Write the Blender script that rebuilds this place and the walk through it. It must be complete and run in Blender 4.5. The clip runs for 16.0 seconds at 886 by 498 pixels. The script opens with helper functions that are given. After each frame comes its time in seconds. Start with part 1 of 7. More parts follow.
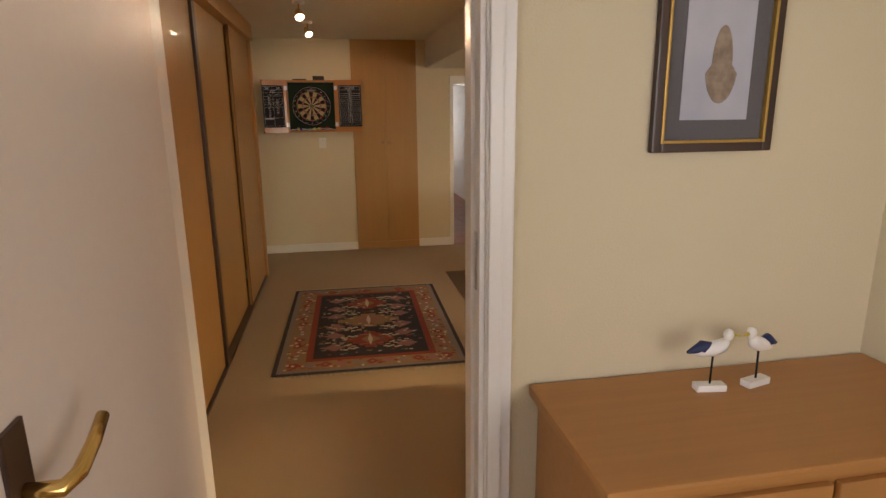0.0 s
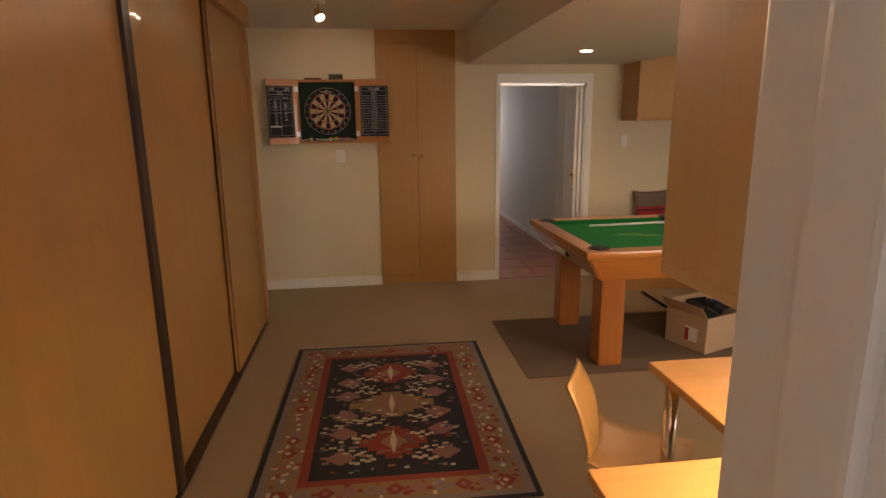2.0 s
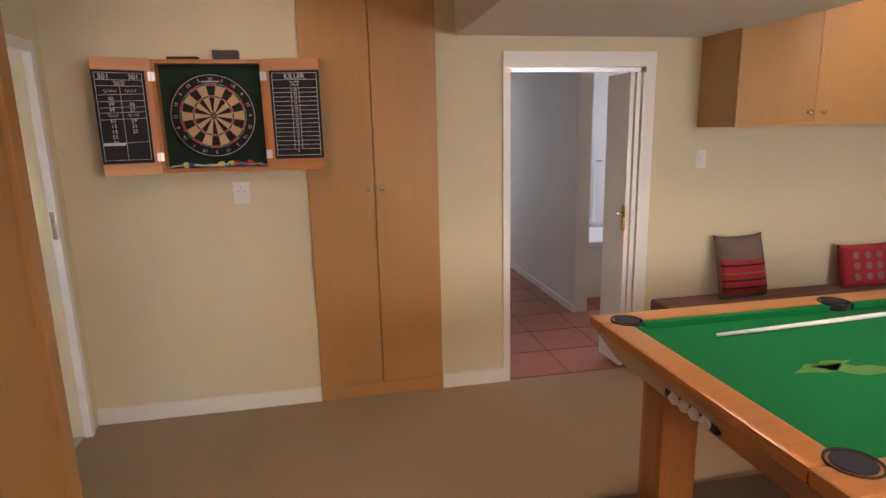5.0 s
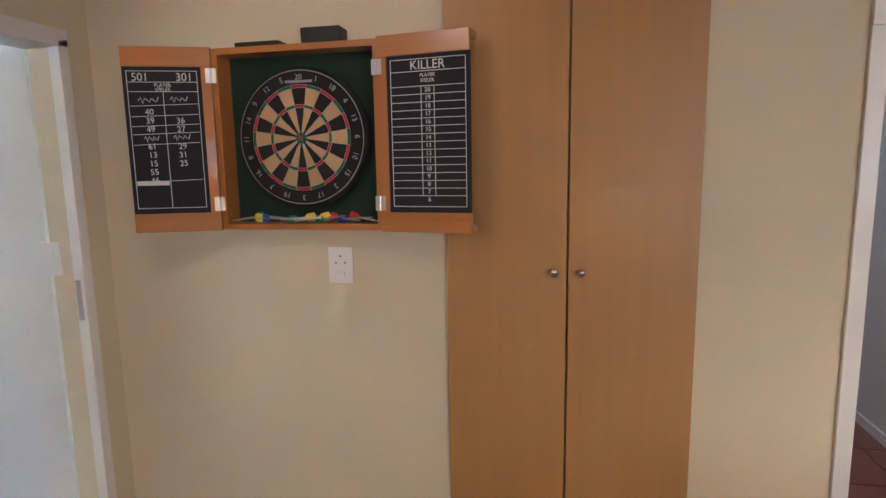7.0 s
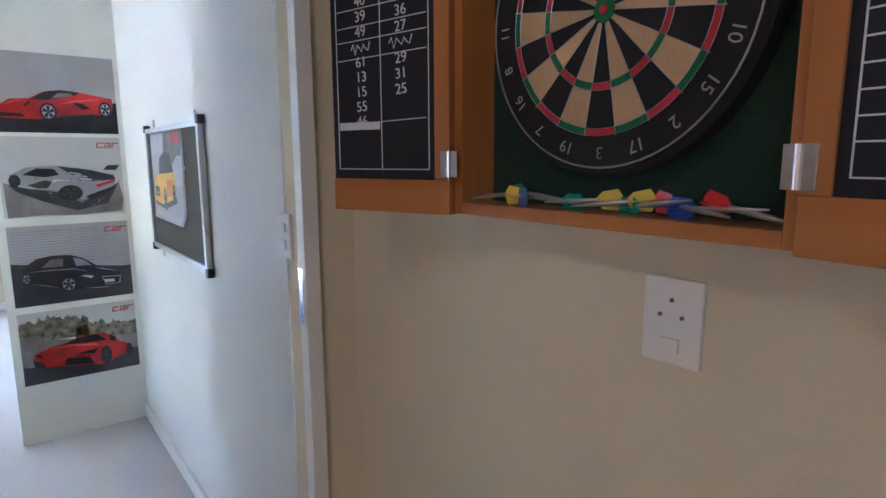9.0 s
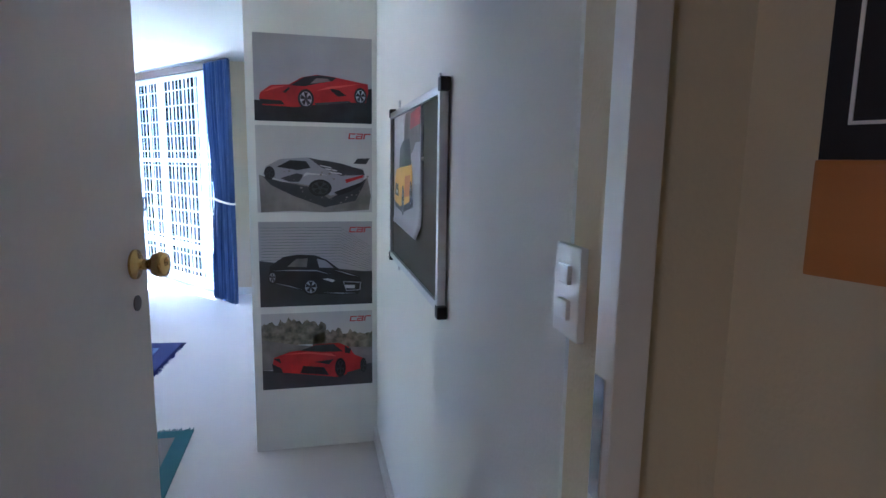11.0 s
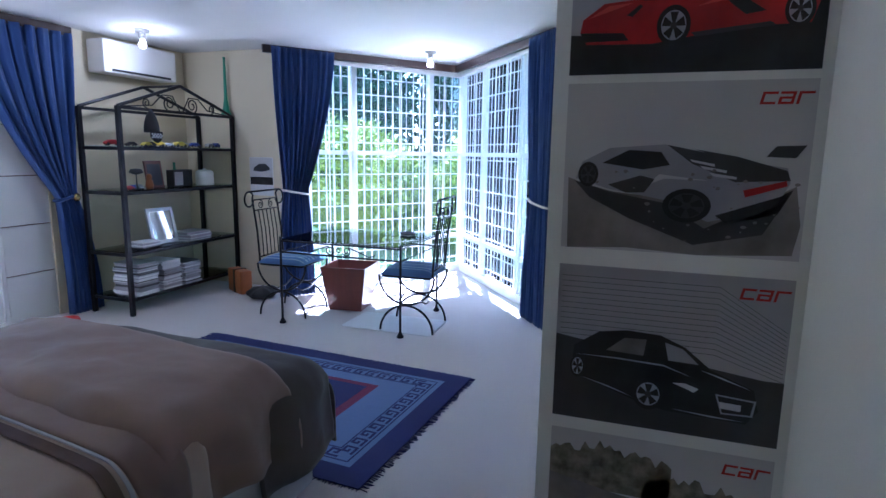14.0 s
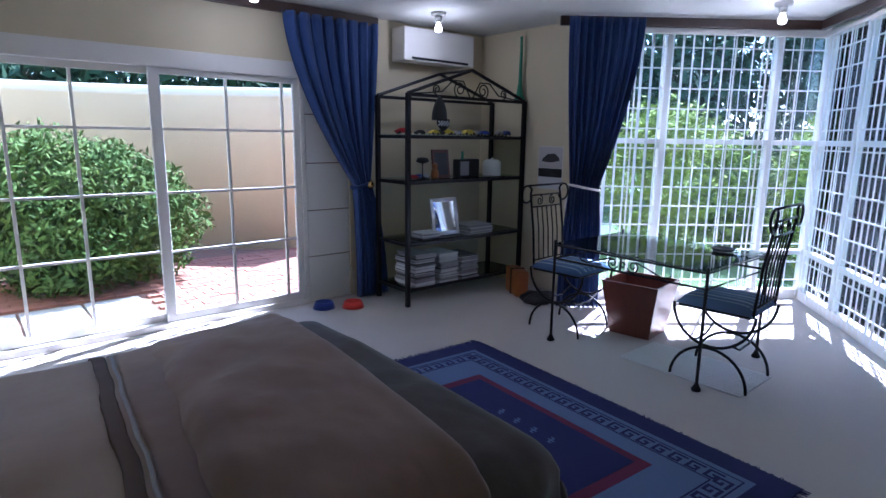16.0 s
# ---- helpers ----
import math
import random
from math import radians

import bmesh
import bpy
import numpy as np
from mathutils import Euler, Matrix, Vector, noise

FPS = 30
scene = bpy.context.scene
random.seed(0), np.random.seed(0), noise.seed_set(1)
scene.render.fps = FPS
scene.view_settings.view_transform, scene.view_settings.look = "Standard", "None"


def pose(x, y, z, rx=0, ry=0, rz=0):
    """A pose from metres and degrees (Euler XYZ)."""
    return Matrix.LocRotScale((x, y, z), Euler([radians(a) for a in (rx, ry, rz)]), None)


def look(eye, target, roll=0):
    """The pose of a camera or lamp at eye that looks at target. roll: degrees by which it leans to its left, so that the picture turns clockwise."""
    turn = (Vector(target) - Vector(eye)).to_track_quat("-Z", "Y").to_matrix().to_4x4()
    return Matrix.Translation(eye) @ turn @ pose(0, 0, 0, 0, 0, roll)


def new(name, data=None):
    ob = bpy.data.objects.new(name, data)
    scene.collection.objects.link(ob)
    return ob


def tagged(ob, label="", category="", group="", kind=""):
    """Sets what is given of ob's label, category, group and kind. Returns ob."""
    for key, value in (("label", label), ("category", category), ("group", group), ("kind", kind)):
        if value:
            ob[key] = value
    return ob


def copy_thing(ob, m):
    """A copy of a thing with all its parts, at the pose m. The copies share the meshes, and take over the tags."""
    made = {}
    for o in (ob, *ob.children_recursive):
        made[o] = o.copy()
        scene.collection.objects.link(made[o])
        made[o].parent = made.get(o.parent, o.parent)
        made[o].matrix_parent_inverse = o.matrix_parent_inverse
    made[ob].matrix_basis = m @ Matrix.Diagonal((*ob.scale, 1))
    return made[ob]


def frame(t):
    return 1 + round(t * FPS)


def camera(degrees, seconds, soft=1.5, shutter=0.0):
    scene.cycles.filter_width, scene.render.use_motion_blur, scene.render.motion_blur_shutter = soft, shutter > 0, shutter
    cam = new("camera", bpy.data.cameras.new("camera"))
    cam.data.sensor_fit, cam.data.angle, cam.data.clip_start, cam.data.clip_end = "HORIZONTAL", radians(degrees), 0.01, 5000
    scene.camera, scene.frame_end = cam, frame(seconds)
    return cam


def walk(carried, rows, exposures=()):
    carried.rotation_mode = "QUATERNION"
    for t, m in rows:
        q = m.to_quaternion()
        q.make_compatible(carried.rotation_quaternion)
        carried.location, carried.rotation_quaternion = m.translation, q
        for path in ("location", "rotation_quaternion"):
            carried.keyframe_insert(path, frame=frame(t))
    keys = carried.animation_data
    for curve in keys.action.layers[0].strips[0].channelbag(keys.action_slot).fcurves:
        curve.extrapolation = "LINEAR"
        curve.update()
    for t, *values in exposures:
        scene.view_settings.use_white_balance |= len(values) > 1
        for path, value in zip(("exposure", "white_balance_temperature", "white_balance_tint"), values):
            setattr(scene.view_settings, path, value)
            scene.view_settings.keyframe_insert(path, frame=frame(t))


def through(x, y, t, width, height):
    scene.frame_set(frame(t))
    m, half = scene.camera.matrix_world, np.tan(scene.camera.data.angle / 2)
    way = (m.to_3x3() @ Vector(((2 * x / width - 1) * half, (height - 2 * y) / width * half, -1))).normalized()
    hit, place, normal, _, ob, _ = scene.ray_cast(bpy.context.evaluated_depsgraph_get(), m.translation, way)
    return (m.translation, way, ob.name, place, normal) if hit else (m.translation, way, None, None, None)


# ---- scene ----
cam = camera(75.5, 16.0)
PATH = [
    (0, (0.266, -6.895, 1.593), (0.61, -4.979, 1.135), -0.6),
    (0.5, (0.315, -6.528, 1.581), (0.606, -4.601, 1.134), -0.6),
    (1, (0.325, -6.2, 1.556), (0.583, -4.264, 1.122), -0.5),
    (1.5, (0.353, -5.88, 1.571), (0.595, -3.944, 1.134), -0.6),
    (2, (0.361, -5.593, 1.58), (0.606, -3.655, 1.15), -0.7),
    (2.5, (0.325, -5.244, 1.573), (0.61, -3.312, 1.145), -0.6),
    (3, (0.304, -4.953, 1.575), (0.734, -3.047, 1.147), -0.6),
    (5.5, (0.62, -2.918, 1.605), (0.976, -0.989, 1.214), -1.3),
    (6, (0.654, -2.539, 1.597), (0.916, -0.585, 1.264), -1.3),
    (6.5, (0.817, -2.097, 1.598), (0.713, -0.123, 1.293), -1.3),
    (7, (0.805, -1.77, 1.609), (0.407, 0.168, 1.316), -1.0),
    (7.5, (0.834, -1.419, 1.6), (0.062, 0.404, 1.313), -0.8),
    (8, (0.766, -1.154, 1.565), (-0.3, 0.511, 1.264), -0.7),
    (8.5, (0.63, -0.893, 1.538), (-0.7, 0.565, 1.21), -0.9),
    (9, (0.5, -0.713, 1.505), (-1.06, 0.498, 1.192), -0.3),
    (9.5, (0.373, -0.585, 1.491), (-1.373, 0.339, 1.175), 0.2),
    (10, (0.203, -0.517, 1.478), (-1.64, 0.195, 1.169), 0.5),
    (12.5, (-1.002, -0.409, 1.459), (-2.977, -0.402, 1.148), 1.0),
    (13, (-1.195, -0.432, 1.471), (-3.154, -0.672, 1.151), 0.9),
    (13.5, (-1.42, -0.47, 1.452), (-3.336, -0.944, 1.132), 1.1),
    (14, (-1.622, -0.507, 1.449), (-3.487, -1.149, 1.12), 0.9),
    (14.5, (-1.807, -0.524, 1.506), (-3.548, -1.442, 1.155), 0.7),
    (15, (-1.999, -0.591, 1.478), (-3.597, -1.742, 1.127), 0.9),
    (15.5, (-2.218, -0.722, 1.456), (-3.683, -2.038, 1.105), 1.1),
    (16, (-2.45, -0.808, 1.444), (-3.723, -2.303, 1.063), 0.8),
]
EXPOSURES = [(0, 5.75, 6400, 14), (1.5, 5.7, 6200, 16), (2.5, 5.85, 6500, 21), (3, 6.05, 6150, 19), (5.5, 6.65, 5250, 17), (6.5, 6.6, 5000, 16), (7.2, 6.45, 4850, 15), (8, 6.2, 4650, 15), (9, 5.9, 4500, 15), (10, 5.55, 4400, 16), (12.5, 4.15, 4400, 18), (13.5, 3.8, 4450, 20), (14.5, 3.5, 4550, 21), (16, 2.75, 4800, 22)]
walk(cam, [(t, look(eye, target, roll)) for t, eye, target, roll in PATH], EXPOSURES)

# ---- light and exposure ----
world = bpy.data.worlds.new("sky")
scene.world = world
world.use_nodes = True
_wn = world.node_tree.nodes
_sky = _wn.new("ShaderNodeTexSky")
_sky.sky_type = 'NISHITA'
_sky.sun_disc = False
_sky.sun_elevation = radians(56)
SUN_FROM = Vector((-0.80, -0.28, 1.30))
_sky.sun_rotation = math.atan2(SUN_FROM.x, SUN_FROM.y)
_wn["Background"].inputs[1].default_value = 0.15
world.node_tree.links.new(_sky.outputs[0], _wn["Background"].inputs[0])

sun = new("sun", bpy.data.lights.new("sun", 'SUN'))
sun.data.energy, sun.data.angle, sun.data.color = 5.0, radians(0.5), (1.0, 0.95, 0.86)
sun.matrix_world = look(SUN_FROM * 20, (0, 0, 0))


def area_light(name, eye, target, sx, sy, watts, colour):
    ob = new(name, bpy.data.lights.new(name, 'AREA'))
    ob.data.shape, ob.data.size, ob.data.size_y, ob.data.energy, ob.data.color = 'RECTANGLE', sx, sy, watts, colour
    ob.matrix_world = look(eye, target)
    return ob


def spot_light(name, eye, target, watts, degrees=95, colour=(1.0, 0.71, 0.45)):
    ob = new(name, bpy.data.lights.new(name, 'SPOT'))
    ob.data.energy, ob.data.color, ob.data.spot_size, ob.data.spot_blend, ob.data.shadow_soft_size = watts, colour, radians(degrees), 0.7, 0.04
    ob.matrix_world = look(eye, target)
    return ob


DESK_Z = 1.31   # underside of the cabinet over the desk
# added area lamps, outside the walk's view, stand in for daylight; no windows built
area_light("fill_light", (3.6, -5.12, 1.45), (3.0, 0, 0.9), 1.7, 1.1, 0.88, (1.0, 0.88, 0.72))
area_light("fill_light", (1.0, -9.25, 1.5), (0.4, -5, 0.6), 1.6, 1.2, 0.36, (1.0, 0.92, 0.88))
area_light("fill_light", (-1.27, -7.0, 1.5), (0.8, -5.0, 1.2), 1.4, 1.2, 0.80, (0.90, 0.92, 1.0))
area_light("fill_light", (1.94, -8.0, 1.5), (-0.3, -5.4, 1.2), 1.2, 1.2, 0.62, (1.0, 0.93, 0.90))
# these two only brighten the bathroom and corridor; no source is known there
area_light("fill_light", (4.35, 2.0, 1.6), (2.5, 1.2, 0.9), 0.8, 0.8, 0.22, (1.0, 0.93, 0.92))
area_light("fill_light", (1.7, 5.25, 1.5), (2.1, 1, 0.8), 0.8, 0.9, 0.30, (1.0, 0.94, 0.92))
# the lit ceiling spots
spot_light("spot_beam", (0.05, -1.16, 2.30), (0.15, 0.0, 1.3), 0.15, 110)
spot_light("spot_beam", (0.03, -2.12, 2.30), (0.80, -4.5, 1.3), 1.0, 78)
spot_light("spot_beam", (2.08, -1.08, 2.10), (2.05, -1.08, 0), 0.50, 125)
spot_light("spot_beam", (2.55, -2.9, 2.10), (2.55, -2.9, 0), 0.68, 130)
spot_light("spot_beam", (3.75, -0.95, 2.30), (3.9, 0, 1.4), 0.13, 115)

area_light("desk_lamp_light", (1.55, -4.85, DESK_Z - 0.06), (1.55, -4.80, 0), 0.66, 0.05, 0.60, (1.0, 0.72, 0.36))
for _x, _y in ((-7.30, -2.63), (-5.68, -4.70), (-4.10, -4.72)):
    _p = new("bulb_light", bpy.data.lights.new("bulb_light", 'POINT'))
    _p.data.energy, _p.data.color, _p.data.shadow_soft_size, _p.location = 0.5, (1.0, 0.93, 0.85), 0.03, (_x, _y, 2.25)

# ---- materials ----


def mat(name, base, rough=0.6, metal=0.0, grain=0.0, scale=40.0, stretch=(1, 1, 1), bump=0.0, second=None, blotch=0.12, spec=0.5, coat=0.0, sheen=0.0):
    """A surface with variation at two scales: wide blotches and a fine grain, with relief."""
    m = bpy.data.materials.new(name)
    m.use_nodes = True
    nt = m.node_tree
    n, l = nt.nodes, nt.links
    b = n["Principled BSDF"]
    b.inputs["Roughness"].default_value, b.inputs["Metallic"].default_value = rough, metal
    b.inputs["Specular IOR Level"].default_value = spec
    b.inputs["Coat Weight"].default_value = coat
    b.inputs["Sheen Weight"].default_value = sheen
    tc = n.new("ShaderNodeTexCoord")
    mp = n.new("ShaderNodeMapping")
    mp.inputs["Scale"].default_value = stretch
    l.new(tc.outputs["Object"], mp.inputs[0])
    fine = n.new("ShaderNodeTexNoise")
    fine.inputs["Scale"].default_value, fine.inputs["Detail"].default_value = scale, 5
    l.new(mp.outputs[0], fine.inputs["Vector"])
    wide = n.new("ShaderNodeTexNoise")
    wide.inputs["Scale"].default_value, wide.inputs["Detail"].default_value = 1.7, 3
    l.new(tc.outputs["Object"], wide.inputs["Vector"])
    second = second or tuple(c * 0.72 for c in base)
    mix = n.new("ShaderNodeMix")
    mix.data_type = 'RGBA'
    mix.inputs[6].default_value, mix.inputs[7].default_value = (*base, 1), (*second, 1)
    add = n.new("ShaderNodeMath")
    add.operation = 'MULTIPLY_ADD'
    ramp = n.new("ShaderNodeMapRange")
    ramp.inputs[1].default_value, ramp.inputs[2].default_value, ramp.inputs[4].default_value = 0.35, 0.7, grain
    l.new(fine.outputs[0], ramp.inputs[0])
    ramp2 = n.new("ShaderNodeMapRange")
    ramp2.inputs[1].default_value, ramp2.inputs[2].default_value, ramp2.inputs[4].default_value = 0.35, 0.7, blotch
    l.new(wide.outputs[0], ramp2.inputs[0])
    add.operation = 'ADD'
    l.new(ramp.outputs[0], add.inputs[0])
    l.new(ramp2.outputs[0], add.inputs[1])
    l.new(add.outputs[0], mix.inputs[0])
    l.new(mix.outputs[2], b.inputs["Base Color"])
    if bump:
        bp = n.new("ShaderNodeBump")
        bp.inputs["Strength"].default_value, bp.inputs["Distance"].default_value = bump, 0.01
        l.new(fine.outputs[0], bp.inputs["Height"])
        l.new(bp.outputs[0], b.inputs["Normal"])
    return m


def wood(name, base, dark, along='z', rough=0.42, coat=0.1, ring=1.0):
    s = {'x': (0.35, 9, 9), 'y': (9, 0.35, 9), 'z': (9, 9, 0.35)}[along]
    return mat(name, base, rough, grain=0.38 * ring, scale=4.0, stretch=s, bump=0.06, second=dark, blotch=0.2, coat=coat)


M = {}
M['cream'] = mat("cream_paint", (0.66, 0.58, 0.40), 0.75, grain=0.08, scale=160, bump=0.12, blotch=0.10)
M['white_wall'] = mat("white_wall_paint", (0.76, 0.75, 0.70), 0.75, grain=0.06, scale=160, bump=0.12, blotch=0.08)
M['ceiling'] = mat("ceiling_paint", (0.72, 0.69, 0.63), 0.85, grain=0.05, scale=120, bump=0.08, blotch=0.06)
M['trim'] = mat("white_gloss_paint", (0.78, 0.76, 0.72), 0.35, grain=0.08, scale=60, blotch=0.10, bump=0.03)
M['leaf'] = mat("door_paint", (0.72, 0.63, 0.56), 0.45, grain=0.08, scale=50, blotch=0.10, bump=0.04)
M['carpet'] = mat("tan_carpet", (0.32, 0.215, 0.102), 0.95, grain=0.45, scale=420, bump=0.5, blotch=0.18, sheen=0.15)
M['carpet_pale'] = mat("pale_carpet", (0.62, 0.57, 0.54), 0.95, grain=0.35, scale=420, bump=0.5, blotch=0.15, sheen=0.15)
M['mat'] = mat("brown_mat_pile", (0.17, 0.115, 0.075), 0.95, grain=0.4, scale=350, bump=0.5, blotch=0.2)
M['beech'] = wood("beech_veneer", (0.43, 0.235, 0.073), (0.37, 0.195, 0.060), 'z')
# beech made paler: the light on the desk cabinet is put into its colour
M['beech_lit'] = wood("lit_beech_veneer", (0.66, 0.46, 0.23), (0.58, 0.39, 0.18), 'z')
M['beech_x'] = wood("beech_veneer_flat", (0.52, 0.27, 0.085), (0.42, 0.20, 0.06), 'x')
M['oak'] = wood("orange_oak", (0.40, 0.185, 0.05), (0.31, 0.13, 0.035), 'x')
M['pine'] = wood("varnished_pine", (0.46, 0.19, 0.045), (0.30, 0.10, 0.02), 'x', 0.3, 0.4)
M['pine_z'] = wood("varnished_pine_upright", (0.46, 0.19, 0.045), (0.30, 0.10, 0.02), 'z', 0.3, 0.4)
M['table_wood'] = wood("orange_lacquered_wood", (0.44, 0.17, 0.03), (0.30, 0.10, 0.018), 'x', 0.28, 0.5)
M['table_leg'] = wood("orange_lacquered_leg", (0.40, 0.14, 0.03), (0.27, 0.085, 0.016), 'z', 0.28, 0.5)
M['dark_wood'] = wood("dark_stained_wood", (0.045, 0.022, 0.014), (0.02, 0.01, 0.008), 'x', 0.4)
M['mahogany'] = wood("mahogany", (0.17, 0.045, 0.028), (0.09, 0.02, 0.014), 'z', 0.3, 0.4)
M['baize'] = mat("green_baize", (0.008, 0.15, 0.035), 0.95, grain=0.3, scale=500, bump=0.2, blotch=0.12, spec=0.2)
M['baize_worn'] = mat("worn_baize", (0.11, 0.24, 0.05), 0.95, grain=0.4, scale=300, bump=0.2, blotch=0.3)
M['dark_strip'] = mat("brown_metal_strip", (0.07, 0.045, 0.035), 0.35, 0.5, grain=0.2, blotch=0.1)
M['black'] = mat("black_plastic", (0.012, 0.012, 0.014), 0.5, grain=0.2, blotch=0.2)
M['slate'] = mat("blackboard", (0.008, 0.008, 0.013), 0.85, grain=0.3, scale=30, blotch=0.4, second=(0.02, 0.02, 0.026), bump=0.05)
M['felt'] = mat("dark_green_felt", (0.012, 0.032, 0.02), 0.95, grain=0.4, scale=200, bump=0.3)
M['sisal'] = mat("sisal_pale", (0.55, 0.37, 0.19), 0.9, grain=0.4, scale=300, bump=0.2)
M['sisal_black'] = mat("sisal_black", (0.012, 0.011, 0.012), 0.9, grain=0.4, scale=300, bump=0.2)
M['ring_red'] = mat("sisal_red", (0.45, 0.03, 0.045), 0.9, grain=0.3, scale=300, bump=0.2)
M['ring_green'] = mat("sisal_green", (0.015, 0.14, 0.05), 0.9, grain=0.3, scale=300, bump=0.2)
M['wire'] = mat("steel_wire", (0.5, 0.5, 0.52), 0.35, 0.8)
M['chalk'] = mat("white_print", (0.72, 0.72, 0.72), 0.8, grain=0.3, scale=90)
M['chalk_dim'] = mat("chalk", (0.42, 0.43, 0.45), 0.9, grain=0.5, scale=90, second=(0.15, 0.15, 0.17))
M['brass'] = mat("brass", (0.70, 0.47, 0.16), 0.22, 1.0, grain=0.2, scale=30, blotch=0.2)
M['chrome'] = mat("chrome", (0.72, 0.70, 0.68), 0.15, 1.0)
M['alu'] = mat("aluminium", (0.62, 0.62, 0.63), 0.35, 0.9, grain=0.15, scale=90)
M['iron'] = mat("black_wrought_iron", (0.018, 0.017, 0.02), 0.42, 0.6, grain=0.4, scale=70, bump=0.15)
M['plastic'] = mat("white_plastic", (0.76, 0.74, 0.70), 0.35, grain=0.05, scale=30, blotch=0.05)
M['cork'] = mat("grey_green_felt_board", (0.095, 0.085, 0.062), 0.95, grain=0.4, scale=260, bump=0.3)
M['terracotta'] = mat("terracotta", (0.36, 0.13, 0.065), 0.4, grain=0.35, scale=14, blotch=0.35, bump=0.05, second=(0.22, 0.075, 0.04))
M['grout'] = mat("grout", (0.18, 0.10, 0.07), 0.9, grain=0.3, scale=60)
M['card'] = mat("cardboard", (0.46, 0.33, 0.21), 0.85, grain=0.2, scale=70, bump=0.06, blotch=0.2)
M['curtain'] = mat("blue_curtain_cloth", (0.026, 0.062, 0.215), 0.8, grain=0.3, scale=220, bump=0.2, blotch=0.2, sheen=0.2)
M['rope'] = mat("white_cotton_rope", (0.74, 0.70, 0.64), 0.9, grain=0.3, scale=120, bump=0.4)
M['blind'] = mat("white_blind_cloth", (0.78, 0.80, 0.82), 0.8, grain=0.1, scale=120)
M['duvet'] = mat("taupe_duvet", (0.26, 0.175, 0.135), 0.85, grain=0.3, scale=9, blotch=0.3, bump=0.35, sheen=0.15)
M['duvet_pale'] = mat("beige_duvet", (0.40, 0.30, 0.23), 0.85, grain=0.25, scale=9, blotch=0.3, bump=0.3, sheen=0.15)
M['duvet_dark'] = mat("charcoal_throw", (0.085, 0.07, 0.06), 0.9, grain=0.3, scale=12, blotch=0.3, bump=0.4, sheen=0.15)
M['duvet_band'] = mat("brown_quilt_band", (0.13, 0.085, 0.065), 0.9, grain=0.3, scale=12, blotch=0.3, bump=0.3)
M['sheet'] = mat("pale_valance", (0.42, 0.41, 0.43), 0.9, grain=0.2, scale=20, bump=0.2)
M['rug_navy'] = mat("navy_wool", (0.022, 0.025, 0.13), 0.95, grain=0.4, scale=260, bump=0.5)
M['rug_blue'] = mat("grey_blue_wool", (0.15, 0.21, 0.40), 0.95, grain=0.35, scale=260, bump=0.5)
M['rug_maroon'] = mat("maroon_wool", (0.16, 0.022, 0.07), 0.95, grain=0.35, scale=260, bump=0.5)
M['rug_teal'] = mat("teal_wool", (0.03, 0.11, 0.13), 0.95, grain=0.35, scale=260, bump=0.5)
M['rug_red'] = mat("rust_red_wool", (0.22, 0.035, 0.024), 0.95, grain=0.45, scale=200, bump=0.5)
M['rug_black'] = mat("blue_black_wool", (0.018, 0.016, 0.022), 0.95, grain=0.4, scale=200, bump=0.5)
M['rug_gold'] = mat("ochre_wool", (0.26, 0.155, 0.07), 0.95, grain=0.6, scale=120, bump=0.5, second=(0.16, 0.10, 0.05))
M['rug_grey'] = mat("grey_brown_wool", (0.20, 0.16, 0.14), 0.95, grain=0.4, scale=200, bump=0.5)
M['rug_cream'] = mat("cream_wool", (0.50, 0.42, 0.30), 0.95, grain=0.4, scale=200, bump=0.5)
M['rug_pink'] = mat("dusty_pink_wool", (0.26, 0.12, 0.11), 0.95, grain=0.4, scale=200, bump=0.5)
M['woven'] = mat("white_woven_cotton", (0.78, 0.78, 0.78), 0.95, grain=0.7, scale=60, stretch=(1, 6, 1), bump=0.8)
M['paper'] = mat("paper", (0.70, 0.70, 0.70), 0.7, grain=0.1, scale=40)
M['print_grey'] = mat("grey_print", (0.36, 0.35, 0.37), 0.5, grain=0.5, scale=5, blotch=0.5, second=(0.20, 0.19, 0.20))
M['print_lilac'] = mat("pale_print", (0.42, 0.40, 0.42), 0.5, grain=0.4, scale=4, blotch=0.5, second=(0.30, 0.28, 0.30))
M['print_dark'] = mat("dark_print", (0.03, 0.03, 0.035), 0.4, grain=0.5, scale=7, blotch=0.5, second=(0.075, 0.07, 0.07))
M['print_mud'] = mat("muddy_print", (0.26, 0.235, 0.21), 0.5, grain=0.7, scale=9, blotch=0.4, second=(0.10, 0.085, 0.075))
M['print_trees'] = mat("tree_print", (0.30, 0.26, 0.19), 0.5, grain=0.9, scale=28, blotch=0.3, second=(0.06, 0.055, 0.035))
M['print_red'] = mat("red_print", (0.46, 0.014, 0.014), 0.4, grain=0.7, scale=9, second=(0.16, 0.006, 0.008))
M['print_silver'] = mat("silver_print", (0.42, 0.43, 0.46), 0.4, grain=0.6, scale=10, second=(0.16, 0.16, 0.18))
M['print_black'] = mat("black_print", (0.01, 0.01, 0.012), 0.4, grain=0.4, scale=10, second=(0.05, 0.05, 0.055))
M['print_yellow'] = mat("yellow_print", (0.72, 0.42, 0.02), 0.4, grain=0.4, scale=10, second=(0.45, 0.2, 0.01))
M['print_paper'] = mat("white_print_paper", (0.55, 0.53, 0.52), 0.5, grain=0.2, scale=6, blotch=0.4, second=(0.42, 0.40, 0.40))
M['print_mist'] = mat("misty_print", (0.46, 0.45, 0.47), 0.5, grain=0.5, scale=14, blotch=0.5, second=(0.33, 0.31, 0.34))
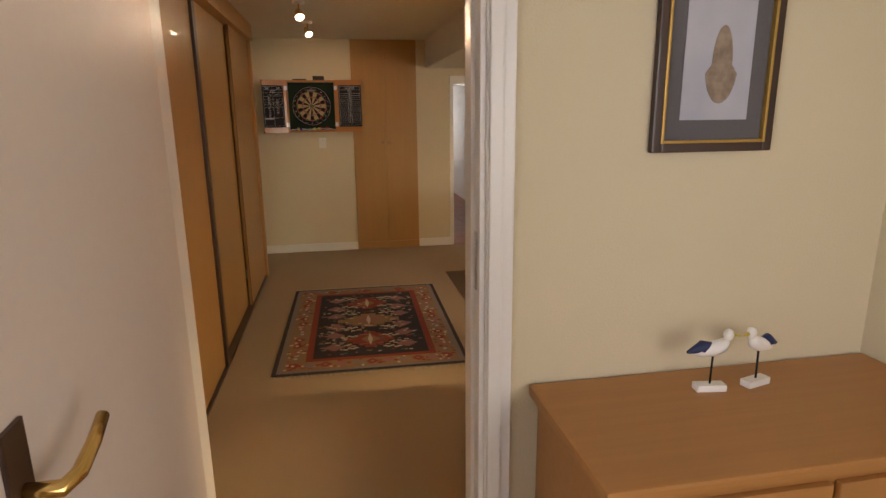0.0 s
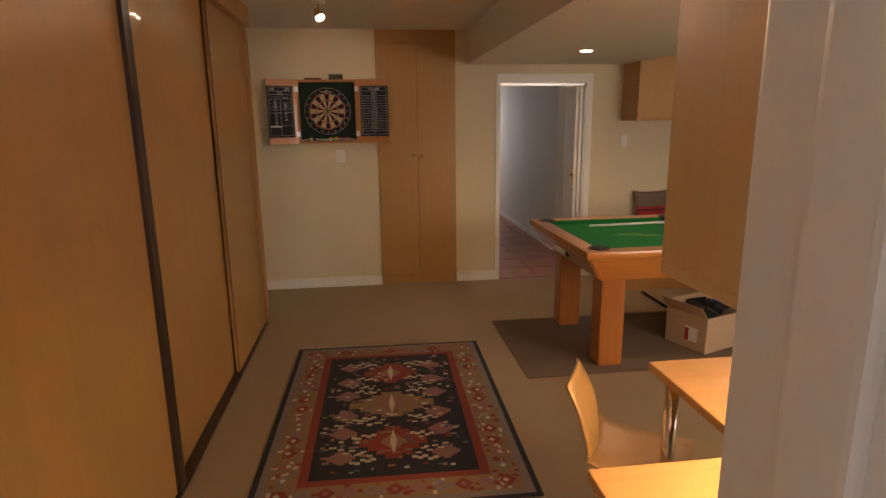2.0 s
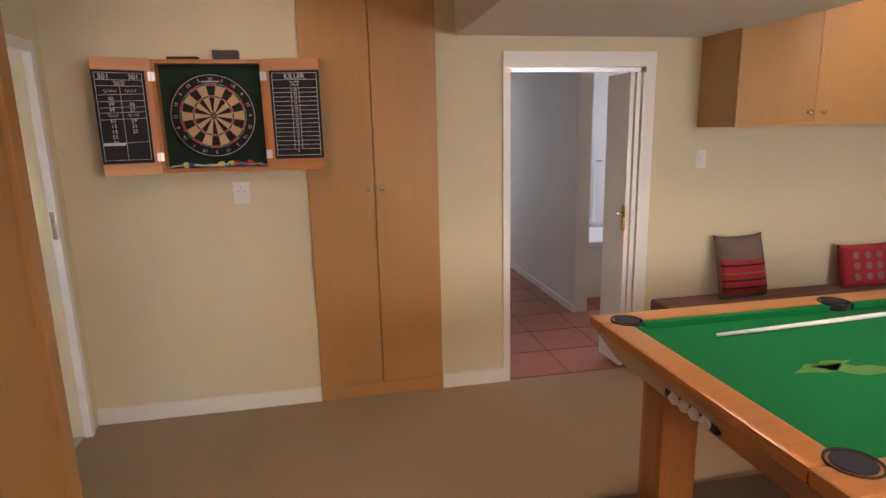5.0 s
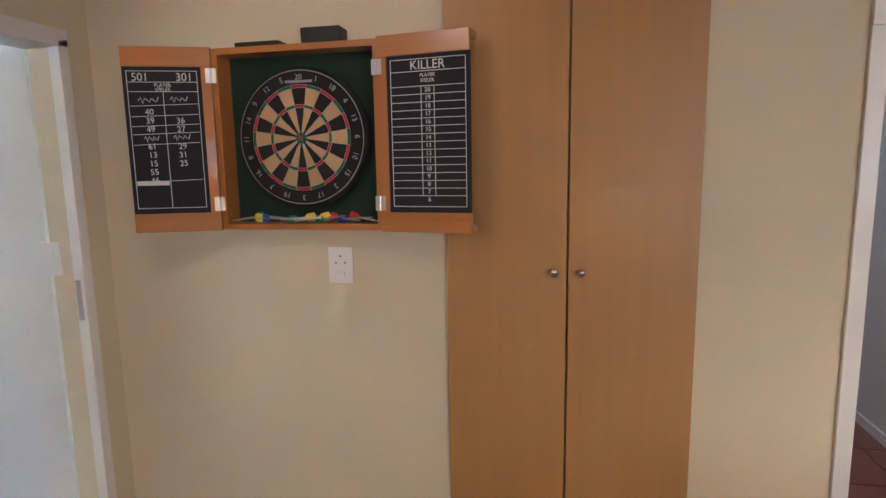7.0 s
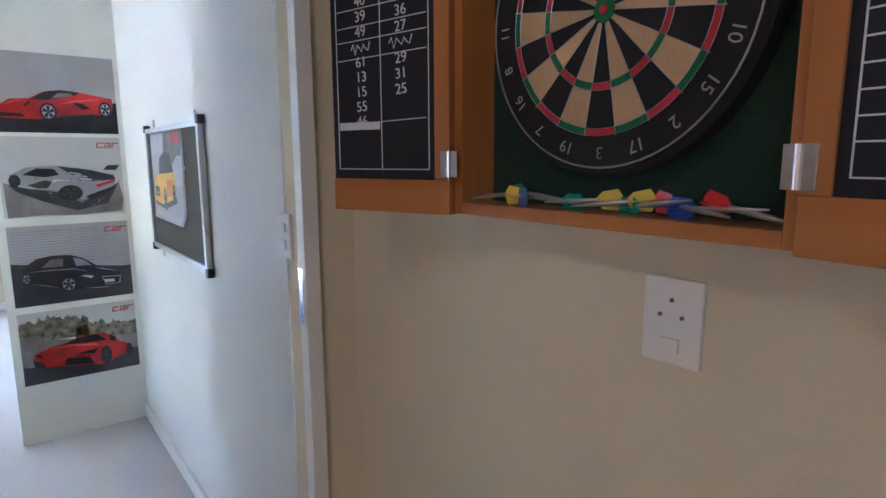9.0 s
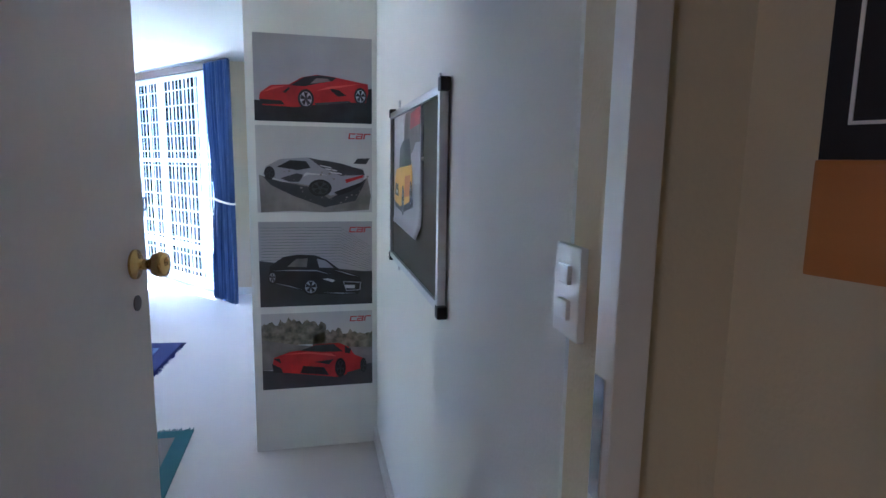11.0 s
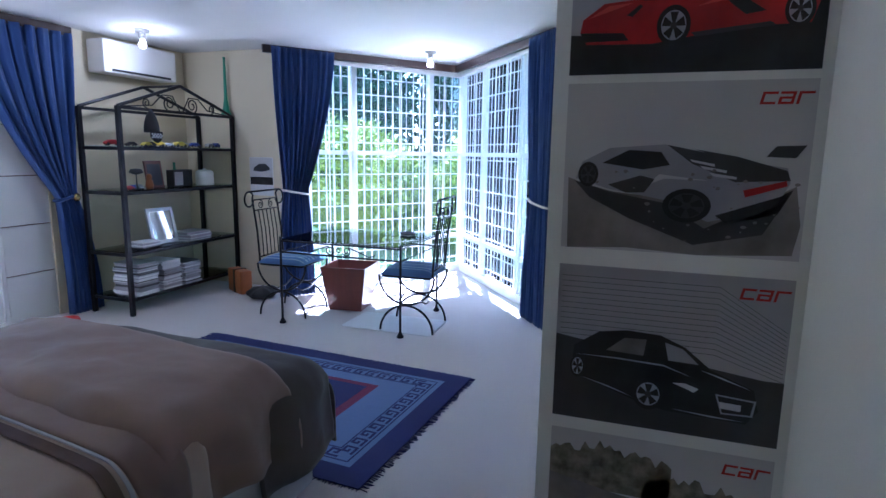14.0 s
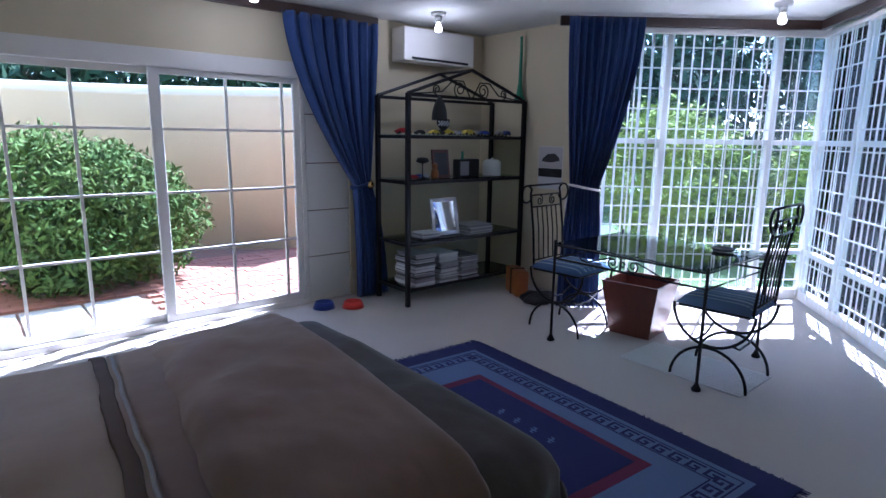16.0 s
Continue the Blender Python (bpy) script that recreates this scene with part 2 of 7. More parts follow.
M['print_rose'] = mat("light_red_print", (0.62, 0.07, 0.05), 0.4, grain=0.4, scale=9)
M['print_orange'] = mat("orange_print", (0.55, 0.17, 0.012), 0.4, grain=0.4, scale=10)
M['slab'] = mat("concrete_slab", (0.40, 0.38, 0.34), 0.9, grain=0.35, scale=40, blotch=0.35, bump=0.3)
M['stucco'] = mat("yellow_stucco", (0.70, 0.62, 0.45), 0.9, grain=0.25, scale=30, blotch=0.25, bump=0.3)
M['paving'] = mat("red_brick_paver", (0.30, 0.12, 0.08), 0.85, grain=0.4, scale=30, blotch=0.4, bump=0.3, second=(0.19, 0.10, 0.075))
M['grass'] = mat("lawn", (0.07, 0.13, 0.03), 0.95, grain=0.6, scale=60, bump=0.6, blotch=0.3)
M['shrub'] = mat("shrub_leaf", (0.085, 0.12, 0.02), 0.75, spec=0.15, grain=0.5, scale=12, blotch=0.4, second=(0.03, 0.075, 0.015))
M['shrub_yellow'] = mat("yellow_green_leaf", (0.22, 0.26, 0.035), 0.75, spec=0.15, grain=0.5, scale=12, blotch=0.4, second=(0.08, 0.14, 0.02))
M['tree_leaf'] = mat("dark_tree_leaf", (0.03, 0.06, 0.028), 0.75, spec=0.15, grain=0.5, scale=12, blotch=0.4, second=(0.012, 0.03, 0.016))
M['bark'] = mat("bark", (0.10, 0.07, 0.05), 0.9, grain=0.6, scale=30, stretch=(4, 4, 0.5), bump=0.8)
M['blue_cloth'] = mat("blue_seat_cloth", (0.10, 0.17, 0.34), 0.85, grain=0.3, scale=200, bump=0.3)
M['pale_cloth'] = mat("pale_blue_stripe_cloth", (0.36, 0.43, 0.55), 0.85, grain=0.3, scale=200, bump=0.3)
M['bench_cloth'] = mat("brown_red_striped_cloth", (0.20, 0.10, 0.075), 0.9, grain=0.9, scale=16, stretch=(0.15, 3, 3), bump=0.2, second=(0.07, 0.04, 0.04))
M['cushion_red'] = mat("red_cushion_cloth", (0.36, 0.025, 0.03), 0.9, grain=0.5, scale=50, bump=0.3)
M['cushion_brown'] = mat("brown_cushion_cloth", (0.17, 0.12, 0.09), 0.9, grain=0.4, scale=120, bump=0.3)
M['leather'] = mat("tan_leather", (0.40, 0.13, 0.03), 0.4, grain=0.4, scale=40, bump=0.2)
M['red_plastic'] = mat("red_plastic", (0.55, 0.03, 0.02), 0.35)
M['blue_plastic'] = mat("blue_plastic", (0.02, 0.05, 0.30), 0.35)
M['navy_paint'] = mat("navy_paint", (0.012, 0.02, 0.08), 0.5)
M['green_glass'] = mat("green_plastic", (0.03, 0.22, 0.12), 0.3)
M['yellow_plastic'] = mat("yellow_plastic", (0.70, 0.55, 0.05), 0.4)
M['teal_plastic'] = mat("teal_plastic", (0.02, 0.28, 0.20), 0.4)
M['gold_frame'] = mat("gilt_frame", (0.50, 0.32, 0.08), 0.35, 0.6, grain=0.4, scale=60)
M['mount'] = mat("grey_picture_mount", (0.12, 0.115, 0.12), 0.9, grain=0.2, scale=90)
M['pastel'] = mat("pastel_ground", (0.50, 0.50, 0.55), 0.8, grain=0.4, scale=8, blotch=0.5, second=(0.36, 0.38, 0.45))
M['pastel_brown'] = mat("pastel_brown", (0.38, 0.30, 0.22), 0.8, grain=0.8, scale=30, blotch=0.5, second=(0.20, 0.15, 0.11))


def glass_mat(name, tint=(0.9, 0.97, 0.95), through=0.92):
    """A thin pane: mostly clear, with a Fresnel gloss."""
    m = bpy.data.materials.new(name)
    m.use_nodes = True
    n, l = m.node_tree.nodes, m.node_tree.links
    for x in list(n):
        if x.type != 'OUTPUT_MATERIAL':
            n.remove(x)
    t, g, mx, fr = n.new("ShaderNodeBsdfTransparent"), n.new("ShaderNodeBsdfGlossy"), n.new("ShaderNodeMixShader"), n.new("ShaderNodeFresnel")
    t.inputs[0].default_value = (*[c * through for c in tint], 1)
    g.inputs["Roughness"].default_value = 0.02
    fr.inputs[0].default_value = 1.45
    l.new(fr.outputs[0], mx.inputs[0])
    l.new(t.outputs[0], mx.inputs[1])
    l.new(g.outputs[0], mx.inputs[2])
    l.new(mx.outputs[0], n["Material Output"].inputs[0])
    return m


def glow_mat(name, colour, strength):
    m = bpy.data.materials.new(name)
    m.use_nodes = True
    b = m.node_tree.nodes["Principled BSDF"]
    b.inputs["Base Color"].default_value = (*colour, 1)
    b.inputs["Emission Color"].default_value = (*colour, 1)
    b.inputs["Emission Strength"].default_value = strength
    return m


M['glass'] = glass_mat("window_glass", (0.95, 0.99, 0.98), 0.98)
M['table_glass'] = glass_mat("table_glass", (0.86, 0.97, 0.94), 0.97)
M['mirror'] = mat("mirror", (0.85, 0.88, 0.9), 0.04, 1.0)
M['bulb'] = glow_mat("lit_bulb", (1.0, 0.80, 0.50), 1.6)
M['bulb_cool'] = glow_mat("lit_white_bulb", (1.0, 0.95, 0.88), 2.0)

# ---- mesh tools ----


class Shape:
    """Gathers boxes, tubes and lathed forms into one mesh."""

    def __init__(self):
        self.bm = bmesh.new()

    def box(self, x0, x1, y0, y1, z0, z1, bevel=0.0, m=None):
        geo = bmesh.ops.create_cube(self.bm, size=1)
        v = geo["verts"]
        bmesh.ops.scale(self.bm, vec=(abs(x1 - x0), abs(y1 - y0), abs(z1 - z0)), verts=v)
        bmesh.ops.translate(self.bm, vec=((x0 + x1) / 2, (y0 + y1) / 2, (z0 + z1) / 2), verts=v)
        if bevel:
            e = list({e for q in v for e in q.link_edges})
            r = bmesh.ops.bevel(self.bm, geom=e, offset=bevel, segments=2, affect='EDGES', profile=0.7)
            v = list({q for f in r["faces"] for q in f.verts} | {q for q in v if q.is_valid})
        if m:
            bmesh.ops.transform(self.bm, matrix=m, verts=v)
        return self

    def tube(self, pts, r, sides=8, closed=False):
        """A round bar along the points."""
        pts = [Vector(p) for p in pts]
        rings, n = [], len(pts)
        up = None
        for i, p in enumerate(pts):
            a = pts[(i - 1) % n] if (i or closed) else p
            b = pts[(i + 1) % n] if (i < n - 1 or closed) else p
            d = (b - a).normalized()
            ref = Vector((0, 0, 1)) if abs(d.z) < 0.9 else Vector((1, 0, 0))
            if up is not None:
                s = up - d * up.dot(d)
                u = s.normalized() if s.length > 1e-4 else d.cross(ref).normalized()
            else:
                u = d.cross(ref).normalized()
            up = u
            w = d.cross(u)
            rad = r(i / max(n - 1, 1)) if callable(r) else r
            rings.append([self.bm.verts.new(p + (u * math.cos(k * math.tau / sides) + w * math.sin(k * math.tau / sides)) * rad) for k in range(sides)])
        for i in range(n if closed else n - 1):
            A, B = rings[i], rings[(i + 1) % n]
            for k in range(sides):
                self.bm.faces.new((A[k], A[(k + 1) % sides], B[(k + 1) % sides], B[k]))
        if not closed:
            self.bm.faces.new(rings[0][::-1])
            self.bm.faces.new(rings[-1])
        return self

    def lathe(self, profile, centre, sides=24, m=None):
        """Turns (radius, height) pairs round the upright axis."""
        c = Vector(centre)
        rings = []
        made = []
        for r, z in profile:
            ring = [self.bm.verts.new(Vector((max(r, 1e-4) * math.cos(k * math.tau / sides), max(r, 1e-4) * math.sin(k * math.tau / sides), z))) for k in range(sides)]
            rings.append(ring)
            made += ring
        for A, B in zip(rings, rings[1:]):
            for k in range(sides):
                self.bm.faces.new((A[k], A[(k + 1) % sides], B[(k + 1) % sides], B[k]))
        self.bm.faces.new(rings[0][::-1])
        self.bm.faces.new(rings[-1])
        if m:
            bmesh.ops.transform(self.bm, matrix=m, verts=made)
        bmesh.ops.translate(self.bm, vec=c, verts=made)
        return self

    def plate(self, outline, depth, m):
        """A flat outline in x, z with a thickness, placed by m; its front looks along -y."""
        f = [self.bm.verts.new(m @ Vector((x, 0, z))) for x, z in outline]
        b = [self.bm.verts.new(m @ Vector((x, depth, z))) for x, z in outline]
        n = len(f)
        self.bm.faces.new(f)
        self.bm.faces.new(b[::-1])
        for i in range(n):
            self.bm.faces.new((f[i], b[i], b[(i + 1) % n], f[(i + 1) % n]))
        return self

    def sheet(self, fn, nu, nv, thick=0.0):
        """A surface fn(u, v) over the unit square."""
        g = [[self.bm.verts.new(Vector(fn(i / nu, j / nv))) for j in range(nv + 1)] for i in range(nu + 1)]
        for i in range(nu):
            for j in range(nv):
                self.bm.faces.new((g[i][j], g[i + 1][j], g[i + 1][j + 1], g[i][j + 1]))
        return self

    def done(self, name, material, parent=None, smooth=False, solid=0.0):
        me = bpy.data.meshes.new(name)
        bmesh.ops.recalc_face_normals(self.bm, faces=self.bm.faces)
        self.bm.to_mesh(me)
        self.bm.free()
        me.materials.append(M[material] if isinstance(material, str) else material)
        if smooth:
            for p in me.polygons:
                p.use_smooth = True
        ob = new(name, me)
        if parent:
            ob.parent = parent
        if solid:
            s = ob.modifiers.new("thickness", 'SOLIDIFY')
            s.thickness = solid
        return ob


def B(name, material, x0, x1, y0, y1, z0, z1, parent=None, bevel=0.0, m=None):
    return Shape().box(x0, x1, y0, y1, z0, z1, bevel, m).done(name, material, parent)


def thing(name, label, category, at=(0, 0, 0), group=""):
    ob = new(name)
    ob.location = at
    ob.empty_display_size = 0.05
    return tagged(ob, label, category, group)


def structure(ob, label):
    return tagged(ob, label, kind="structure")


def words(name, text, material, size, m, parent, extrude=0.0004):
    cu = bpy.data.curves.new(name, 'FONT')
    cu.body, cu.size, cu.align_x, cu.align_y, cu.extrude = text, size, 'CENTER', 'CENTER', extrude
    tmp = bpy.data.objects.new(name, cu)
    scene.collection.objects.link(tmp)
    me = bpy.data.meshes.new_from_object(tmp.evaluated_get(bpy.context.evaluated_depsgraph_get()))
    bpy.data.objects.remove(tmp)
    me.materials.clear()
    me.materials.append(M[material])
    ob = new(name, me)
    ob.parent = parent
    ob.matrix_local = m
    return ob


def arc(cx, cz, r, a0, a1, n=14, turns=0.0):
    """Points (x, z) on an arc, or on a spiral that closes in."""
    out = []
    for i in range(n + 1):
        f = i / n
        a = radians(a0 + (a1 - a0) * f)
        rr = r * (1 - turns * f)
        out.append((cx + rr * math.cos(a), cz + rr * math.sin(a)))
    return out


# ---- large structure: hall, first room, corridor ----
CH = 2.43   # ceiling of the hall
structure(B("floor", 'carpet', -1.45, 5.4, -9.4, 0.0, -0.1, 0.0), "tan wall-to-wall carpet in the hall")
structure(B("ceiling", 'ceiling', -1.45, 5.4, -9.4, 0.12, CH, CH + 0.12), "plain off-white ceiling")
structure(B("ceiling_bulkhead", 'ceiling', 1.32, 2.95, -5.2, -0.002, 2.12, CH - 0.002, bevel=0.004), "lowered off-white bulkhead below the ceiling")
# wall with the dartboard, pierced by the doorway to the corridor
w = Shape()
w.box(-0.79, 0.455, 0, 0.12, 0, CH)
w.box(0.455, 1.205, 0.06, 0.12, 0, CH)
w.box(1.205, 1.62, 0, 0.12, 0, CH)
w.box(1.62, 2.53, 0, 0.12, 1.97, CH)
w.box(2.53, 5.4, 0, 0.12, 0, CH)
structure(w.done("wall_north", 'cream'), "cream painted wall around the dartboard and doorway")
# wall with the bedroom doorway
w = Shape()
w.box(-0.91, -0.79, -0.13, 0.12, 0, CH)
w.box(-0.91, -0.79, -0.96, -0.13, 2.03, CH)
w.box(-0.91, -0.79, -1.06, -0.96, 0, CH)
w.box(-1.45, -1.20, -5.3, -1.06, 0, CH)
w.box(-1.19, -0.52, -5.209, -4.373, 0, CH - 0.002)
structure(w.done("wall_west", 'cream'), "cream painted wall with the bedroom doorway")
structure(B("wall_east", 'cream', 5.25, 5.4, -9.4, 0, 0, CH), "cream painted wall")
w = Shape()
w.box(-1.45, -0.21, -5.37, -5.21, 0, CH)
w.box(-0.21, 0.68, -5.37, -5.21, 2.05, CH)
w.box(0.68, 5.25, -5.37, -5.21, 0, CH)
structure(w.done("wall_south", 'cream'), "cream painted wall with a white doorway")
w = Shape()
w.box(-1.45, -1.3, -9.4, -5.37, 0, CH)
w.box(1.97, 2.1, -9.4, -5.37, 0, CH)
w.box(-1.3, 1.97, -9.4, -9.28, 0, CH)
structure(w.done("wall_first_room", 'cream'), "cream painted walls of the first room")


def skirting(name, x0, x1, y0, y1):
    return structure(B(name, 'trim', x0, x1, y0, y1, 0.0, 0.095, bevel=0.004), "white painted skirting board")


skirting("baseboard", -0.79, 0.452, -0.016, 0.0)
skirting("baseboard", 1.207, 1.61, -0.016, 0.0)
skirting("baseboard", 2.572, 2.72, -0.016, 0.0)
skirting("baseboard", -0.79, -0.60, -1.075, -1.062)

# doorway to the corridor
f = Shape()
f.box(1.60, 1.645, -0.014, 0.135, 0, 1.95, 0.003)
f.box(2.505, 2.57, -0.014, 0.135, 0, 1.95, 0.003)
f.box(1.60, 2.57, -0.018, 0.135, 1.95, 2.035, 0.003)
structure(f.done("door_frame_corridor", 'trim'), "white door frame with a deep head")
structure(B("door_track", 'alu', 1.645, 2.505, 0.045, 0.075, 1.925, 1.95), "slim metal track of the folding door")

d = thing("folding_door", "white folding door pushed open against its frame", "door", (2.5, 0.07, 0))
for i in range(5):
    a = (-87, 88, 92, 88, 92)[i]
    p = Shape().box(-0.13, 0.13, -0.009, 0.009, -0.94, 0.94, 0.004, pose(2.395 + 0.022 * i, 0.10, 0.975, 0, 0, a)).done("panel", 'trim', d)
    p.location = (-2.5, -0.07, 0)
h = Shape()
h.tube([(2.40, -0.01, 1.06), (2.35, -0.025, 1.06), (2.345, -0.06, 1.06), (2.345, -0.11, 1.055)], 0.009)
h.box(2.383, 2.391, -0.04, 0.0, 0.95, 1.11, 0.002)
h = h.done("handle", 'brass', d)
h.location = (-2.5, -0.07, 0)

# corridor beyond
structure(B("floor_corridor", 'grout', 1.2, 4.6, 0.0, 5.5, -0.1, -0.004), "dark grout between terracotta tiles")
w = Shape()
w.box(1.50, 1.62, 0.12, 5.5, 0, CH)
w.box(2.62, 2.74, 1.19, 5.5, 0, CH)
w.box(1.62, 2.62, 5.38, 5.5, 0, CH)
w.box(2.74, 4.6, 2.3, 2.42, 0, CH)
w.box(4.5, 4.6, 0.12, 2.3, 0, CH)
structure(w.done("wall_corridor", 'white_wall'), "white painted corridor walls")
structure(B("ceiling_corridor", 'ceiling', 1.5, 4.6, 0.12, 5.5, CH, CH + 0.1), "white corridor ceiling")
structure(B("baseboard", 'trim', 2.604, 2.62, 1.19, 5.38, 0, 0.06), "white skirting board")
fdoor = thing("corridor_door", "white panelled door at the end of the corridor", "door", (2.0, 5.36, 0))
B("leaf", 'leaf', -0.36, 0.40, -0.03, 0.018, 0.004, 2.0, fdoor, 0.004)
B("handle", 'brass', -0.31, -0.26, -0.06, -0.03, 0.95, 1.06, fdoor, 0.004)
ob = thing("bath_tub", "white bath tub with a rounded rim", "bath", (3.5, 1.9, 0))
s = Shape().box(-0.72, 0.72, -0.36, 0.36, 0.0, 0.50, 0.03)
s.box(-0.74, 0.74, -0.38, 0.38, 0.50, 0.55, 0.02)
s.done("body", 'plastic', ob)
ob = thing("towel_rail", "steel towel rail on the bathroom wall", "towel rail", (3.05, 2.28, 1.25))
Shape().tube([(-0.25, 0.015, 0), (-0.25, -0.06, 0), (0.3, -0.06, 0), (0.3, 0.015, 0)], 0.011).done("bar", 'chrome', ob)
ob = thing("towel", "white towel hanging on the rail", "towel", (3.12, 2.22, 0.95))
Shape().sheet(lambda u, v: (-0.16 + 0.32 * u, 0.010 * math.sin(9 * u) - 0.012, -0.35 + 0.665 * v), 12, 6).done("cloth", 'paper', ob, True, 0.012)

# bedroom doorway frame and the doorway of the first room
f = Shape()
f.box(-0.815, -0.775, -0.145, -0.105, 0, 2.03, 0.003)
f.box(-0.925, -0.775, -0.985, -0.945, 0, 2.03, 0.003)
f.box(-0.925, -0.775, -0.985, -0.105, 2.005, 2.06, 0.003)
structure(f.done("door_frame_bedroom", 'trim'), "white painted door frame")
structure(B("strike_plate", 'chrome', -0.81, -0.788, -0.147, -0.1445, 1.10, 1.24), "steel strike plate in the door frame")
structure(B("threshold_strip", 'alu', -0.86, -0.82, -0.945, -0.145, 0.0, 0.006), "metal strip between two carpets")
f = Shape()
for x0, x1 in ((0.64, 0.70), (-0.23, -0.17)):
    f.box(x0, x1, -5.385, -5.20, 0, 2.05, 0.004)
f.box(0.655, 0.735, -5.40, -5.37, 0, 2.10, 0.006)
f.box(0.66, 0.70, -5.415, -5.39, 0, 2.10, 0.006)
f.box(0.655, 0.735, -5.215, -5.19, 0, 2.10, 0.006)
f.box(0.628, 0.655, -5.33, -5.27, 0, 2.02, 0.006)
f.box(-0.265, -0.185, -5.40, -5.37, 0, 2.10, 0.006)
f.box(-0.265, -0.185, -5.215, -5.19, 0, 2.10, 0.006)
f.box(-0.23, 0.70, -5.385, -5.20, 2.02, 2.08, 0.004)
structure(f.done("door_frame_first_room", 'trim'), "white moulded door frame")
structure(B("strike_plate", 'chrome', 0.636, 0.641, -5.365, -5.335, 1.10, 1.27), "steel strike plate in the white door frame")

d = thing("room_door", "pale painted door standing open into the first room", "door", (-0.155, -5.425, 0))
d.rotation_euler = (0, 0, radians(-87))
B("leaf", 'leaf', 0.0, 0.91, -0.02, 0.02, 0.008, 2.02, d, 0.003)
s = Shape().box(0.835, 0.885, 0.02, 0.026, 1.01, 1.28, 0.003)
s.done("plate", 'dark_wood', d)
s = Shape().tube([(0.86, 0.02, 1.20), (0.86, 0.062, 1.20), (0.835, 0.070, 1.201), (0.785, 0.070, 1.21), (0.745, 0.070, 1.225)], lambda f: 0.011 - 0.003 * f, 10)
s.done("handle", 'brass', d, True)

d = thing("bedroom_door", "cream bedroom door standing open with a brass knob", "door", (-0.90, -0.965, 0))
d.rotation_euler = (0, 0, radians(180 - 8))
B("leaf", 'leaf', 0.0, 0.84, -0.02, 0.02, 0.008, 2.0, d, 0.003)
s = Shape().lathe([(0.034, 0), (0.034, 0.006), (0.013, 0.010), (0.012, 0.034), (0.024, 0.042), (0.030, 0.056), (0.026, 0.070), (0.008, 0.076)], (0.775, -0.02, 1.225), 24, pose(0, 0, 0, 90))
s.done("knob", 'brass', d, True)
s = Shape().lathe([(0.018, 0), (0.018, 0.003), (0.004, 0.0035)], (0.775, -0.02, 1.135), 18, pose(0, 0, 0, 90))
s.done("keyhole", 'dark_strip', d)

# ---- hall things ----


def wardrobe():
    ob = thing("wardrobe", "built-in beech wardrobe with sliding doors and dark edge strips", "wardrobe", (-0.51, -3.1, 0))
    # front face at local x = 0, running in y
    B("end_panel", 'beech', -0.68, 0.012, 2.06, 2.135, 0, CH - 0.003, ob, 0.003)
    B("end_panel", 'beech', -0.68, 0.012, -1.27, -1.20, 0, CH - 0.003, ob, 0.003)
    B("pelmet", 'beech', -0.06, 0.035, -1.27, 2.14, 2.285, CH - 0.004, ob, 0.003)
    B("track", 'dark_strip', -0.075, 0.006, -1.20, 2.06, 0.001, 0.016, ob)
    for y0, y1, x in ((-1.20, -0.10, -0.012), (-0.13, 1.12, -0.045), (1.10, 2.06, -0.012)):
        B("door", 'beech', x - 0.02, x, y0, y1, 0.018, 2.284, ob, 0.002)
    B("seam", 'dark_strip', -0.012, -0.009, 1.094, 1.104, 0.018, 2.284, ob)
    B("edge_strip", 'dark_strip', -0.03, 0.006, -0.155, -0.085, 0.018, 2.284, ob, 0.004)
    s = Shape().lathe([(0.013, 0), (0.013, 0.004), (0.009, 0.006)], (0.006, -0.12, 1.17), 16, pose(0, 0, 0, 0, 90))
    s.done("handle", 'chrome', ob)


wardrobe()


def cupboard():
    ob = thing("tall_cupboard", "tall built-in beech cupboard with two doors", "cupboard", (0.83, 0, 0))
    s = Shape().box(-0.375, 0.375, 0.005, 0.058, 0, CH - 0.004)
    s.box(-0.375, 0.375, -0.012, 0.005, 0.0, 0.085, 0.002)
    s.box(-0.375, 0.375, -0.012, 0.005, 2.305, CH - 0.004, 0.002)
    s.done("body", 'beech', ob)
    for x0, x1, k in ((-0.372, -0.003, -0.04), (0.003, 0.372, 0.04)):
        d = B("door", 'beech', x0, x1, -0.020, 0.004, 0.09, 2.300, ob, 0.0025)
        kn = Shape().lathe([(0.007, 0), (0.006, 0.012), (0.013, 0.018), (0.014, 0.026), (0.006, 0.031)], (k, -0.020, 1.28), 16, pose(0, 0, 0, 90))
        kn.done("knob", 'chrome', d, True)


cupboard()


def plug_plate(name, label, category, m, w=0.085, h=0.12, rocker=False, group=""):
    ob = new(name)
    ob.matrix_world = m
    tagged(ob, label, category, group)
    B("plate", 'plastic', -w / 2, w / 2, -0.010, 0.0, -h / 2, h / 2, ob, 0.003)
    if rocker:
        for z in (0.022, -0.022):
            B("rocker", 'plastic', -0.014, 0.014, -0.016, -0.010, z - 0.012, z + 0.012, ob, 0.002)
    else:
        B("rocker", 'plastic', -0.014, 0.014, -0.015, -0.010, -0.042, -0.022, ob, 0.002)
        for x, z in ((-0.016, 0.008), (0.016, 0.008), (0, 0.03)):
            Shape().lathe([(0.003, 0), (0.003, 0.002)], (x, -0.0105, z), 10, pose(0, 0, 0, 90)).done("socket", 'mount', ob)
    return ob


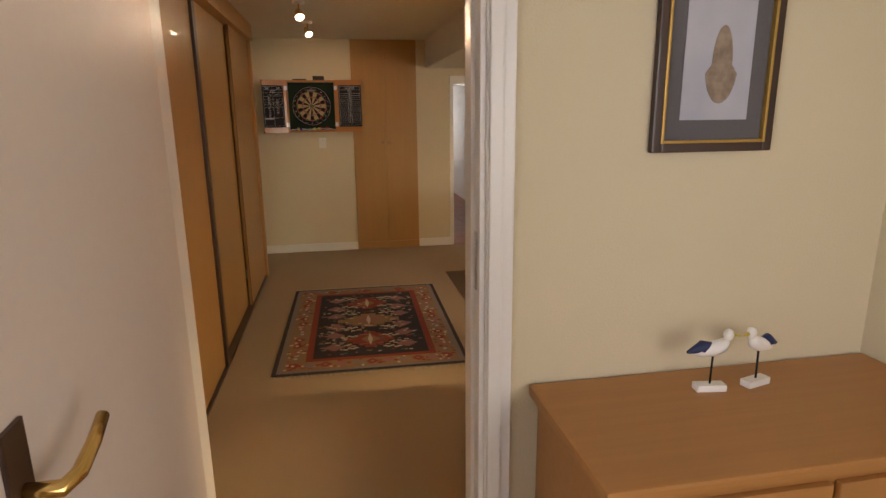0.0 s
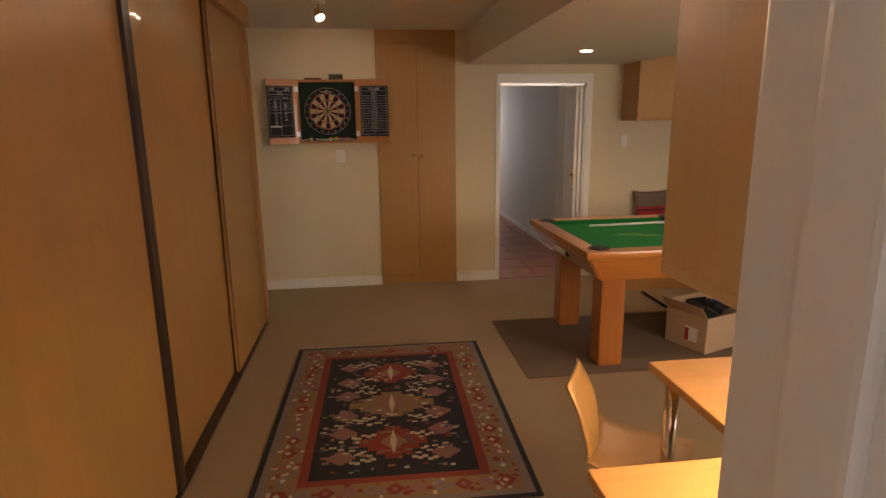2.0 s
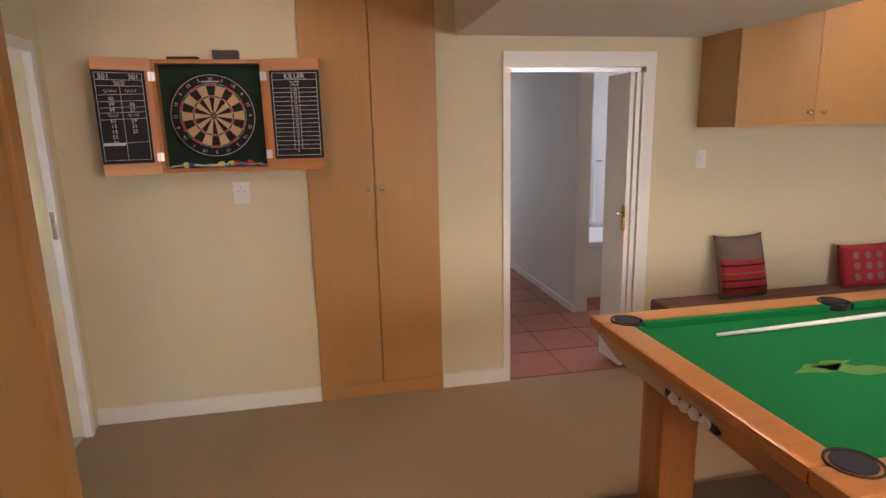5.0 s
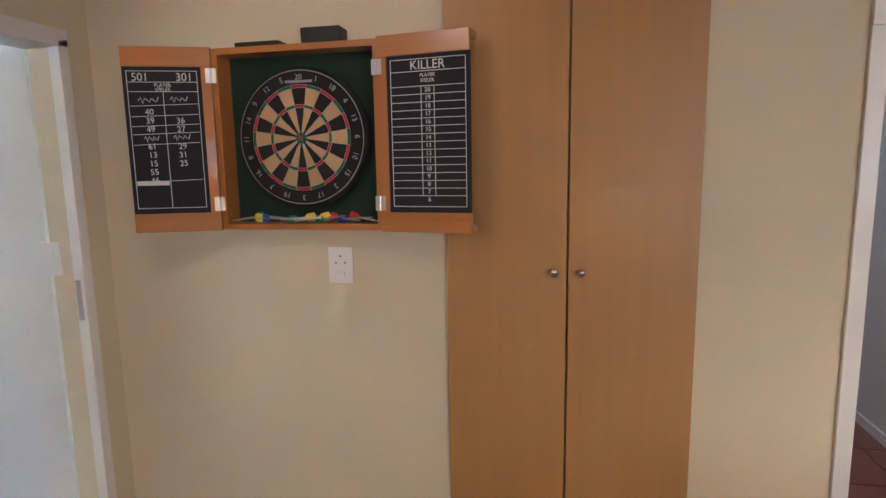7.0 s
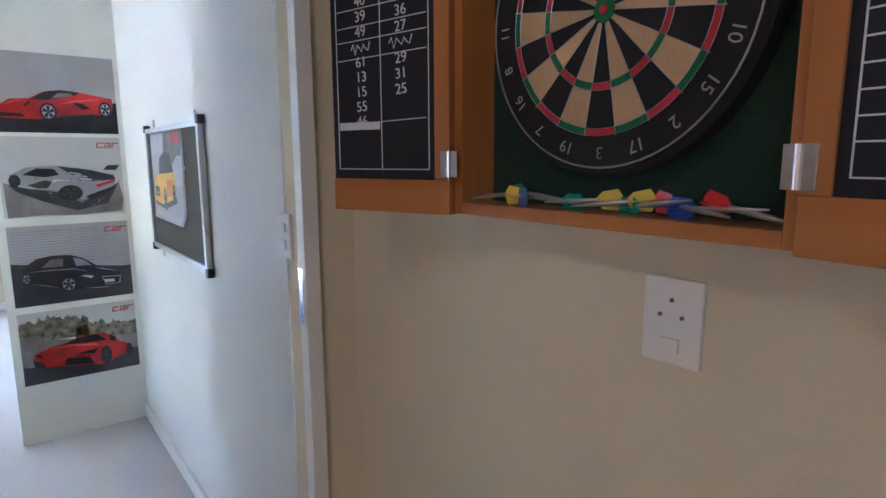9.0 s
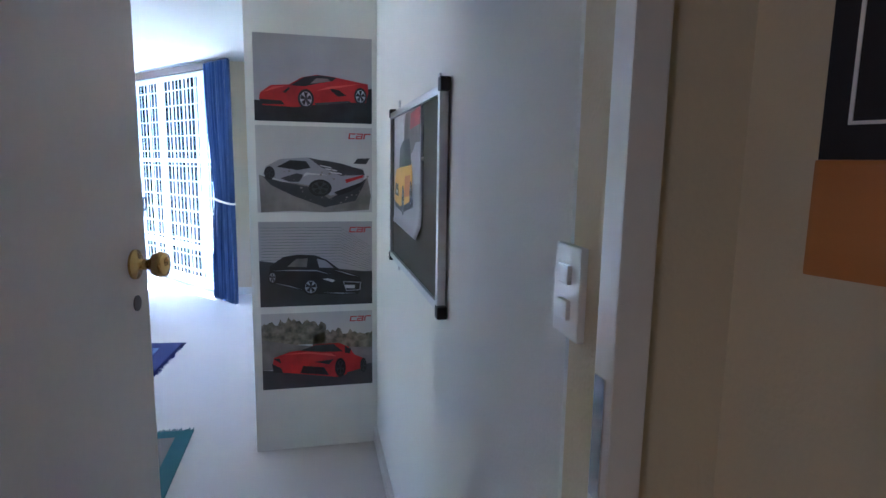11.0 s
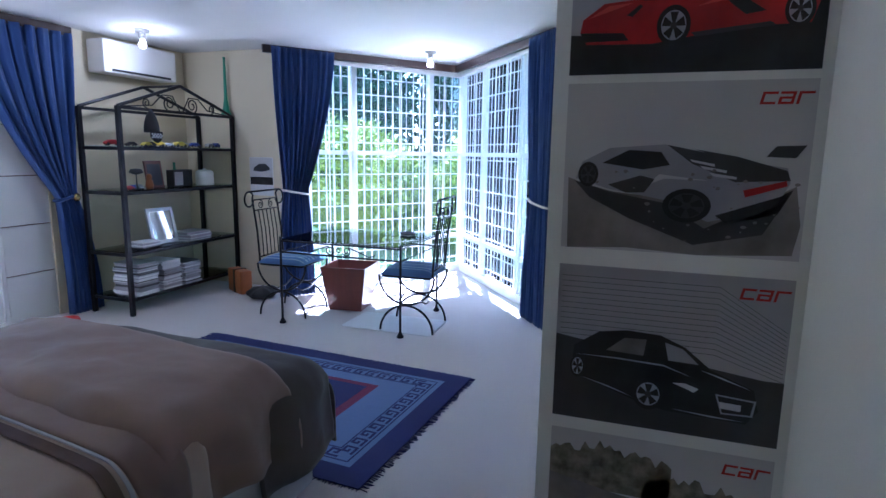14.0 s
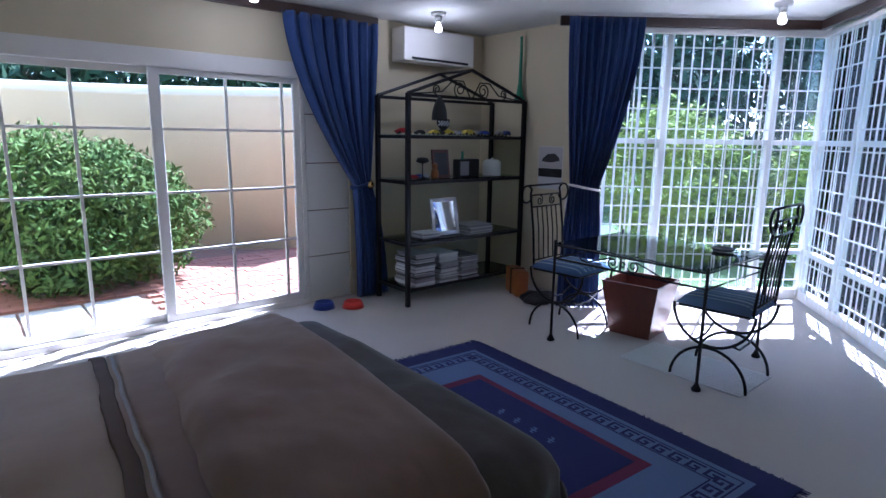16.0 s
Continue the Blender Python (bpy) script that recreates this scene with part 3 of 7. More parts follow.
plug_plate("power_socket", "white power socket plate below the dartboard", "socket", pose(0.097, 0, 1.285))
plug_plate("light_switch", "white light switch plate on the cream wall", "switch", pose(2.92, 0, 1.38), 0.07, 0.115, True)
plug_plate("light_switch", "steel light switch plate on the bedroom wall", "switch", pose(-0.905, -0.13, 1.31), 0.07, 0.115, True)


def dart_cabinet():
    ob = thing("dart_cabinet", "open pine dartboard cabinet with two chalk score boards", "dartboard cabinet", (0, 0, 1.695))
    W, H, D = 0.275, 0.285, 0.085
    B("side", 'pine_z', -W, -W + 0.02, -D, 0, -H, H, ob, 0.002)
    B("side", 'pine_z', W - 0.02, W, -D, 0, -H, H, ob, 0.002)
    B("bottom", 'pine', -W + 0.02, W - 0.02, -D, 0, -H, -H + 0.02, ob, 0.002)
    B("top", 'pine', -W + 0.02, W - 0.02, -D, 0, H - 0.02, H, ob, 0.002)
    B("lining", 'felt', -W + 0.02, W - 0.02, -0.012, -0.001, -H + 0.02, H - 0.02, ob)
    # doors, swung open past the wall
    for sgn, ang in ((-1, 20), (1, -8)):
        hinge = new("door", None)
        hinge.parent = ob
        hinge.matrix_local = pose(sgn * W, -D, 0, 0, 0, -sgn * 0 + ang)
        a, b = (-0.262, 0.0) if sgn < 0 else (0.0, 0.285)
        for z0, z1 in ((-H - 0.002, -H + 0.058), (H - 0.058, H + 0.002)):
            s = Shape()
            s.box(a, b, -0.018, 0.006, z0, z1, 0.002)
            s.box(a, b, 0.006, 0.055, z0 if z0 < 0 else z1 - 0.02, z0 + 0.02 if z0 < 0 else z1, 0.002)
            s.done("rail", 'pine', hinge)
        x0 = -0.03 if sgn < 0 else 0.0
        s = Shape().box(x0, x0 + 0.03, -0.018, 0.006, -H + 0.058, H - 0.058, 0.002)
        s.box(x0 + (0.012 if sgn < 0 else 0.0), x0 + (0.03 if sgn < 0 else 0.018), 0.006, 0.055, -H, H, 0.002)
        s.done("stile", 'pine_z', hinge)
        c0, c1 = (a, -0.03) if sgn < 0 else (0.03, b)
        B("score_board", 'slate', c0, c1, -0.014, -0.004, -H + 0.058, H - 0.058, hinge)
        for z in (-0.20, 0.20):
            s = Shape().box(-0.016, 0.016, -0.0205, -0.018, z - 0.022, z + 0.022)
            s.tube([(0, -0.021, z - 0.022), (0, -0.021, z + 0.022)], 0.004)
            s.done("hinge", 'alu', hinge)
        face = pose(0, -0.0143, 0, 90)
        cx, cw = (c0 + c1) / 2, (c1 - c0) / 2 - 0.012
        top = H - 0.07
        bars = Shape()

        def bar(x0, x1, z0, z1):
            bars.box(x0, x1, -0.0148, -0.0138, z0, z1)
        bar(cx - cw, cx - cw + 0.0018, -H + 0.075, top)
        bar(cx + cw - 0.0018, cx + cw, -H + 0.075, top)
        bar(cx - cw, cx + cw, top - 0.0018, top)
        bar(cx - cw, cx + cw, -H + 0.075, -H + 0.0768)
        if sgn < 0:
            for z in (top - 0.035, top - 0.064):
                bar(cx - cw, cx + cw, z, z + 0.0018)
            bar(cx - 0.0009, cx + 0.0009, -H + 0.075, top - 0.064)
            bars.done("ruling", 'chalk', hinge)
            words("lettering", "501", 'chalk', 0.034, face @ pose(cx - 0.065, top - 0.020, 0), hinge)
            words("lettering", "301", 'chalk', 0.034, face @ pose(cx + 0.065, top - 0.020, 0), hinge)
            words("lettering", "PLAYER", 'chalk', 0.015, face @ pose(cx, top - 0.044, 0), hinge)
            words("lettering", "SPELER", 'chalk', 0.015, face @ pose(cx, top - 0.057, 0), hinge)
            z = top - 0.125
            for left, right in (("40", ""), ("39", "36"), ("49", "27"), (None, None), ("61", "29"), ("13", "31"), ("15", "25"), ("55", None), ("46", "")):
                for txt, x in ((left, cx - 0.045), (right, cx + 0.045)):
                    if txt:
                        words("chalk_mark", txt, 'chalk', 0.026, face @ pose(x, z, 0, 0, 0, 4), hinge)
                z -= 0.0265
            s = Shape()
            for x, z, w in ((cx - 0.045, top - 0.09, 0.03), (cx + 0.045, top - 0.088, 0.026), (cx - 0.045, top - 0.208, 0.022), (cx + 0.045, top - 0.205, 0.025)):
                pts = [(x + w * (k / 9 * 2 - 1), -0.0148, z + 0.009 * math.sin(k * 2.3) + 0.003 * (k % 2)) for k in range(10)]
                s.tube(pts, 0.0011, 4)
            for z in (top - 0.103, top - 0.135, top - 0.165, top - 0.19, top - 0.222, top - 0.338):
                s.tube([(cx - cw + 0.005, -0.0148, z - 0.004), (cx + cw - 0.005, -0.0148, z + 0.003)], 0.0009, 4)
            s.box(cx - cw + 0.004, cx - 0.004, -0.0148, -0.0138, top - 0.352, top - 0.338)
            tagged(s.done("chalk_mark", 'chalk', hinge), kind="stuff")
        else:
            for i in range(15):
                z = top - 0.078 - i * 0.0225
                bar(cx - cw, cx + cw, z, z + 0.0018)
            for x in (cx - 0.021, cx + 0.019):
                bar(x, x + 0.0018, top - 0.078 - 14 * 0.0225, top - 0.078)
            for i, v in enumerate((20, 19, 18, 17, 16, 15, 14, 13, 12, 11, 10, 9, 8, 7, 6)):
                words("lettering", str(v), 'chalk', 0.018, face @ pose(cx, top - 0.088 - i * 0.0225 + 0.0, 0), hinge)
            bar(cx - cw, cx + cw, top - 0.036, top - 0.0342)
            bars.done("ruling", 'chalk', hinge)
            words("lettering", "KILLER", 'chalk', 0.036, face @ pose(cx, top - 0.019, 0), hinge)
            words("lettering", "PLAYER", 'chalk', 0.014, face @ pose(cx, top - 0.047, 0), hinge)
            words("lettering", "SPELER", 'chalk', 0.014, face @ pose(cx, top - 0.062, 0), hinge)
    return ob


dart_cabinet()


def dartboard():
    ob = thing("dartboard", "round sisal dartboard with black and pale segments and wire ring", "dartboard", (0, -0.013, 1.699))
    R = 0.220
    s = Shape().lathe([(R, 0), (R, 0.032), (R - 0.006, 0.037), (0.001, 0.037)], (0, 0, 0), 60, pose(0, 0, 0, 90))
    s.done("board", 'sisal_black', ob)

    def ring(r0, r1, i, shape, y):
        n = 3
        a = [radians(81 - 18 * i + 18 * k / n) for k in range(n + 1)]
        f = [shape.bm.verts.new((r1 * math.cos(t), y, r1 * math.sin(t))) for t in a] + [shape.bm.verts.new((r0 * math.cos(t), y, r0 * math.sin(t))) for t in a[::-1]]
        b = [shape.bm.verts.new(v.co + Vector((0, 0.003, 0))) for v in f]
        shape.bm.faces.new(f)
        shape.bm.faces.new(b[::-1])
        for k in range(len(f)):
            shape.bm.faces.new((f[k], b[k], b[(k + 1) % len(f)], f[(k + 1) % len(f)]))
    for i in range(20):
        s = Shape()
        ring(0.017, 0.094, i, s, -0.0385)
        ring(0.104, 0.155, i, s, -0.0385)
        s.done("segment", 'sisal' if i % 2 else 'sisal_black', ob)
        s = Shape()
        ring(0.094, 0.104, i, s, -0.0385)
        ring(0.155, 0.165, i, s, -0.0385)
        s.done("scoring_ring", 'ring_green' if i % 2 else 'ring_red', ob)
    s = Shape().lathe([(0.016, 0), (0.016, 0.003), (0.001, 0.003)], (0, -0.0365, 0), 20, pose(0, 0, 0, 90))
    s.done("bull", 'ring_green', ob)
    s = Shape().lathe([(0.0065, 0), (0.0065, 0.002), (0.001, 0.002)], (0, -0.0395, 0), 16, pose(0, 0, 0, 90))
    s.done("bull", 'ring_red', ob)
    s = Shape()
    for r in (0.094, 0.104, 0.155, 0.165):
        s.tube([(r * math.cos(k * math.tau / 48), -0.039, r * math.sin(k * math.tau / 48)) for k in range(48)], 0.0006, 4, True)
    s.tube([(0.208 * math.cos(k * math.tau / 60), -0.040, 0.208 * math.sin(k * math.tau / 60)) for k in range(60)], 0.0016, 5, True)
    for i in range(20):
        a = radians(81 - 18 * i)
        s.tube([(0.017 * math.cos(a), -0.039, 0.017 * math.sin(a)), (0.168 * math.cos(a), -0.039, 0.168 * math.sin(a))], 0.0006, 4)
    s.done("wire", 'wire', ob)
    for i, v in enumerate((20, 1, 18, 4, 13, 6, 10, 15, 2, 17, 3, 19, 7, 16, 8, 11, 14, 9, 12, 5)):
        a = radians(90 - 18 * i)
        words("numeral", str(v), 'wire', 0.024, pose(0.187 * math.cos(a), -0.0385, 0.187 * math.sin(a), 90) @ pose(0, 0, 0, 0, 0, math.degrees(a) - 90), ob)
    B("maker_mark", 'chalk_dim', -0.045, 0.045, -0.0395, -0.0375, 0.170, 0.178, ob)


dartboard()


def dart(x, z, tilt, colour, turn):
    ob = thing("dart", "small %s-flighted dart lying in the cabinet" % colour[0], "dart", (x, -0.05, 1.444), "darts in the cabinet")
    ob.scale = (0.95, 0.95, 0.95)
    ob.rotation_euler = (0, radians(tilt), radians(turn))
    Shape().tube([(-0.07, 0, 0), (-0.04, 0, 0), (-0.035, 0, 0.0), (0.02, 0, 0)], lambda f: 0.0015 + 0.0022 * min(1, f * 2), 8).done("barrel", 'alu', ob)
    s = Shape()
    for a in (0, 90):
        s.plate([(0.012, 0.0), (0.026, 0.013), (0.050, 0.016), (0.056, 0.006), (0.056, -0.006), (0.050, -0.016), (0.026, -0.013)], 0.0008, pose(0, 0, 0, a))
    s.done("flight", colour[1], ob)


rnd = random.Random(4)
for i, (x, c) in enumerate(((-0.20, 'teal_plastic'), (-0.17, 'blue_plastic'), (-0.12, 'yellow_plastic'), (-0.08, 'teal_plastic'), (-0.02, 'yellow_plastic'), (0.03, 'yellow_plastic'),
                            (0.08, 'teal_plastic'), (0.13, 'red_plastic'), (0.16, 'blue_plastic'), (0.20, 'red_plastic'))):
    dart(x, 0, rnd.uniform(-14, 14), (c.split('_')[0], c), rnd.choice((0, 180)) + rnd.uniform(-20, 20))
ob = thing("spectacle_case", "black box on top of the dart cabinet", "box", (0.09, -0.045, 1.981))
B("body", 'black', -0.062, 0.062, -0.035, 0.035, 0.0, 0.045, ob, 0.004)
ob = thing("folded_case", "flat black case on top of the dart cabinet", "case", (-0.12, -0.05, 1.981))
B("body", 'black', -0.075, 0.075, -0.03, 0.03, 0.0, 0.014, ob, 0.006)


def ceiling_spot(x, y, tx, ty):
    ob = thing("ceiling_spot", "small lit ceiling spotlight with a brass-toned head", "spotlight", (x, y, CH), "ceiling spots")
    Shape().lathe([(0.045, -0.018), (0.045, -0.002), (0.03, -0.0005)], (0, 0, 0), 24).done("base", 'plastic', ob, True)
    d = Vector((tx - x, ty - y, -0.9)).normalized()
    q = d.to_track_quat('Z', 'Y').to_matrix().to_4x4()
    Shape().tube([(0, 0, -0.018), (0, 0, -0.075)], 0.007).done("stem", 'brass', ob)
    Shape().lathe([(0.016, -0.05), (0.026, -0.03), (0.034, 0.01), (0.036, 0.032), (0.033, 0.032), (0.02, -0.02)], (0, 0, -0.095), 20, q).done("head", 'brass', ob, True)
    Shape().lathe([(0.004, -0.005), (0.027, 0.012), (0.029, 0.026), (0.004, 0.03)], (0, 0, -0.095), 16, q).done("bulb", 'bulb', ob, True)


ceiling_spot(0.05, -1.22, 0.5, -1.9)
ceiling_spot(0.03, -2.18, 0.3, -2.9)
ceiling_spot(3.55, -1.05, 3.2, -1.5)
ceiling_spot(3.85, -1.05, 3.5, -1.6)


def downlight(x, y):
    ob = thing("downlight", "round recessed downlight, lit", "downlight", (x, y, 2.12), "downlights in the bulkhead")
    Shape().lathe([(0.045, -0.004), (0.05, -0.001), (0.05, -0.0004)], (0, 0, 0), 28).done("bezel", 'plastic', ob)
    Shape().lathe([(0.034, -0.008), (0.036, -0.0045), (0.036, -0.0042)], (0, 0, 0), 24).done("bulb", 'bulb', ob)


downlight(2.08, -1.08)
downlight(2.55, -2.35)


def upper_unit(name, m, w, h, d, doors=2, knobs=True, veneer='beech'):
    ob = new(name)
    ob.matrix_world = m
    tagged(ob, "wall-hung beech cabinet with plain doors", "cabinet", "wall cabinets")
    s = Shape().box(0, w, -d + 0.02, 0, 0, h, 0.002)
    s.box(0, w, -d + 0.0, -0.0, -0.02, 0.0, 0.002)
    s.done("body", veneer, ob)
    for i in range(doors):
        x0, x1 = w * i / doors + 0.002, w * (i + 1) / doors - 0.002
        dd = B("door", veneer, x0, x1, -d, -d + 0.019, 0.002, h - 0.002, ob, 0.002)
        if knobs:
            kx = x1 - 0.045 if i % 2 == 0 else x0 + 0.045
            Shape().lathe([(0.007, 0), (0.006, 0.014), (0.014, 0.02), (0.014, 0.028), (0.005, 0.032)], (kx, -d, 0.055), 14, pose(0, 0, 0, 90)).done("knob", 'chrome', dd, True)
    return ob


upper_unit("wall_cabinet", pose(2.88, -0.001, 1.60), 1.05, CH - 1.605, 0.35)
upper_unit("wall_cabinet", pose(3.932, -0.001, 1.60), 1.05, CH - 1.605, 0.35)
upper_unit("wall_cabinet", pose(5.248, -0.36, 1.60, 0, 0, -90), 1.1, CH - 1.605, 0.27)
B_ = B("filler", 'beech', 4.984, 5.247, -0.35, -0.002, 1.60, CH - 0.006)
tagged(B_, "beech filler panel between the wall cabinets", "cabinet")
upper_unit("desk_cabinet", pose(2.2, -5.209, DESK_Z + 0.02, 0, 0, 180), 1.32, CH - DESK_Z - 0.026, 0.57, 2, False, 'beech_lit')


def bench():
    ob = thing("window_bench", "built-in bench with a striped brown cushion along the wall", "bench", (4.0, -0.25, 0))
    s = Shape().box(-1.36, 1.24, -0.36, 0.248, 0, 0.36, 0.003)
    s.box(0.76, 1.24, -2.2, -0.361, 0, 0.36, 0.003)
    s.done("base", 'beech_x', ob)
    s = Shape().box(-1.385, 1.245, -0.40, 0.245, 0.362, 0.475, 0.03)
    s.done("cushion", 'bench_cloth', ob)
    s = Shape().box(0.72, 1.245, -2.2, -0.405, 0.362, 0.475, 0.03)
    s.done("cushion", 'bench_cloth', ob)


bench()


def cushion(x, y, z, w, h, turn, kind, lean=-14):
    ob = new("cushion")
    ob.matrix_world = pose(x, y, z, lean, 0, turn)
    tagged(ob, "red and brown patterned scatter cushion on the bench", "cushion", "cushions on the bench")

    def bulge(u, v, s):
        e = (1 - (2 * u - 1) ** 4) * (1 - (2 * v - 1) ** 4)
        pinch = 1 - 0.06 * (1 - abs(2 * v - 1) ** 3)
        return ((u - 0.5) * w * pinch, s * 0.065 * e ** 0.6, v * h * (1 - 0.04 * (1 - abs(2 * u - 1) ** 3)))
    s = Shape()
    s.sheet(lambda u, v: bulge(u, v, -1), 16, 16)
    s.sheet(lambda u, v: bulge(u, v, 1), 16, 16)
    bmesh.ops.remove_doubles(s.bm, verts=s.bm.verts, dist=0.0005)
    s.done("cover", 'cushion_brown' if kind else 'cushion_red', ob, True)
    if kind:
        for v0, v1, mt in ((0.08, 0.60, 'cushion_red'), (0.14, 0.17, 'rug_black'), (0.26, 0.29, 'rug_black'), (0.38, 0.40, 'rug_gold'), (0.50, 0.53, 'rug_black')):
            off = 0.003 if mt == 'cushion_red' else 0.005
            s = Shape()
            s.sheet(lambda u, v: (lambda p: (p[0] * 1.0, p[1] - off, p[2]))(bulge(0.02 + 0.96 * u, v0 + (v1 - v0) * v, -1)), 14, 6)
            s.done("band", mt, ob, True, 0.0015)
    else:
        s = Shape()
        for k in range(4):
            for j in range(3):
                p = bulge(0.18 + 0.21 * k, 0.25 + 0.25 * j, -1)
                s.lathe([(0.026, 0), (0.026, 0.001), (0.018, 0.0015)], (p[0], p[1] - 0.004, p[2]), 12, pose(0, 0, 0, 90))
        s.done("motif", 'rug_pink', ob)


cushion(3.22, -0.13, 0.475, 0.38, 0.42, 3, True)
cushion(4.2, -0.13, 0.475, 0.45, 0.30, 0, False)
cushion(4.98, -0.62, 0.475, 0.46, 0.40, -52, True)


def pool_table():
    X0, X1, Y0, Y1, Z = 1.62, 3.84, -2.43, -1.17, 0.82
    cx, cy = (X0 + X1) / 2, (Y0 + Y1) / 2
    ob = thing("pool_table", "orange wooden pool table with worn green baize", "pool table", (cx, cy, 0))
    hx, hy = (X1 - X0) / 2, (Y1 - Y0) / 2
    s = Shape()
    for x0, x1, y0, y1 in ((-hx, hx, -hy, -hy + 0.115), (-hx, hx, hy - 0.115, hy), (-hx, -hx + 0.115, -hy + 0.115, hy - 0.115), (hx - 0.115, hx, -hy + 0.115, hy - 0.115)):
        s.box(x0, x1, y0, y1, Z - 0.045, Z, 0.014)
    s.done("rail", 'table_wood', ob)
    # apron, drawn in towards the legs
    s = Shape()
    o = [(-hx + 0.01, -hy + 0.01), (hx - 0.01, -hy + 0.01), (hx - 0.01, hy - 0.01), (-hx + 0.01, hy - 0.01)]
    t = [s.bm.verts.new((x, y, Z - 0.045)) for x, y in o]
    b = [s.bm.verts.new((x - math.copysign(0.10, x), y - math.copysign(0.05, y), Z - 0.195)) for x, y in o]
    s.bm.faces.new(b[::-1])
    s.bm.faces.new(t)
    for i in range(4):
        s.bm.faces.new((t[i], t[(i + 1) % 4], b[(i + 1) % 4], b[i]))
    bmesh.ops.bevel(s.bm, geom=list(s.bm.edges), offset=0.012, segments=2, affect='EDGES')
    s.done("apron", 'table_wood', ob)
    B("bed", 'baize', -hx + 0.105, hx - 0.105, -hy + 0.105, hy - 0.105, Z - 0.046, Z - 0.028, ob)
    s = Shape()
    for x0, x1, y0, y1 in ((-hx + 0.17, -0.06, -hy + 0.115, -hy + 0.15), (0.06, hx - 0.17, -hy + 0.115, -hy + 0.15), (-hx + 0.17, -0.06, hy - 0.15, hy - 0.115), (0.06, hx - 0.17, hy - 0.15, hy - 0.115),
                           (-hx + 0.115, -hx + 0.15, -hy + 0.17, hy - 0.17), (hx - 0.15, hx - 0.115, -hy + 0.17, hy - 0.17)):
        s.box(x0, x1, y0, y1, Z - 0.03, Z - 0.002, 0.006)
    s.done("cushion", 'baize', ob)
    for px in (-hx + 0.115, 0, hx - 0.115):
        for py in (-hy + 0.105, hy - 0.105):
            qx = px
            s = Shape().lathe([(0.052, -0.05), (0.058, 0.002), (0.064, 0.004), (0.064, -0.01), (0.045, -0.05)], (qx, py, Z), 20)
            s.done("pocket", 'slate', ob)
            # flat dark disc stands in for the shaded hole; the rail is uncut
            Shape().lathe([(0.001, -0.012), (0.05, -0.012), (0.05, -0.010), (0.001, -0.010)], (qx, py, Z + 0.0145), 20).done("pocket", 'slate', ob)
    for lx in (-hx + 0.26, hx - 0.37):
        for ly in (-hy + 0.26, hy - 0.22):
            B("leg", 'table_leg', lx - 0.082, lx + 0.082, ly - 0.082, ly + 0.082, 0.006, Z - 0.19, ob, 0.03)
    s = Shape().box(-hx - 0.001, -hx + 0.02, -0.14, 0.14, Z - 0.14, Z - 0.07, 0.012, Matrix.Identity(4))
    bx = s.done("ball_return", 'black', ob)
    bx.location = (0.052, 0, 0)
    s = Shape()
    for i in range(4):
        s.lathe([(0.001, -0.024), (0.014, -0.019), (0.024, 0), (0.014, 0.019), (0.001, 0.024)], (-hx + 0.052, -0.09 + i * 0.055, Z - 0.118), 14)
    s.done("ball", 'plastic', ob, True)
    s = Shape()
    for a, b_, w in (((-0.62, 0.02), (-0.30, -0.10), 0.05), ((-0.70, -0.02), (-0.42, 0.03), 0.045)):
        p, q = Vector((*a, 0)), Vector((*b_, 0))
        n = (q - p).cross(Vector((0, 0, 1))).normalized()
        pts = [p + (q - p) * k / 8 + n * w * math.sin(math.pi * k / 8) * (0.8 + 0.3 * math.sin(5 * k)) for k in range(9)] + [p + (q - p) * k / 8 - n * w * math.sin(math.pi * k / 8) * (0.7 + 0.3 * math.cos(4 * k)) for k in range(7, 0, -1)]
        f = [s.bm.verts.new((v.x, v.y, Z - 0.0272)) for v in pts]
        s.bm.faces.new(f)
    s.done("worn_patch", 'baize_worn', ob)
    return cx, cy, Z


pcx, pcy, pz = pool_table()
ob = thing("pool_cue", "pale pool cue lying on the table", "cue", (pcx, pcy + 0.36, pz - 0.018))
Shape().tube([(-0.72, -0.03, 0.0), (0.72, 0.045, 0.0)], lambda f: 0.007 + 0.006 * f, 10).done("shaft", 'paper', ob, True)

ob = thing("floor_mat", "large flat brown mat under the pool table", "mat", (2.8, -1.8, 0))
Shape().box(-1.5, 1.5, -0.54, 0.54, 0.0005, 0.006, 0.002).done("pile", 'mat', ob)
ob = thing("weight_bar", "long bent dark metal bar lying on the floor", "bar", (3.2, -0.9, 0.016))
Shape().tube([(-0.35, 0.16, 0), (-0.36, -0.42, 0), (0.45, -0.24, 0), (1.2, -0.14, 0)], 0.014).done("bar", 'iron', ob)


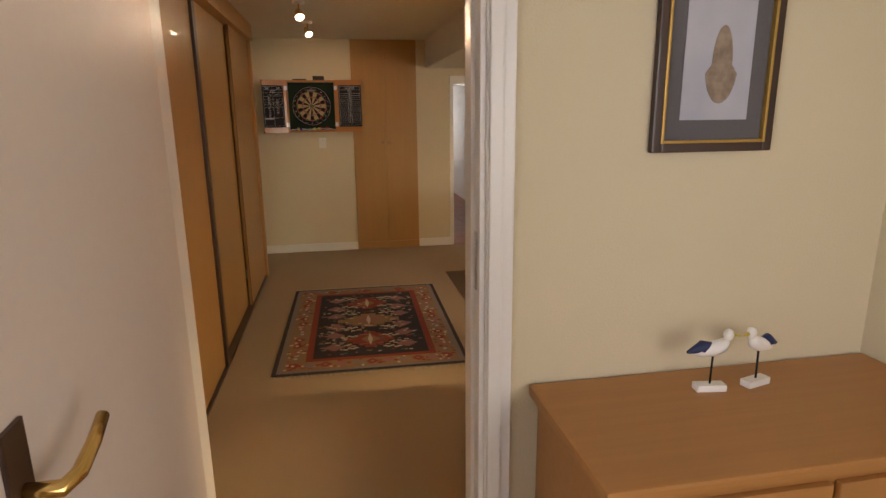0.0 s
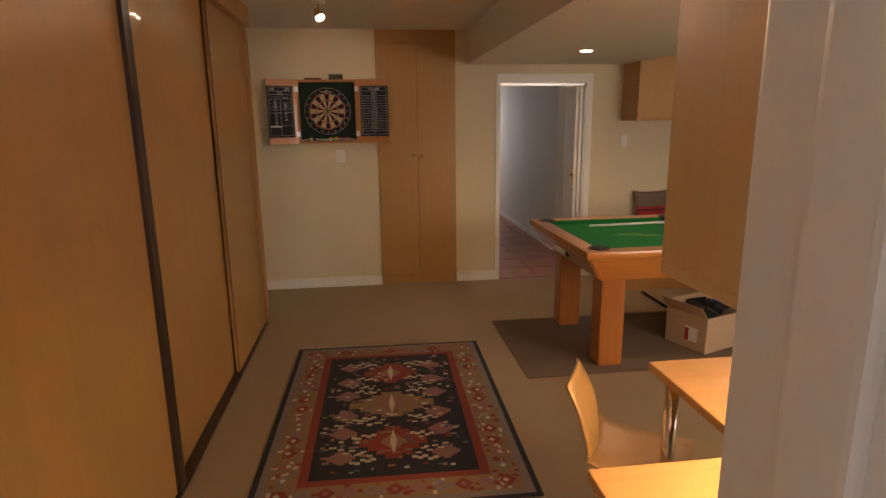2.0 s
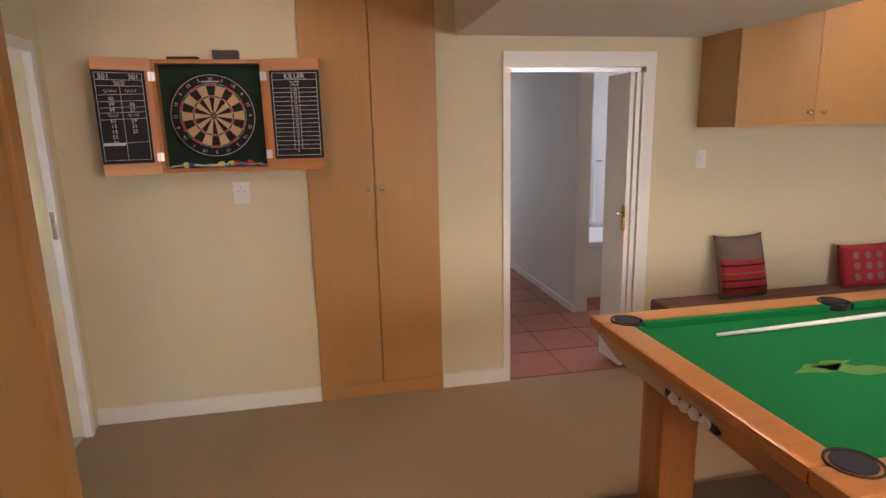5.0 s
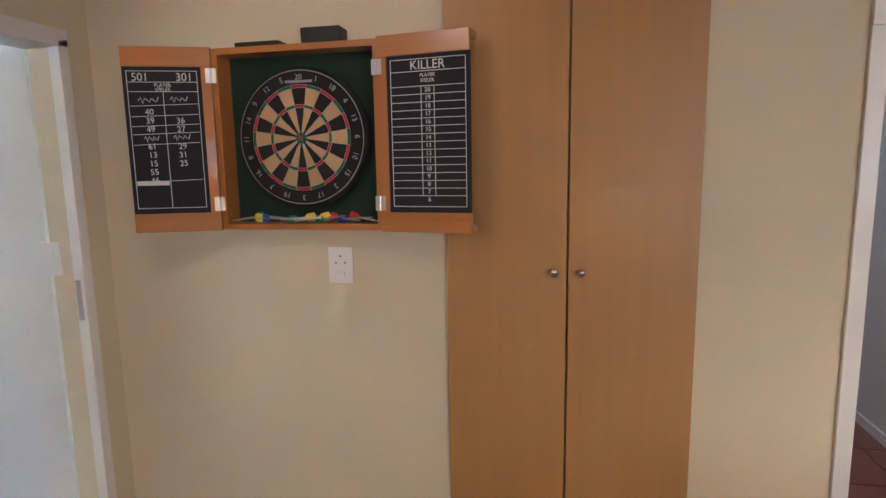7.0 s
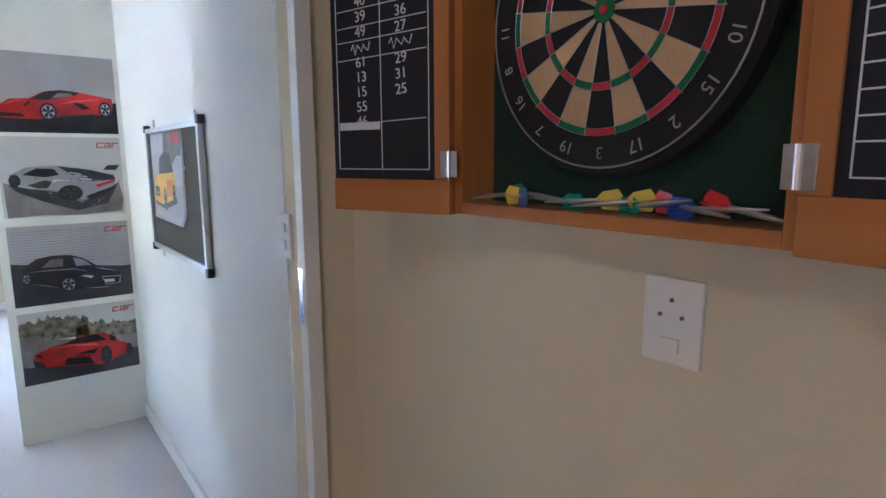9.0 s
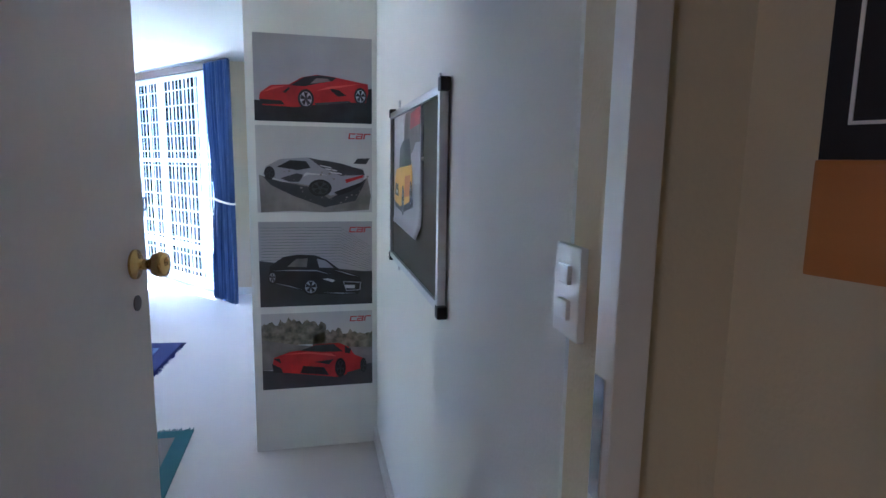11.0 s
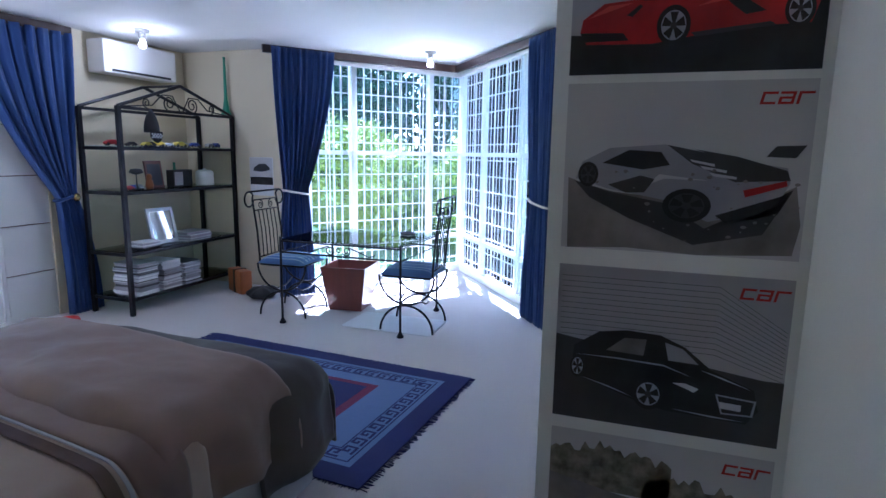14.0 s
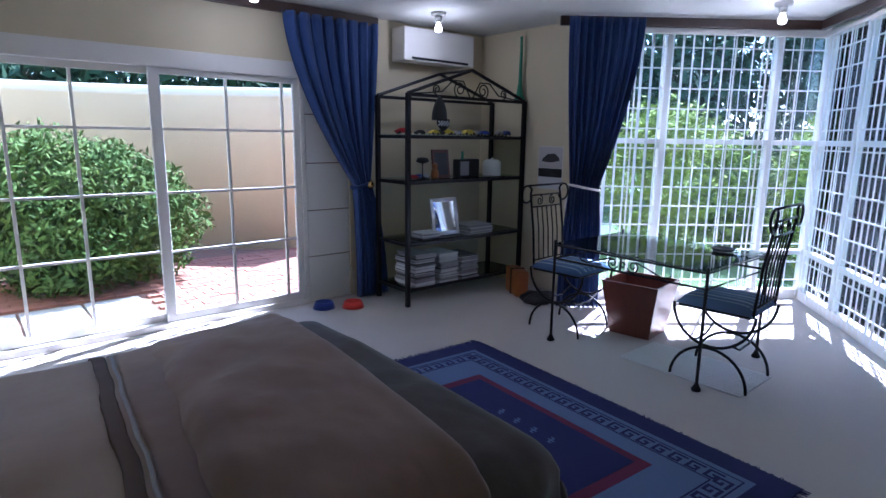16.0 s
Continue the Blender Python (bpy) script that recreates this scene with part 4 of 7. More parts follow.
def carton():
    ob = thing("cardboard_box", "open cardboard box filled with dark odds and ends", "box", (2.755, -1.93, 0.006))
    ob.rotation_euler = (0, 0, radians(20))
    s = Shape()
    w, d, h, t = 0.235, 0.17, 0.255, 0.006
    s.box(-w, w, -d, -d + t, 0, h)
    s.box(-w, w, d - t, d, 0, h)
    s.box(-w, -w + t, -d + t, d - t, 0, h)
    s.box(w - t, w, -d + t, d - t, 0, h)
    s.box(-w, w, -d, d, 0, t)
    s.done("body", 'card', ob)
    s = Shape()
    s.box(-w, w, -0.0025, 0.0025, 0, 0.13, 0, pose(0, -d - 0.004, h - 0.13))
    s.box(-w, w, -0.0025, 0.0025, 0, 0.05, 0, pose(0, d, h, -24))
    s.box(-0.0025, 0.0025, -d, d, 0, 0.10, 0, pose(-w, 0, h, 0, -34))
    s.done("flap", 'card', ob)
    B("label", 'paper', -w - 0.002, -w, -0.10, 0.0, 0.06, 0.16, ob)
    B("label", 'print_red', -w - 0.003, -w - 0.002, -0.03, 0.0, 0.06, 0.15, ob)
    c = Shape()
    r = random.Random(2)
    for i in range(14):
        c.box(-0.07, 0.07, -0.04, 0.04, -0.02, 0.02, 0.006, pose(r.uniform(-0.14, 0.14), r.uniform(-0.08, 0.08), r.uniform(0.20, 0.275), r.uniform(-30, 30), r.uniform(-30, 30), r.uniform(0, 180)))
    c.done("contents", 'black', ob)
    B("contents", 'blue_plastic', 0.05, 0.16, -0.05, 0.03, 0.28, 0.298, ob, 0.008)


carton()


def oriental_rug():
    x0, x1, y0, y1 = -0.20, 1.075, -3.47, -1.655
    cx, cy, hx, hy = (x0 + x1) / 2, (y0 + y1) / 2, (x1 - x0) / 2, (y1 - y0) / 2
    ob = thing("oriental_rug", "hand-knotted rug in navy, rust and ochre with pale fringes", "rug", (cx, cy, 0))
    ob.rotation_euler = (0, 0, radians(-1.2))
    layers = [('rug_black', 0.0), ('rug_grey', 0.028), ('rug_gold', 0.065), ('rug_red', 0.20), ('rug_black', 0.245)]
    for i, (mt, ins) in enumerate(layers):
        Shape().box(-hx + ins, hx - ins, -hy + ins * 0.9, hy - ins * 0.9, 0.0005 if i == 0 else 0.006 + 0.0006 * i, 0.0075 + 0.0007 * i, 0.001 if i == 0 else 0).done("field" if i else "ground", mt, ob)
    top = 0.0075 + 0.0007 * 4

    def flat(shape, pts, lift=0.0):
        f = [shape.bm.verts.new((x, y, top + 0.0008 + lift)) for x, y in pts]
        shape.bm.faces.new(f)

    def lozenge(shape, x, y, a, b, lift=0.0, step=True):
        if step:
            n = 4
            pts = []
            for sx, sy in ((1, 1), (-1, 1), (-1, -1), (1, -1)):
                q = []
                for k in range(n):
                    q += [(x + sx * a * (1 - k / n), y + sy * b * (k / n)), (x + sx * a * (1 - k / n), y + sy * b * ((k + 1) / n))]
                pts += q if sx * sy > 0 else q[::-1]
            flat(shape, pts, lift)
        else:
            flat(shape, [(x + a, y), (x, y + b), (x - a, y), (x, y - b)], lift)
    shapes = {k: Shape() for k in ('rug_red', 'rug_gold', 'rug_cream', 'rug_pink', 'rug_grey', 'rug_teal')}
    for y, a, mt in ((-0.40, 0.17, 'rug_red'), (0.0, 0.24, 'rug_gold'), (0.42, 0.17, 'rug_red')):
        lozenge(shapes[mt], 0, y, a, 0.15)
        lozenge(shapes['rug_pink' if mt == 'rug_gold' else 'rug_gold'], 0, y, a * 0.35, 0.075, 0.0008)
        lozenge(shapes['rug_cream'], 0, y, 0.018, 0.12, 0.0016, False)
    r = random.Random(11)
    for sx in (-1, 1):
        for sy in (-1, 1):
            for yb in (0.12, 0.30, 0.52):
                lozenge(shapes['rug_pink'], sx * 0.255, sy * yb, 0.07, 0.06, 0.0004)
                # hooked arms
                for k in range(5):
                    x, y = sx * (0.10 + 0.025 * k), sy * (yb + 0.03 + 0.012 * (k % 2) + 0.015 * (k > 2))
                    flat(shapes['rug_cream'], [(x - 0.013, y - 0.011), (x + 0.013, y - 0.011), (x + 0.013, y + 0.011), (x - 0.013, y + 0.011)], 0.0012)
            for k in range(26):
                x, y = sx * r.uniform(0.05, 0.37), sy * r.uniform(0.05, 0.66)
                flat(shapes[r.choice(('rug_cream', 'rug_grey', 'rug_teal'))], [(x - 0.012, y - 0.008), (x + 0.012, y - 0.008), (x + 0.012, y + 0.008), (x - 0.012, y + 0.008)], 0.0020)
    # many small knots that fill the field
    for k in range(230):
        x, y = r.uniform(-0.37, 0.37), r.uniform(-0.64, 0.64)
        a, b = r.uniform(0.006, 0.020), r.uniform(0.005, 0.011)
        flat(shapes[r.choice(('rug_red', 'rug_pink', 'rug_grey', 'rug_cream', 'rug_gold'))], [(x - a, y - b), (x + a, y - b), (x + a, y + b), (x - a, y + b)], 0.0003)
    # zigzag hooks along the field
    for sx in (-1, 1):
        for yb in (-0.52, -0.22, 0.20, 0.50):
            for k in range(6):
                x, y = sx * (0.12 + 0.028 * k), yb + 0.030 * (k % 2) + 0.008 * k
                flat(shapes['rug_cream'], [(x - 0.016, y - 0.007), (x + 0.016, y - 0.007), (x + 0.016, y + 0.007), (x - 0.016, y + 0.007)], 0.0024)
    # speckle of the broad border
    for k in range(420):
        if k % 5 < 3:
            x, y = r.choice((-1, 1)) * (hx - r.uniform(0.075, 0.19)), r.uniform(-hy + 0.07, hy - 0.07)
        else:
            x, y = r.uniform(-hx + 0.08, hx - 0.08), r.choice((-1, 1)) * (hy - r.uniform(0.068, 0.172))
        a, b = r.uniform(0.006, 0.016), r.uniform(0.006, 0.014)
        flat(shapes[r.choice(('rug_red', 'rug_red', 'rug_pink', 'rug_grey', 'rug_cream'))], [(x - a, y - b), (x + a, y - b), (x + a, y + b), (x - a, y + b)], -0.0011)
    # figures of the broad border
    by, bx = hy - 0.125, hx - 0.132
    n = 15
    for s_ in (-1, 1):
        for k in range(n):
            y = -by + 2 * by * k / (n - 1)
            c = ('rug_red', 'rug_grey', 'rug_pink', 'rug_red')[k % 4]
            lozenge(shapes[c], s_ * bx, y, 0.036, 0.040, 0.0001)
            lozenge(shapes['rug_cream' if c != 'rug_cream' else 'rug_red'], s_ * bx + 0.01 * (k % 3 - 1), y, 0.014, 0.016, 0.0008)
            for q in (-1, 1):
                lozenge(shapes['rug_grey'], s_ * bx + q * 0.052, y + 0.045, 0.014, 0.014, 0.0004, False)
        for k in range(9):
            x = -bx + 0.10 + 2 * (bx - 0.10) * k / 8
            c = ('rug_grey', 'rug_red', 'rug_pink')[k % 3]
            lozenge(shapes[c], x, s_ * (hy - 0.12), 0.04, 0.04, 0.0001)
            lozenge(shapes['rug_pink'], x, s_ * (hy - 0.12), 0.013, 0.015, 0.0008)
    for mt, s in shapes.items():
        s.done("motif", mt, ob)
    s = Shape()
    for s_ in (-1, 1):
        for k in range(150):
            x = -hx + 2 * hx * (k + 0.5) / 150
            a = r.uniform(-0.012, 0.012)
            L = r.uniform(0.025, 0.05)
            s.tube([(x, s_ * hy, 0.004), (x + a, s_ * (hy + L), 0.0025)], 0.0022, 4)
    tagged(s.done("fringe", 'rug_cream', ob), kind="stuff")


oriental_rug()


def desk():
    ob = thing("corner_desk", "beech corner desk on metal legs", "desk", (1.6, -4.6, 0))
    s = Shape().box(-0.74, 0.6, -0.605, 0.20, 0.722, 0.752, 0.006)
    s.done("top", 'beech_x', ob)
    s = Shape().box(-0.29, 0.42, 0.205, 0.78, 0.722, 0.752, 0.006)
    s.done("top", 'beech_x', ob)
    for x, y in ((-0.24, 0.70), (0.36, 0.70), (-0.66, -0.5), (-0.66, 0.10)):
        Shape().tube([(x, y, 0), (x, y, 0.722)], 0.024, 12).done("leg", 'chrome', ob, True)


desk()


def shell_chair():
    ob = thing("desk_chair", "pale moulded beech shell chair at the desk", "chair", (1.29, -3.86, 0))
    ob.scale = (0.86, 0.86, 0.86)
    ob.rotation_euler = (0, 0, radians(242))
    s = Shape()
    s.sheet(lambda u, v: ((u - 0.5) * (0.36 - 0.06 * abs(2 * v - 1)), -0.20 + 0.02 * math.cos((u - 0.5) * 3) - 0.10 * (v ** 2), 0.50 + 0.34 * v - 0.03 * (2 * u - 1) ** 2 * v), 12, 10)
    s.done("backrest", 'beech', ob, True, 0.011)
    s = Shape()
    s.sheet(lambda u, v: ((u - 0.5) * 0.40, -0.20 + 0.40 * v, 0.45 + 0.03 * (2 * u - 1) ** 2 + 0.05 * (1 - v) ** 4), 10, 10)
    s.done("seat", 'beech', ob, True, 0.011)
    for x in (-1, 1):
        Shape().tube([(x * 0.20, -0.20, 0), (x * 0.17, -0.16, 0.43), (x * 0.17, 0.14, 0.435), (x * 0.20, 0.2, 0)], 0.010).done("leg", 'chrome', ob, True)


shell_chair()
lampob = thing("under_cabinet_lamp", "slim lit strip lamp under the desk cabinet", "lamp", (1.55, -4.85, DESK_Z - 0.002))
B("casing", 'plastic', -0.35, 0.35, -0.03, 0.03, -0.022, 0.001, lampob, 0.004)
B("tube", 'bulb', -0.33, 0.33, -0.02, 0.02, -0.030, -0.0225, lampob)

# ---- first room things ----


def sideboard():
    ob = thing("sideboard", "beech sideboard with a rounded top edge", "cabinet", (1.38, -5.68, 0))
    B("top", 'oak', -0.585, 0.585, -0.225, 0.30, 0.765, 0.80, ob, 0.010)
    B("body", 'oak', -0.555, 0.57, -0.20, 0.295, 0.06, 0.765, ob, 0.003)
    B("plinth", 'oak', -0.54, 0.55, -0.165, 0.29, 0.0, 0.06, ob)
    for i in range(2):
        d = B("door", 'oak', -0.55 + 0.56 * i, -0.01 + 0.56 * i, -0.220, -0.201, 0.09, 0.74, ob, 0.005)
        B("panel", 'oak', -0.49 + 0.56 * i, -0.07 + 0.56 * i, -0.227, -0.2205, 0.15, 0.68, d, 0.004)


sideboard()


def gull(x, y, turn, beak):
    ob = thing("bird_ornament", "small painted wooden seabird on a white stand", "ornament", (x, y, 0.80), "bird ornaments")
    ob.rotation_euler = (0, 0, radians(turn))
    ob.scale = (0.8, 0.8, 0.93)
    B("stand", 'plastic', -0.055, 0.055, -0.022, 0.022, 0, 0.022, ob, 0.004)
    Shape().tube([(0, 0, 0.02), (0.002, 0, 0.115)], 0.004).done("leg", 'iron', ob)
    s = Shape().tube([(-0.075, 0, 0.125), (-0.05, 0, 0.13), (0, 0, 0.138), (0.035, 0, 0.150), (0.05, 0, 0.165)], lambda f: 0.004 + 0.020 * math.sin(math.pi * min(1, f * 0.92)) ** 0.7, 12)
    s.done("body", 'plastic', ob, True)
    s = Shape().tube([(-0.095, 0, 0.128), (-0.04, 0, 0.144), (0.02, 0, 0.152)], lambda f: 0.004 + 0.019 * math.sin(math.pi * f), 12)
    s.done("wing", 'navy_paint', ob, True)
    Shape().lathe([(0.001, -0.02), (0.014, -0.012), (0.019, 0.002), (0.013, 0.016), (0.001, 0.021)], (0.052, 0, 0.182), 14).done("head", 'plastic', ob, True)
    Shape().tube([(0.068, 0, 0.182), (0.098, 0, 0.177)], lambda f: 0.005 * (1 - f) + 0.001, 8).done("beak", 'yellow_plastic', ob, True)


gull(1.30, -5.52, -8, 1)
gull(1.455, -5.515, 195, 1)


def picture():
    ob = thing("framed_picture", "framed pastel picture with a grey mount and gilt edge", "picture", (1.325, -5.372, 1.75))
    w, h = 0.19, 0.27
    s = Shape()
    for x0, x1, z0, z1 in ((-w, -w + 0.03, -h, h), (w - 0.03, w, -h, h), (-w + 0.03, w - 0.03, -h, -h + 0.03), (-w + 0.03, w - 0.03, h - 0.03, h)):
        s.box(x0, x1, -0.022, 0.0, z0, z1, 0.006)
    s.done("frame", 'dark_wood', ob)
    s = Shape()
    for x0, x1, z0, z1 in ((-w + 0.026, -w + 0.034, -h + 0.026, h - 0.026), (w - 0.034, w - 0.026, -h + 0.026, h - 0.026), (-w + 0.034, w - 0.034, -h + 0.026, -h + 0.034), (-w + 0.034, w - 0.034, h - 0.034, h - 0.026)):
        s.box(x0, x1, -0.026, -0.004, z0, z1, 0.002)
    s.done("gilt_slip", 'gold_frame', ob)
    B("mount", 'mount', -w + 0.03, w - 0.03, -0.010, -0.002, -h + 0.03, h - 0.03, ob)
    B("sheet", 'pastel', -0.105, 0.105, -0.013, -0.0105, -0.18, 0.18, ob)
    s = Shape().plate([(0.05 * math.cos(a) * (1 if math.sin(a) < 0 else 0.62), 0.0 + 0.105 * math.sin(a)) for a in [k * math.tau / 28 for k in range(28)]], 0.002, pose(0.01, -0.0155, -0.03))
    s.done("pastel_shape", 'pastel_brown', ob)


picture()

# ---- bedroom structure ----
BH = 2.47
AX, AY = -8.45, -2.62      # apex of the bay
LX, LY = -6.60, -3.95      # bay meets the wall
RX, RY = -6.60, -1.30
fl = Shape()
for pts in ([(-0.85, 0.0), (-0.85, -5.3), (-6.75, -5.3), (-6.75, 0.0)], [(-6.749, LY + 0.05), (-6.749, RY - 0.05), (AX - 0.1, AY)]):
    t = [fl.bm.verts.new((x, y, 0.0)) for x, y in pts]
    b = [fl.bm.verts.new((x, y, -0.1)) for x, y in pts]
    fl.bm.faces.new(t)
    fl.bm.faces.new(b[::-1])
    for i in range(len(pts)):
        fl.bm.faces.new((t[i], b[i], b[(i + 1) % len(pts)], t[(i + 1) % len(pts)]))
structure(fl.done("floor_bedroom", 'carpet_pale'), "pale wall-to-wall bedroom carpet")
cl = Shape()
cl.box(-6.75, -0.912, -5.45, 0.0, BH, BH + 0.12)
pts = [(-6.748, LY - 0.2), (-6.748, RY + 0.2), (AX - 0.35, AY)]
t = [cl.bm.verts.new((x, y, BH + 0.12)) for x, y in pts]
b = [cl.bm.verts.new((x, y, BH)) for x, y in pts]
cl.bm.faces.new(t)
cl.bm.faces.new(b[::-1])
for i in range(3):
    cl.bm.faces.new((t[i], b[i], b[(i + 1) % 3], t[(i + 1) % 3]))
structure(cl.done("ceiling_bedroom", 'white_wall'), "white bedroom ceiling")
structure(B("wall_bedroom_north", 'white_wall', -6.75, -0.925, -0.128, 0.0, 0, BH), "white painted bedroom wall with the notice board")
w = Shape()
w.box(-3.26, -3.121, -0.735, -0.129, 0, BH)
structure(w.done("wall_poster_stub", 'white_wall'), "short white wall covered with car posters")
w = Shape()
w.box(-6.87, -6.75, -5.45, LY, 0, BH)
w.box(-6.87, -6.75, RY, 0.0, 0, BH)
structure(w.done("wall_bedroom_west", 'cream'), "cream painted wall on both sides of the bay")
SX0, SX1 = -4.72, -1.55
w = Shape()
w.box(-6.75, SX0 - 0.42, -5.40, -5.27, 0, BH)
w.box(SX0 - 0.42, SX1, -5.40, -5.27, 2.03, BH)
w.box(SX1, -0.912, -5.40, -5.27, 0, BH)
structure(w.done("wall_bedroom_south", 'cream'), "cream painted wall above the sliding door")
structure(B("wall_bedroom_east", 'white_wall', -1.19, -0.93, -5.27, -1.02, 0, BH), "white painted bedroom wall")
structure(B("baseboard", 'trim', -3.12, -0.93, -0.145, -0.128, 0, 0.08, bevel=0.003), "white painted skirting board")
structure(B("baseboard", 'trim', -6.749, -6.735, -1.3, -0.13, 0, 0.08, bevel=0.003), "white painted skirting board")

# white boarded panel beside the sliding door
pn = Shape().box(SX0 - 0.42, SX0 - 0.005, -5.385, -5.30, 0, 2.03).done("wall_panel", 'grout')
structure(pn, "white boarded panel beside the sliding door")
for i in range(5):
    p = B("board", 'white_wall', SX0 - 0.418, SX0 - 0.008, -5.30, -5.285, 0.004 + i * 0.406, 0.402 + i * 0.406, pn, 0.003)


def sliding_door():
    ob = structure(new("sliding_door_1"), "white glazed sliding doors with slim glazing bars")
    ob.location = (0, -5.33, 0)
    s = Shape()
    s.box(SX0, SX1, -0.06, 0.07, 1.905, 2.03, 0.005)
    s.box(SX0, SX1, -0.06, 0.06, 0.0, 0.045, 0.004)
    s.box(SX0, SX0 + 0.035, -0.055, 0.055, 0.045, 1.905, 0.004)
    s.done("frame", 'trim', ob)
    for k, (a, b, y) in enumerate(((-4.685, -3.55, 0.02), (-3.635, -1.60, -0.02))):
        s = Shape()
        s.box(a, a + 0.05, y - 0.018, y + 0.018, 0.045, 1.905, 0.003)
        s.box(b - 0.07, b, y - 0.018, y + 0.018, 0.045, 1.905, 0.003)
        s.box(a + 0.05, b - 0.07, y - 0.017, y + 0.017, 0.045, 0.105, 0.003)
        s.box(a + 0.05, b - 0.07, y - 0.017, y + 0.017, 1.86, 1.905, 0.003)
        s.done("sash", 'trim', ob)
        s = Shape()
        n = 3 if k == 0 else 4
        if k == 0:
            xs = [-4.54, -4.09]
        else:
            xs = [-3.09, -2.71, -2.2]
        for x in xs:
            s.box(x - 0.010, x + 0.010, y - 0.012, y + 0.012, 0.105, 1.86, 0.002)
        for z in (0.58, 1.02, 1.48):
            s.box(a + 0.05, b - 0.07, y - 0.011, y + 0.011, z - 0.009, z + 0.009, 0.002)
        s.done("glazing_bar", 'trim', ob)
        p = B("pane", 'glass', a + 0.04, b - 0.06, y - 0.003, y + 0.003, 0.10, 1.87, ob)
        p.visible_shadow = False


sliding_door()


def bay_side(ax, ay, bx, by, name):
    """One side of the bay, from a to b: white frame, bars, glass and a vertical blind inside."""
    L = math.hypot(bx - ax, by - ay)
    ob = structure(new(name), "tall white window with security bars in the bay")
    ob.matrix_world = pose(ax, ay, 0, 0, 0, math.degrees(math.atan2(by - ay, bx - ax)))
    s = Shape()
    s.box(0, L, -0.04, 0.04, 0.0, 0.09, 0.004)
    s.box(0, L, -0.04, 0.04, 2.36, BH, 0.004)
    for f, wd in ((0, 0.05), (0.33, 0.030), (0.78, 0.026), (1, 0.05)):
        x = L * f
        s.box(max(0, x - wd), min(L, x + wd), -0.035, 0.035, 0.09, 2.36, 0.004)
    s.box(0, L, -0.03, 0.03, 1.42, 1.465, 0.003)
    s.box(0, L, -0.03, 0.03, 0.42, 0.465, 0.003)
    s.done("frame", 'trim', ob)
    s = Shape()
    for i in range(13):
        z = 0.17 + i * 0.172
        s.box(0.03, L - 0.03, -0.012, -0.004, z, z + 0.012)
    for i in range(int(L / 0.29)):
        x = 0.14 + i * 0.29
        s.box(x, x + 0.012, -0.02, -0.012, 0.09, 2.36)
    s.done("security_bar", 'trim', ob)
    p = B("pane", 'glass', 0.02, L - 0.02, 0.012, 0.016, 0.08, 2.37, ob)
    p.visible_shadow = False
    return ob, L


obL, LL = bay_side(LX - 0.12, LY, AX, AY, "window_1")
obR, LR = bay_side(AX, AY, RX - 0.12, RY, "window_2")


def vertical_blind(ax, ay, bx, by, gap):
    L = math.hypot(bx - ax, by - ay)
    ang = math.degrees(math.atan2(by - ay, bx - ax))
    ob = new("vertical_blind")
    ob.matrix_world = pose(ax, ay, 0, 0, 0, ang)
    tagged(ob, "white vertical blind with its slats turned open", "blind", "vertical blinds in the bay")
    B("head_rail", 'plastic', 0, L, -0.02, 0.02, 2.33, 2.365, ob, 0.003)
    me = None
    n = int(L / 0.088)
    for i in range(n):
        if me is None:
            s = Shape()
            s.sheet(lambda u, v: ((u - 0.5) * 0.089, 0.006 * (1 - (2 * u - 1) ** 2), 0.07 + 2.26 * v), 4, 1)
            o = s.done("slat", 'blind', ob, True)
            me = o.data
        else:
            o = new("slat", me)
            o.parent = ob
        o.matrix_local = pose(0.04 + i * 0.088, 0, 0, 0, 0, gap + 4 * math.sin(i * 1.7))


vertical_blind(LX + 0.05, LY + 0.02, AX + 0.16, AY, 56)
vertical_blind(AX + 0.16, AY, RX + 0.05, RY - 0.02, 161)

rl = Shape()
for a, b in (((LX + 0.16, LY - 0.05), (AX + 0.30, AY)), ((AX + 0.30, AY), (RX + 0.16, RY + 0.05))):
    L = math.hypot(b[0] - a[0], b[1] - a[1])
    rl.box(-0.02, L + 0.02, -0.022, 0.022, 2.375, 2.45, 0.006, pose(a[0], a[1], 0, 0, 0, math.degrees(math.atan2(b[1] - a[1], b[0] - a[0]))))
structure(rl.done("curtain_rail_bay", 'dark_wood'), "dark wooden curtain rail round the bay")
structure(B("curtain_rail_door", 'dark_wood', -5.38, -1.55, -5.20, -5.15, 2.375, 2.45, bevel=0.006), "dark wooden curtain rail above the sliding door")


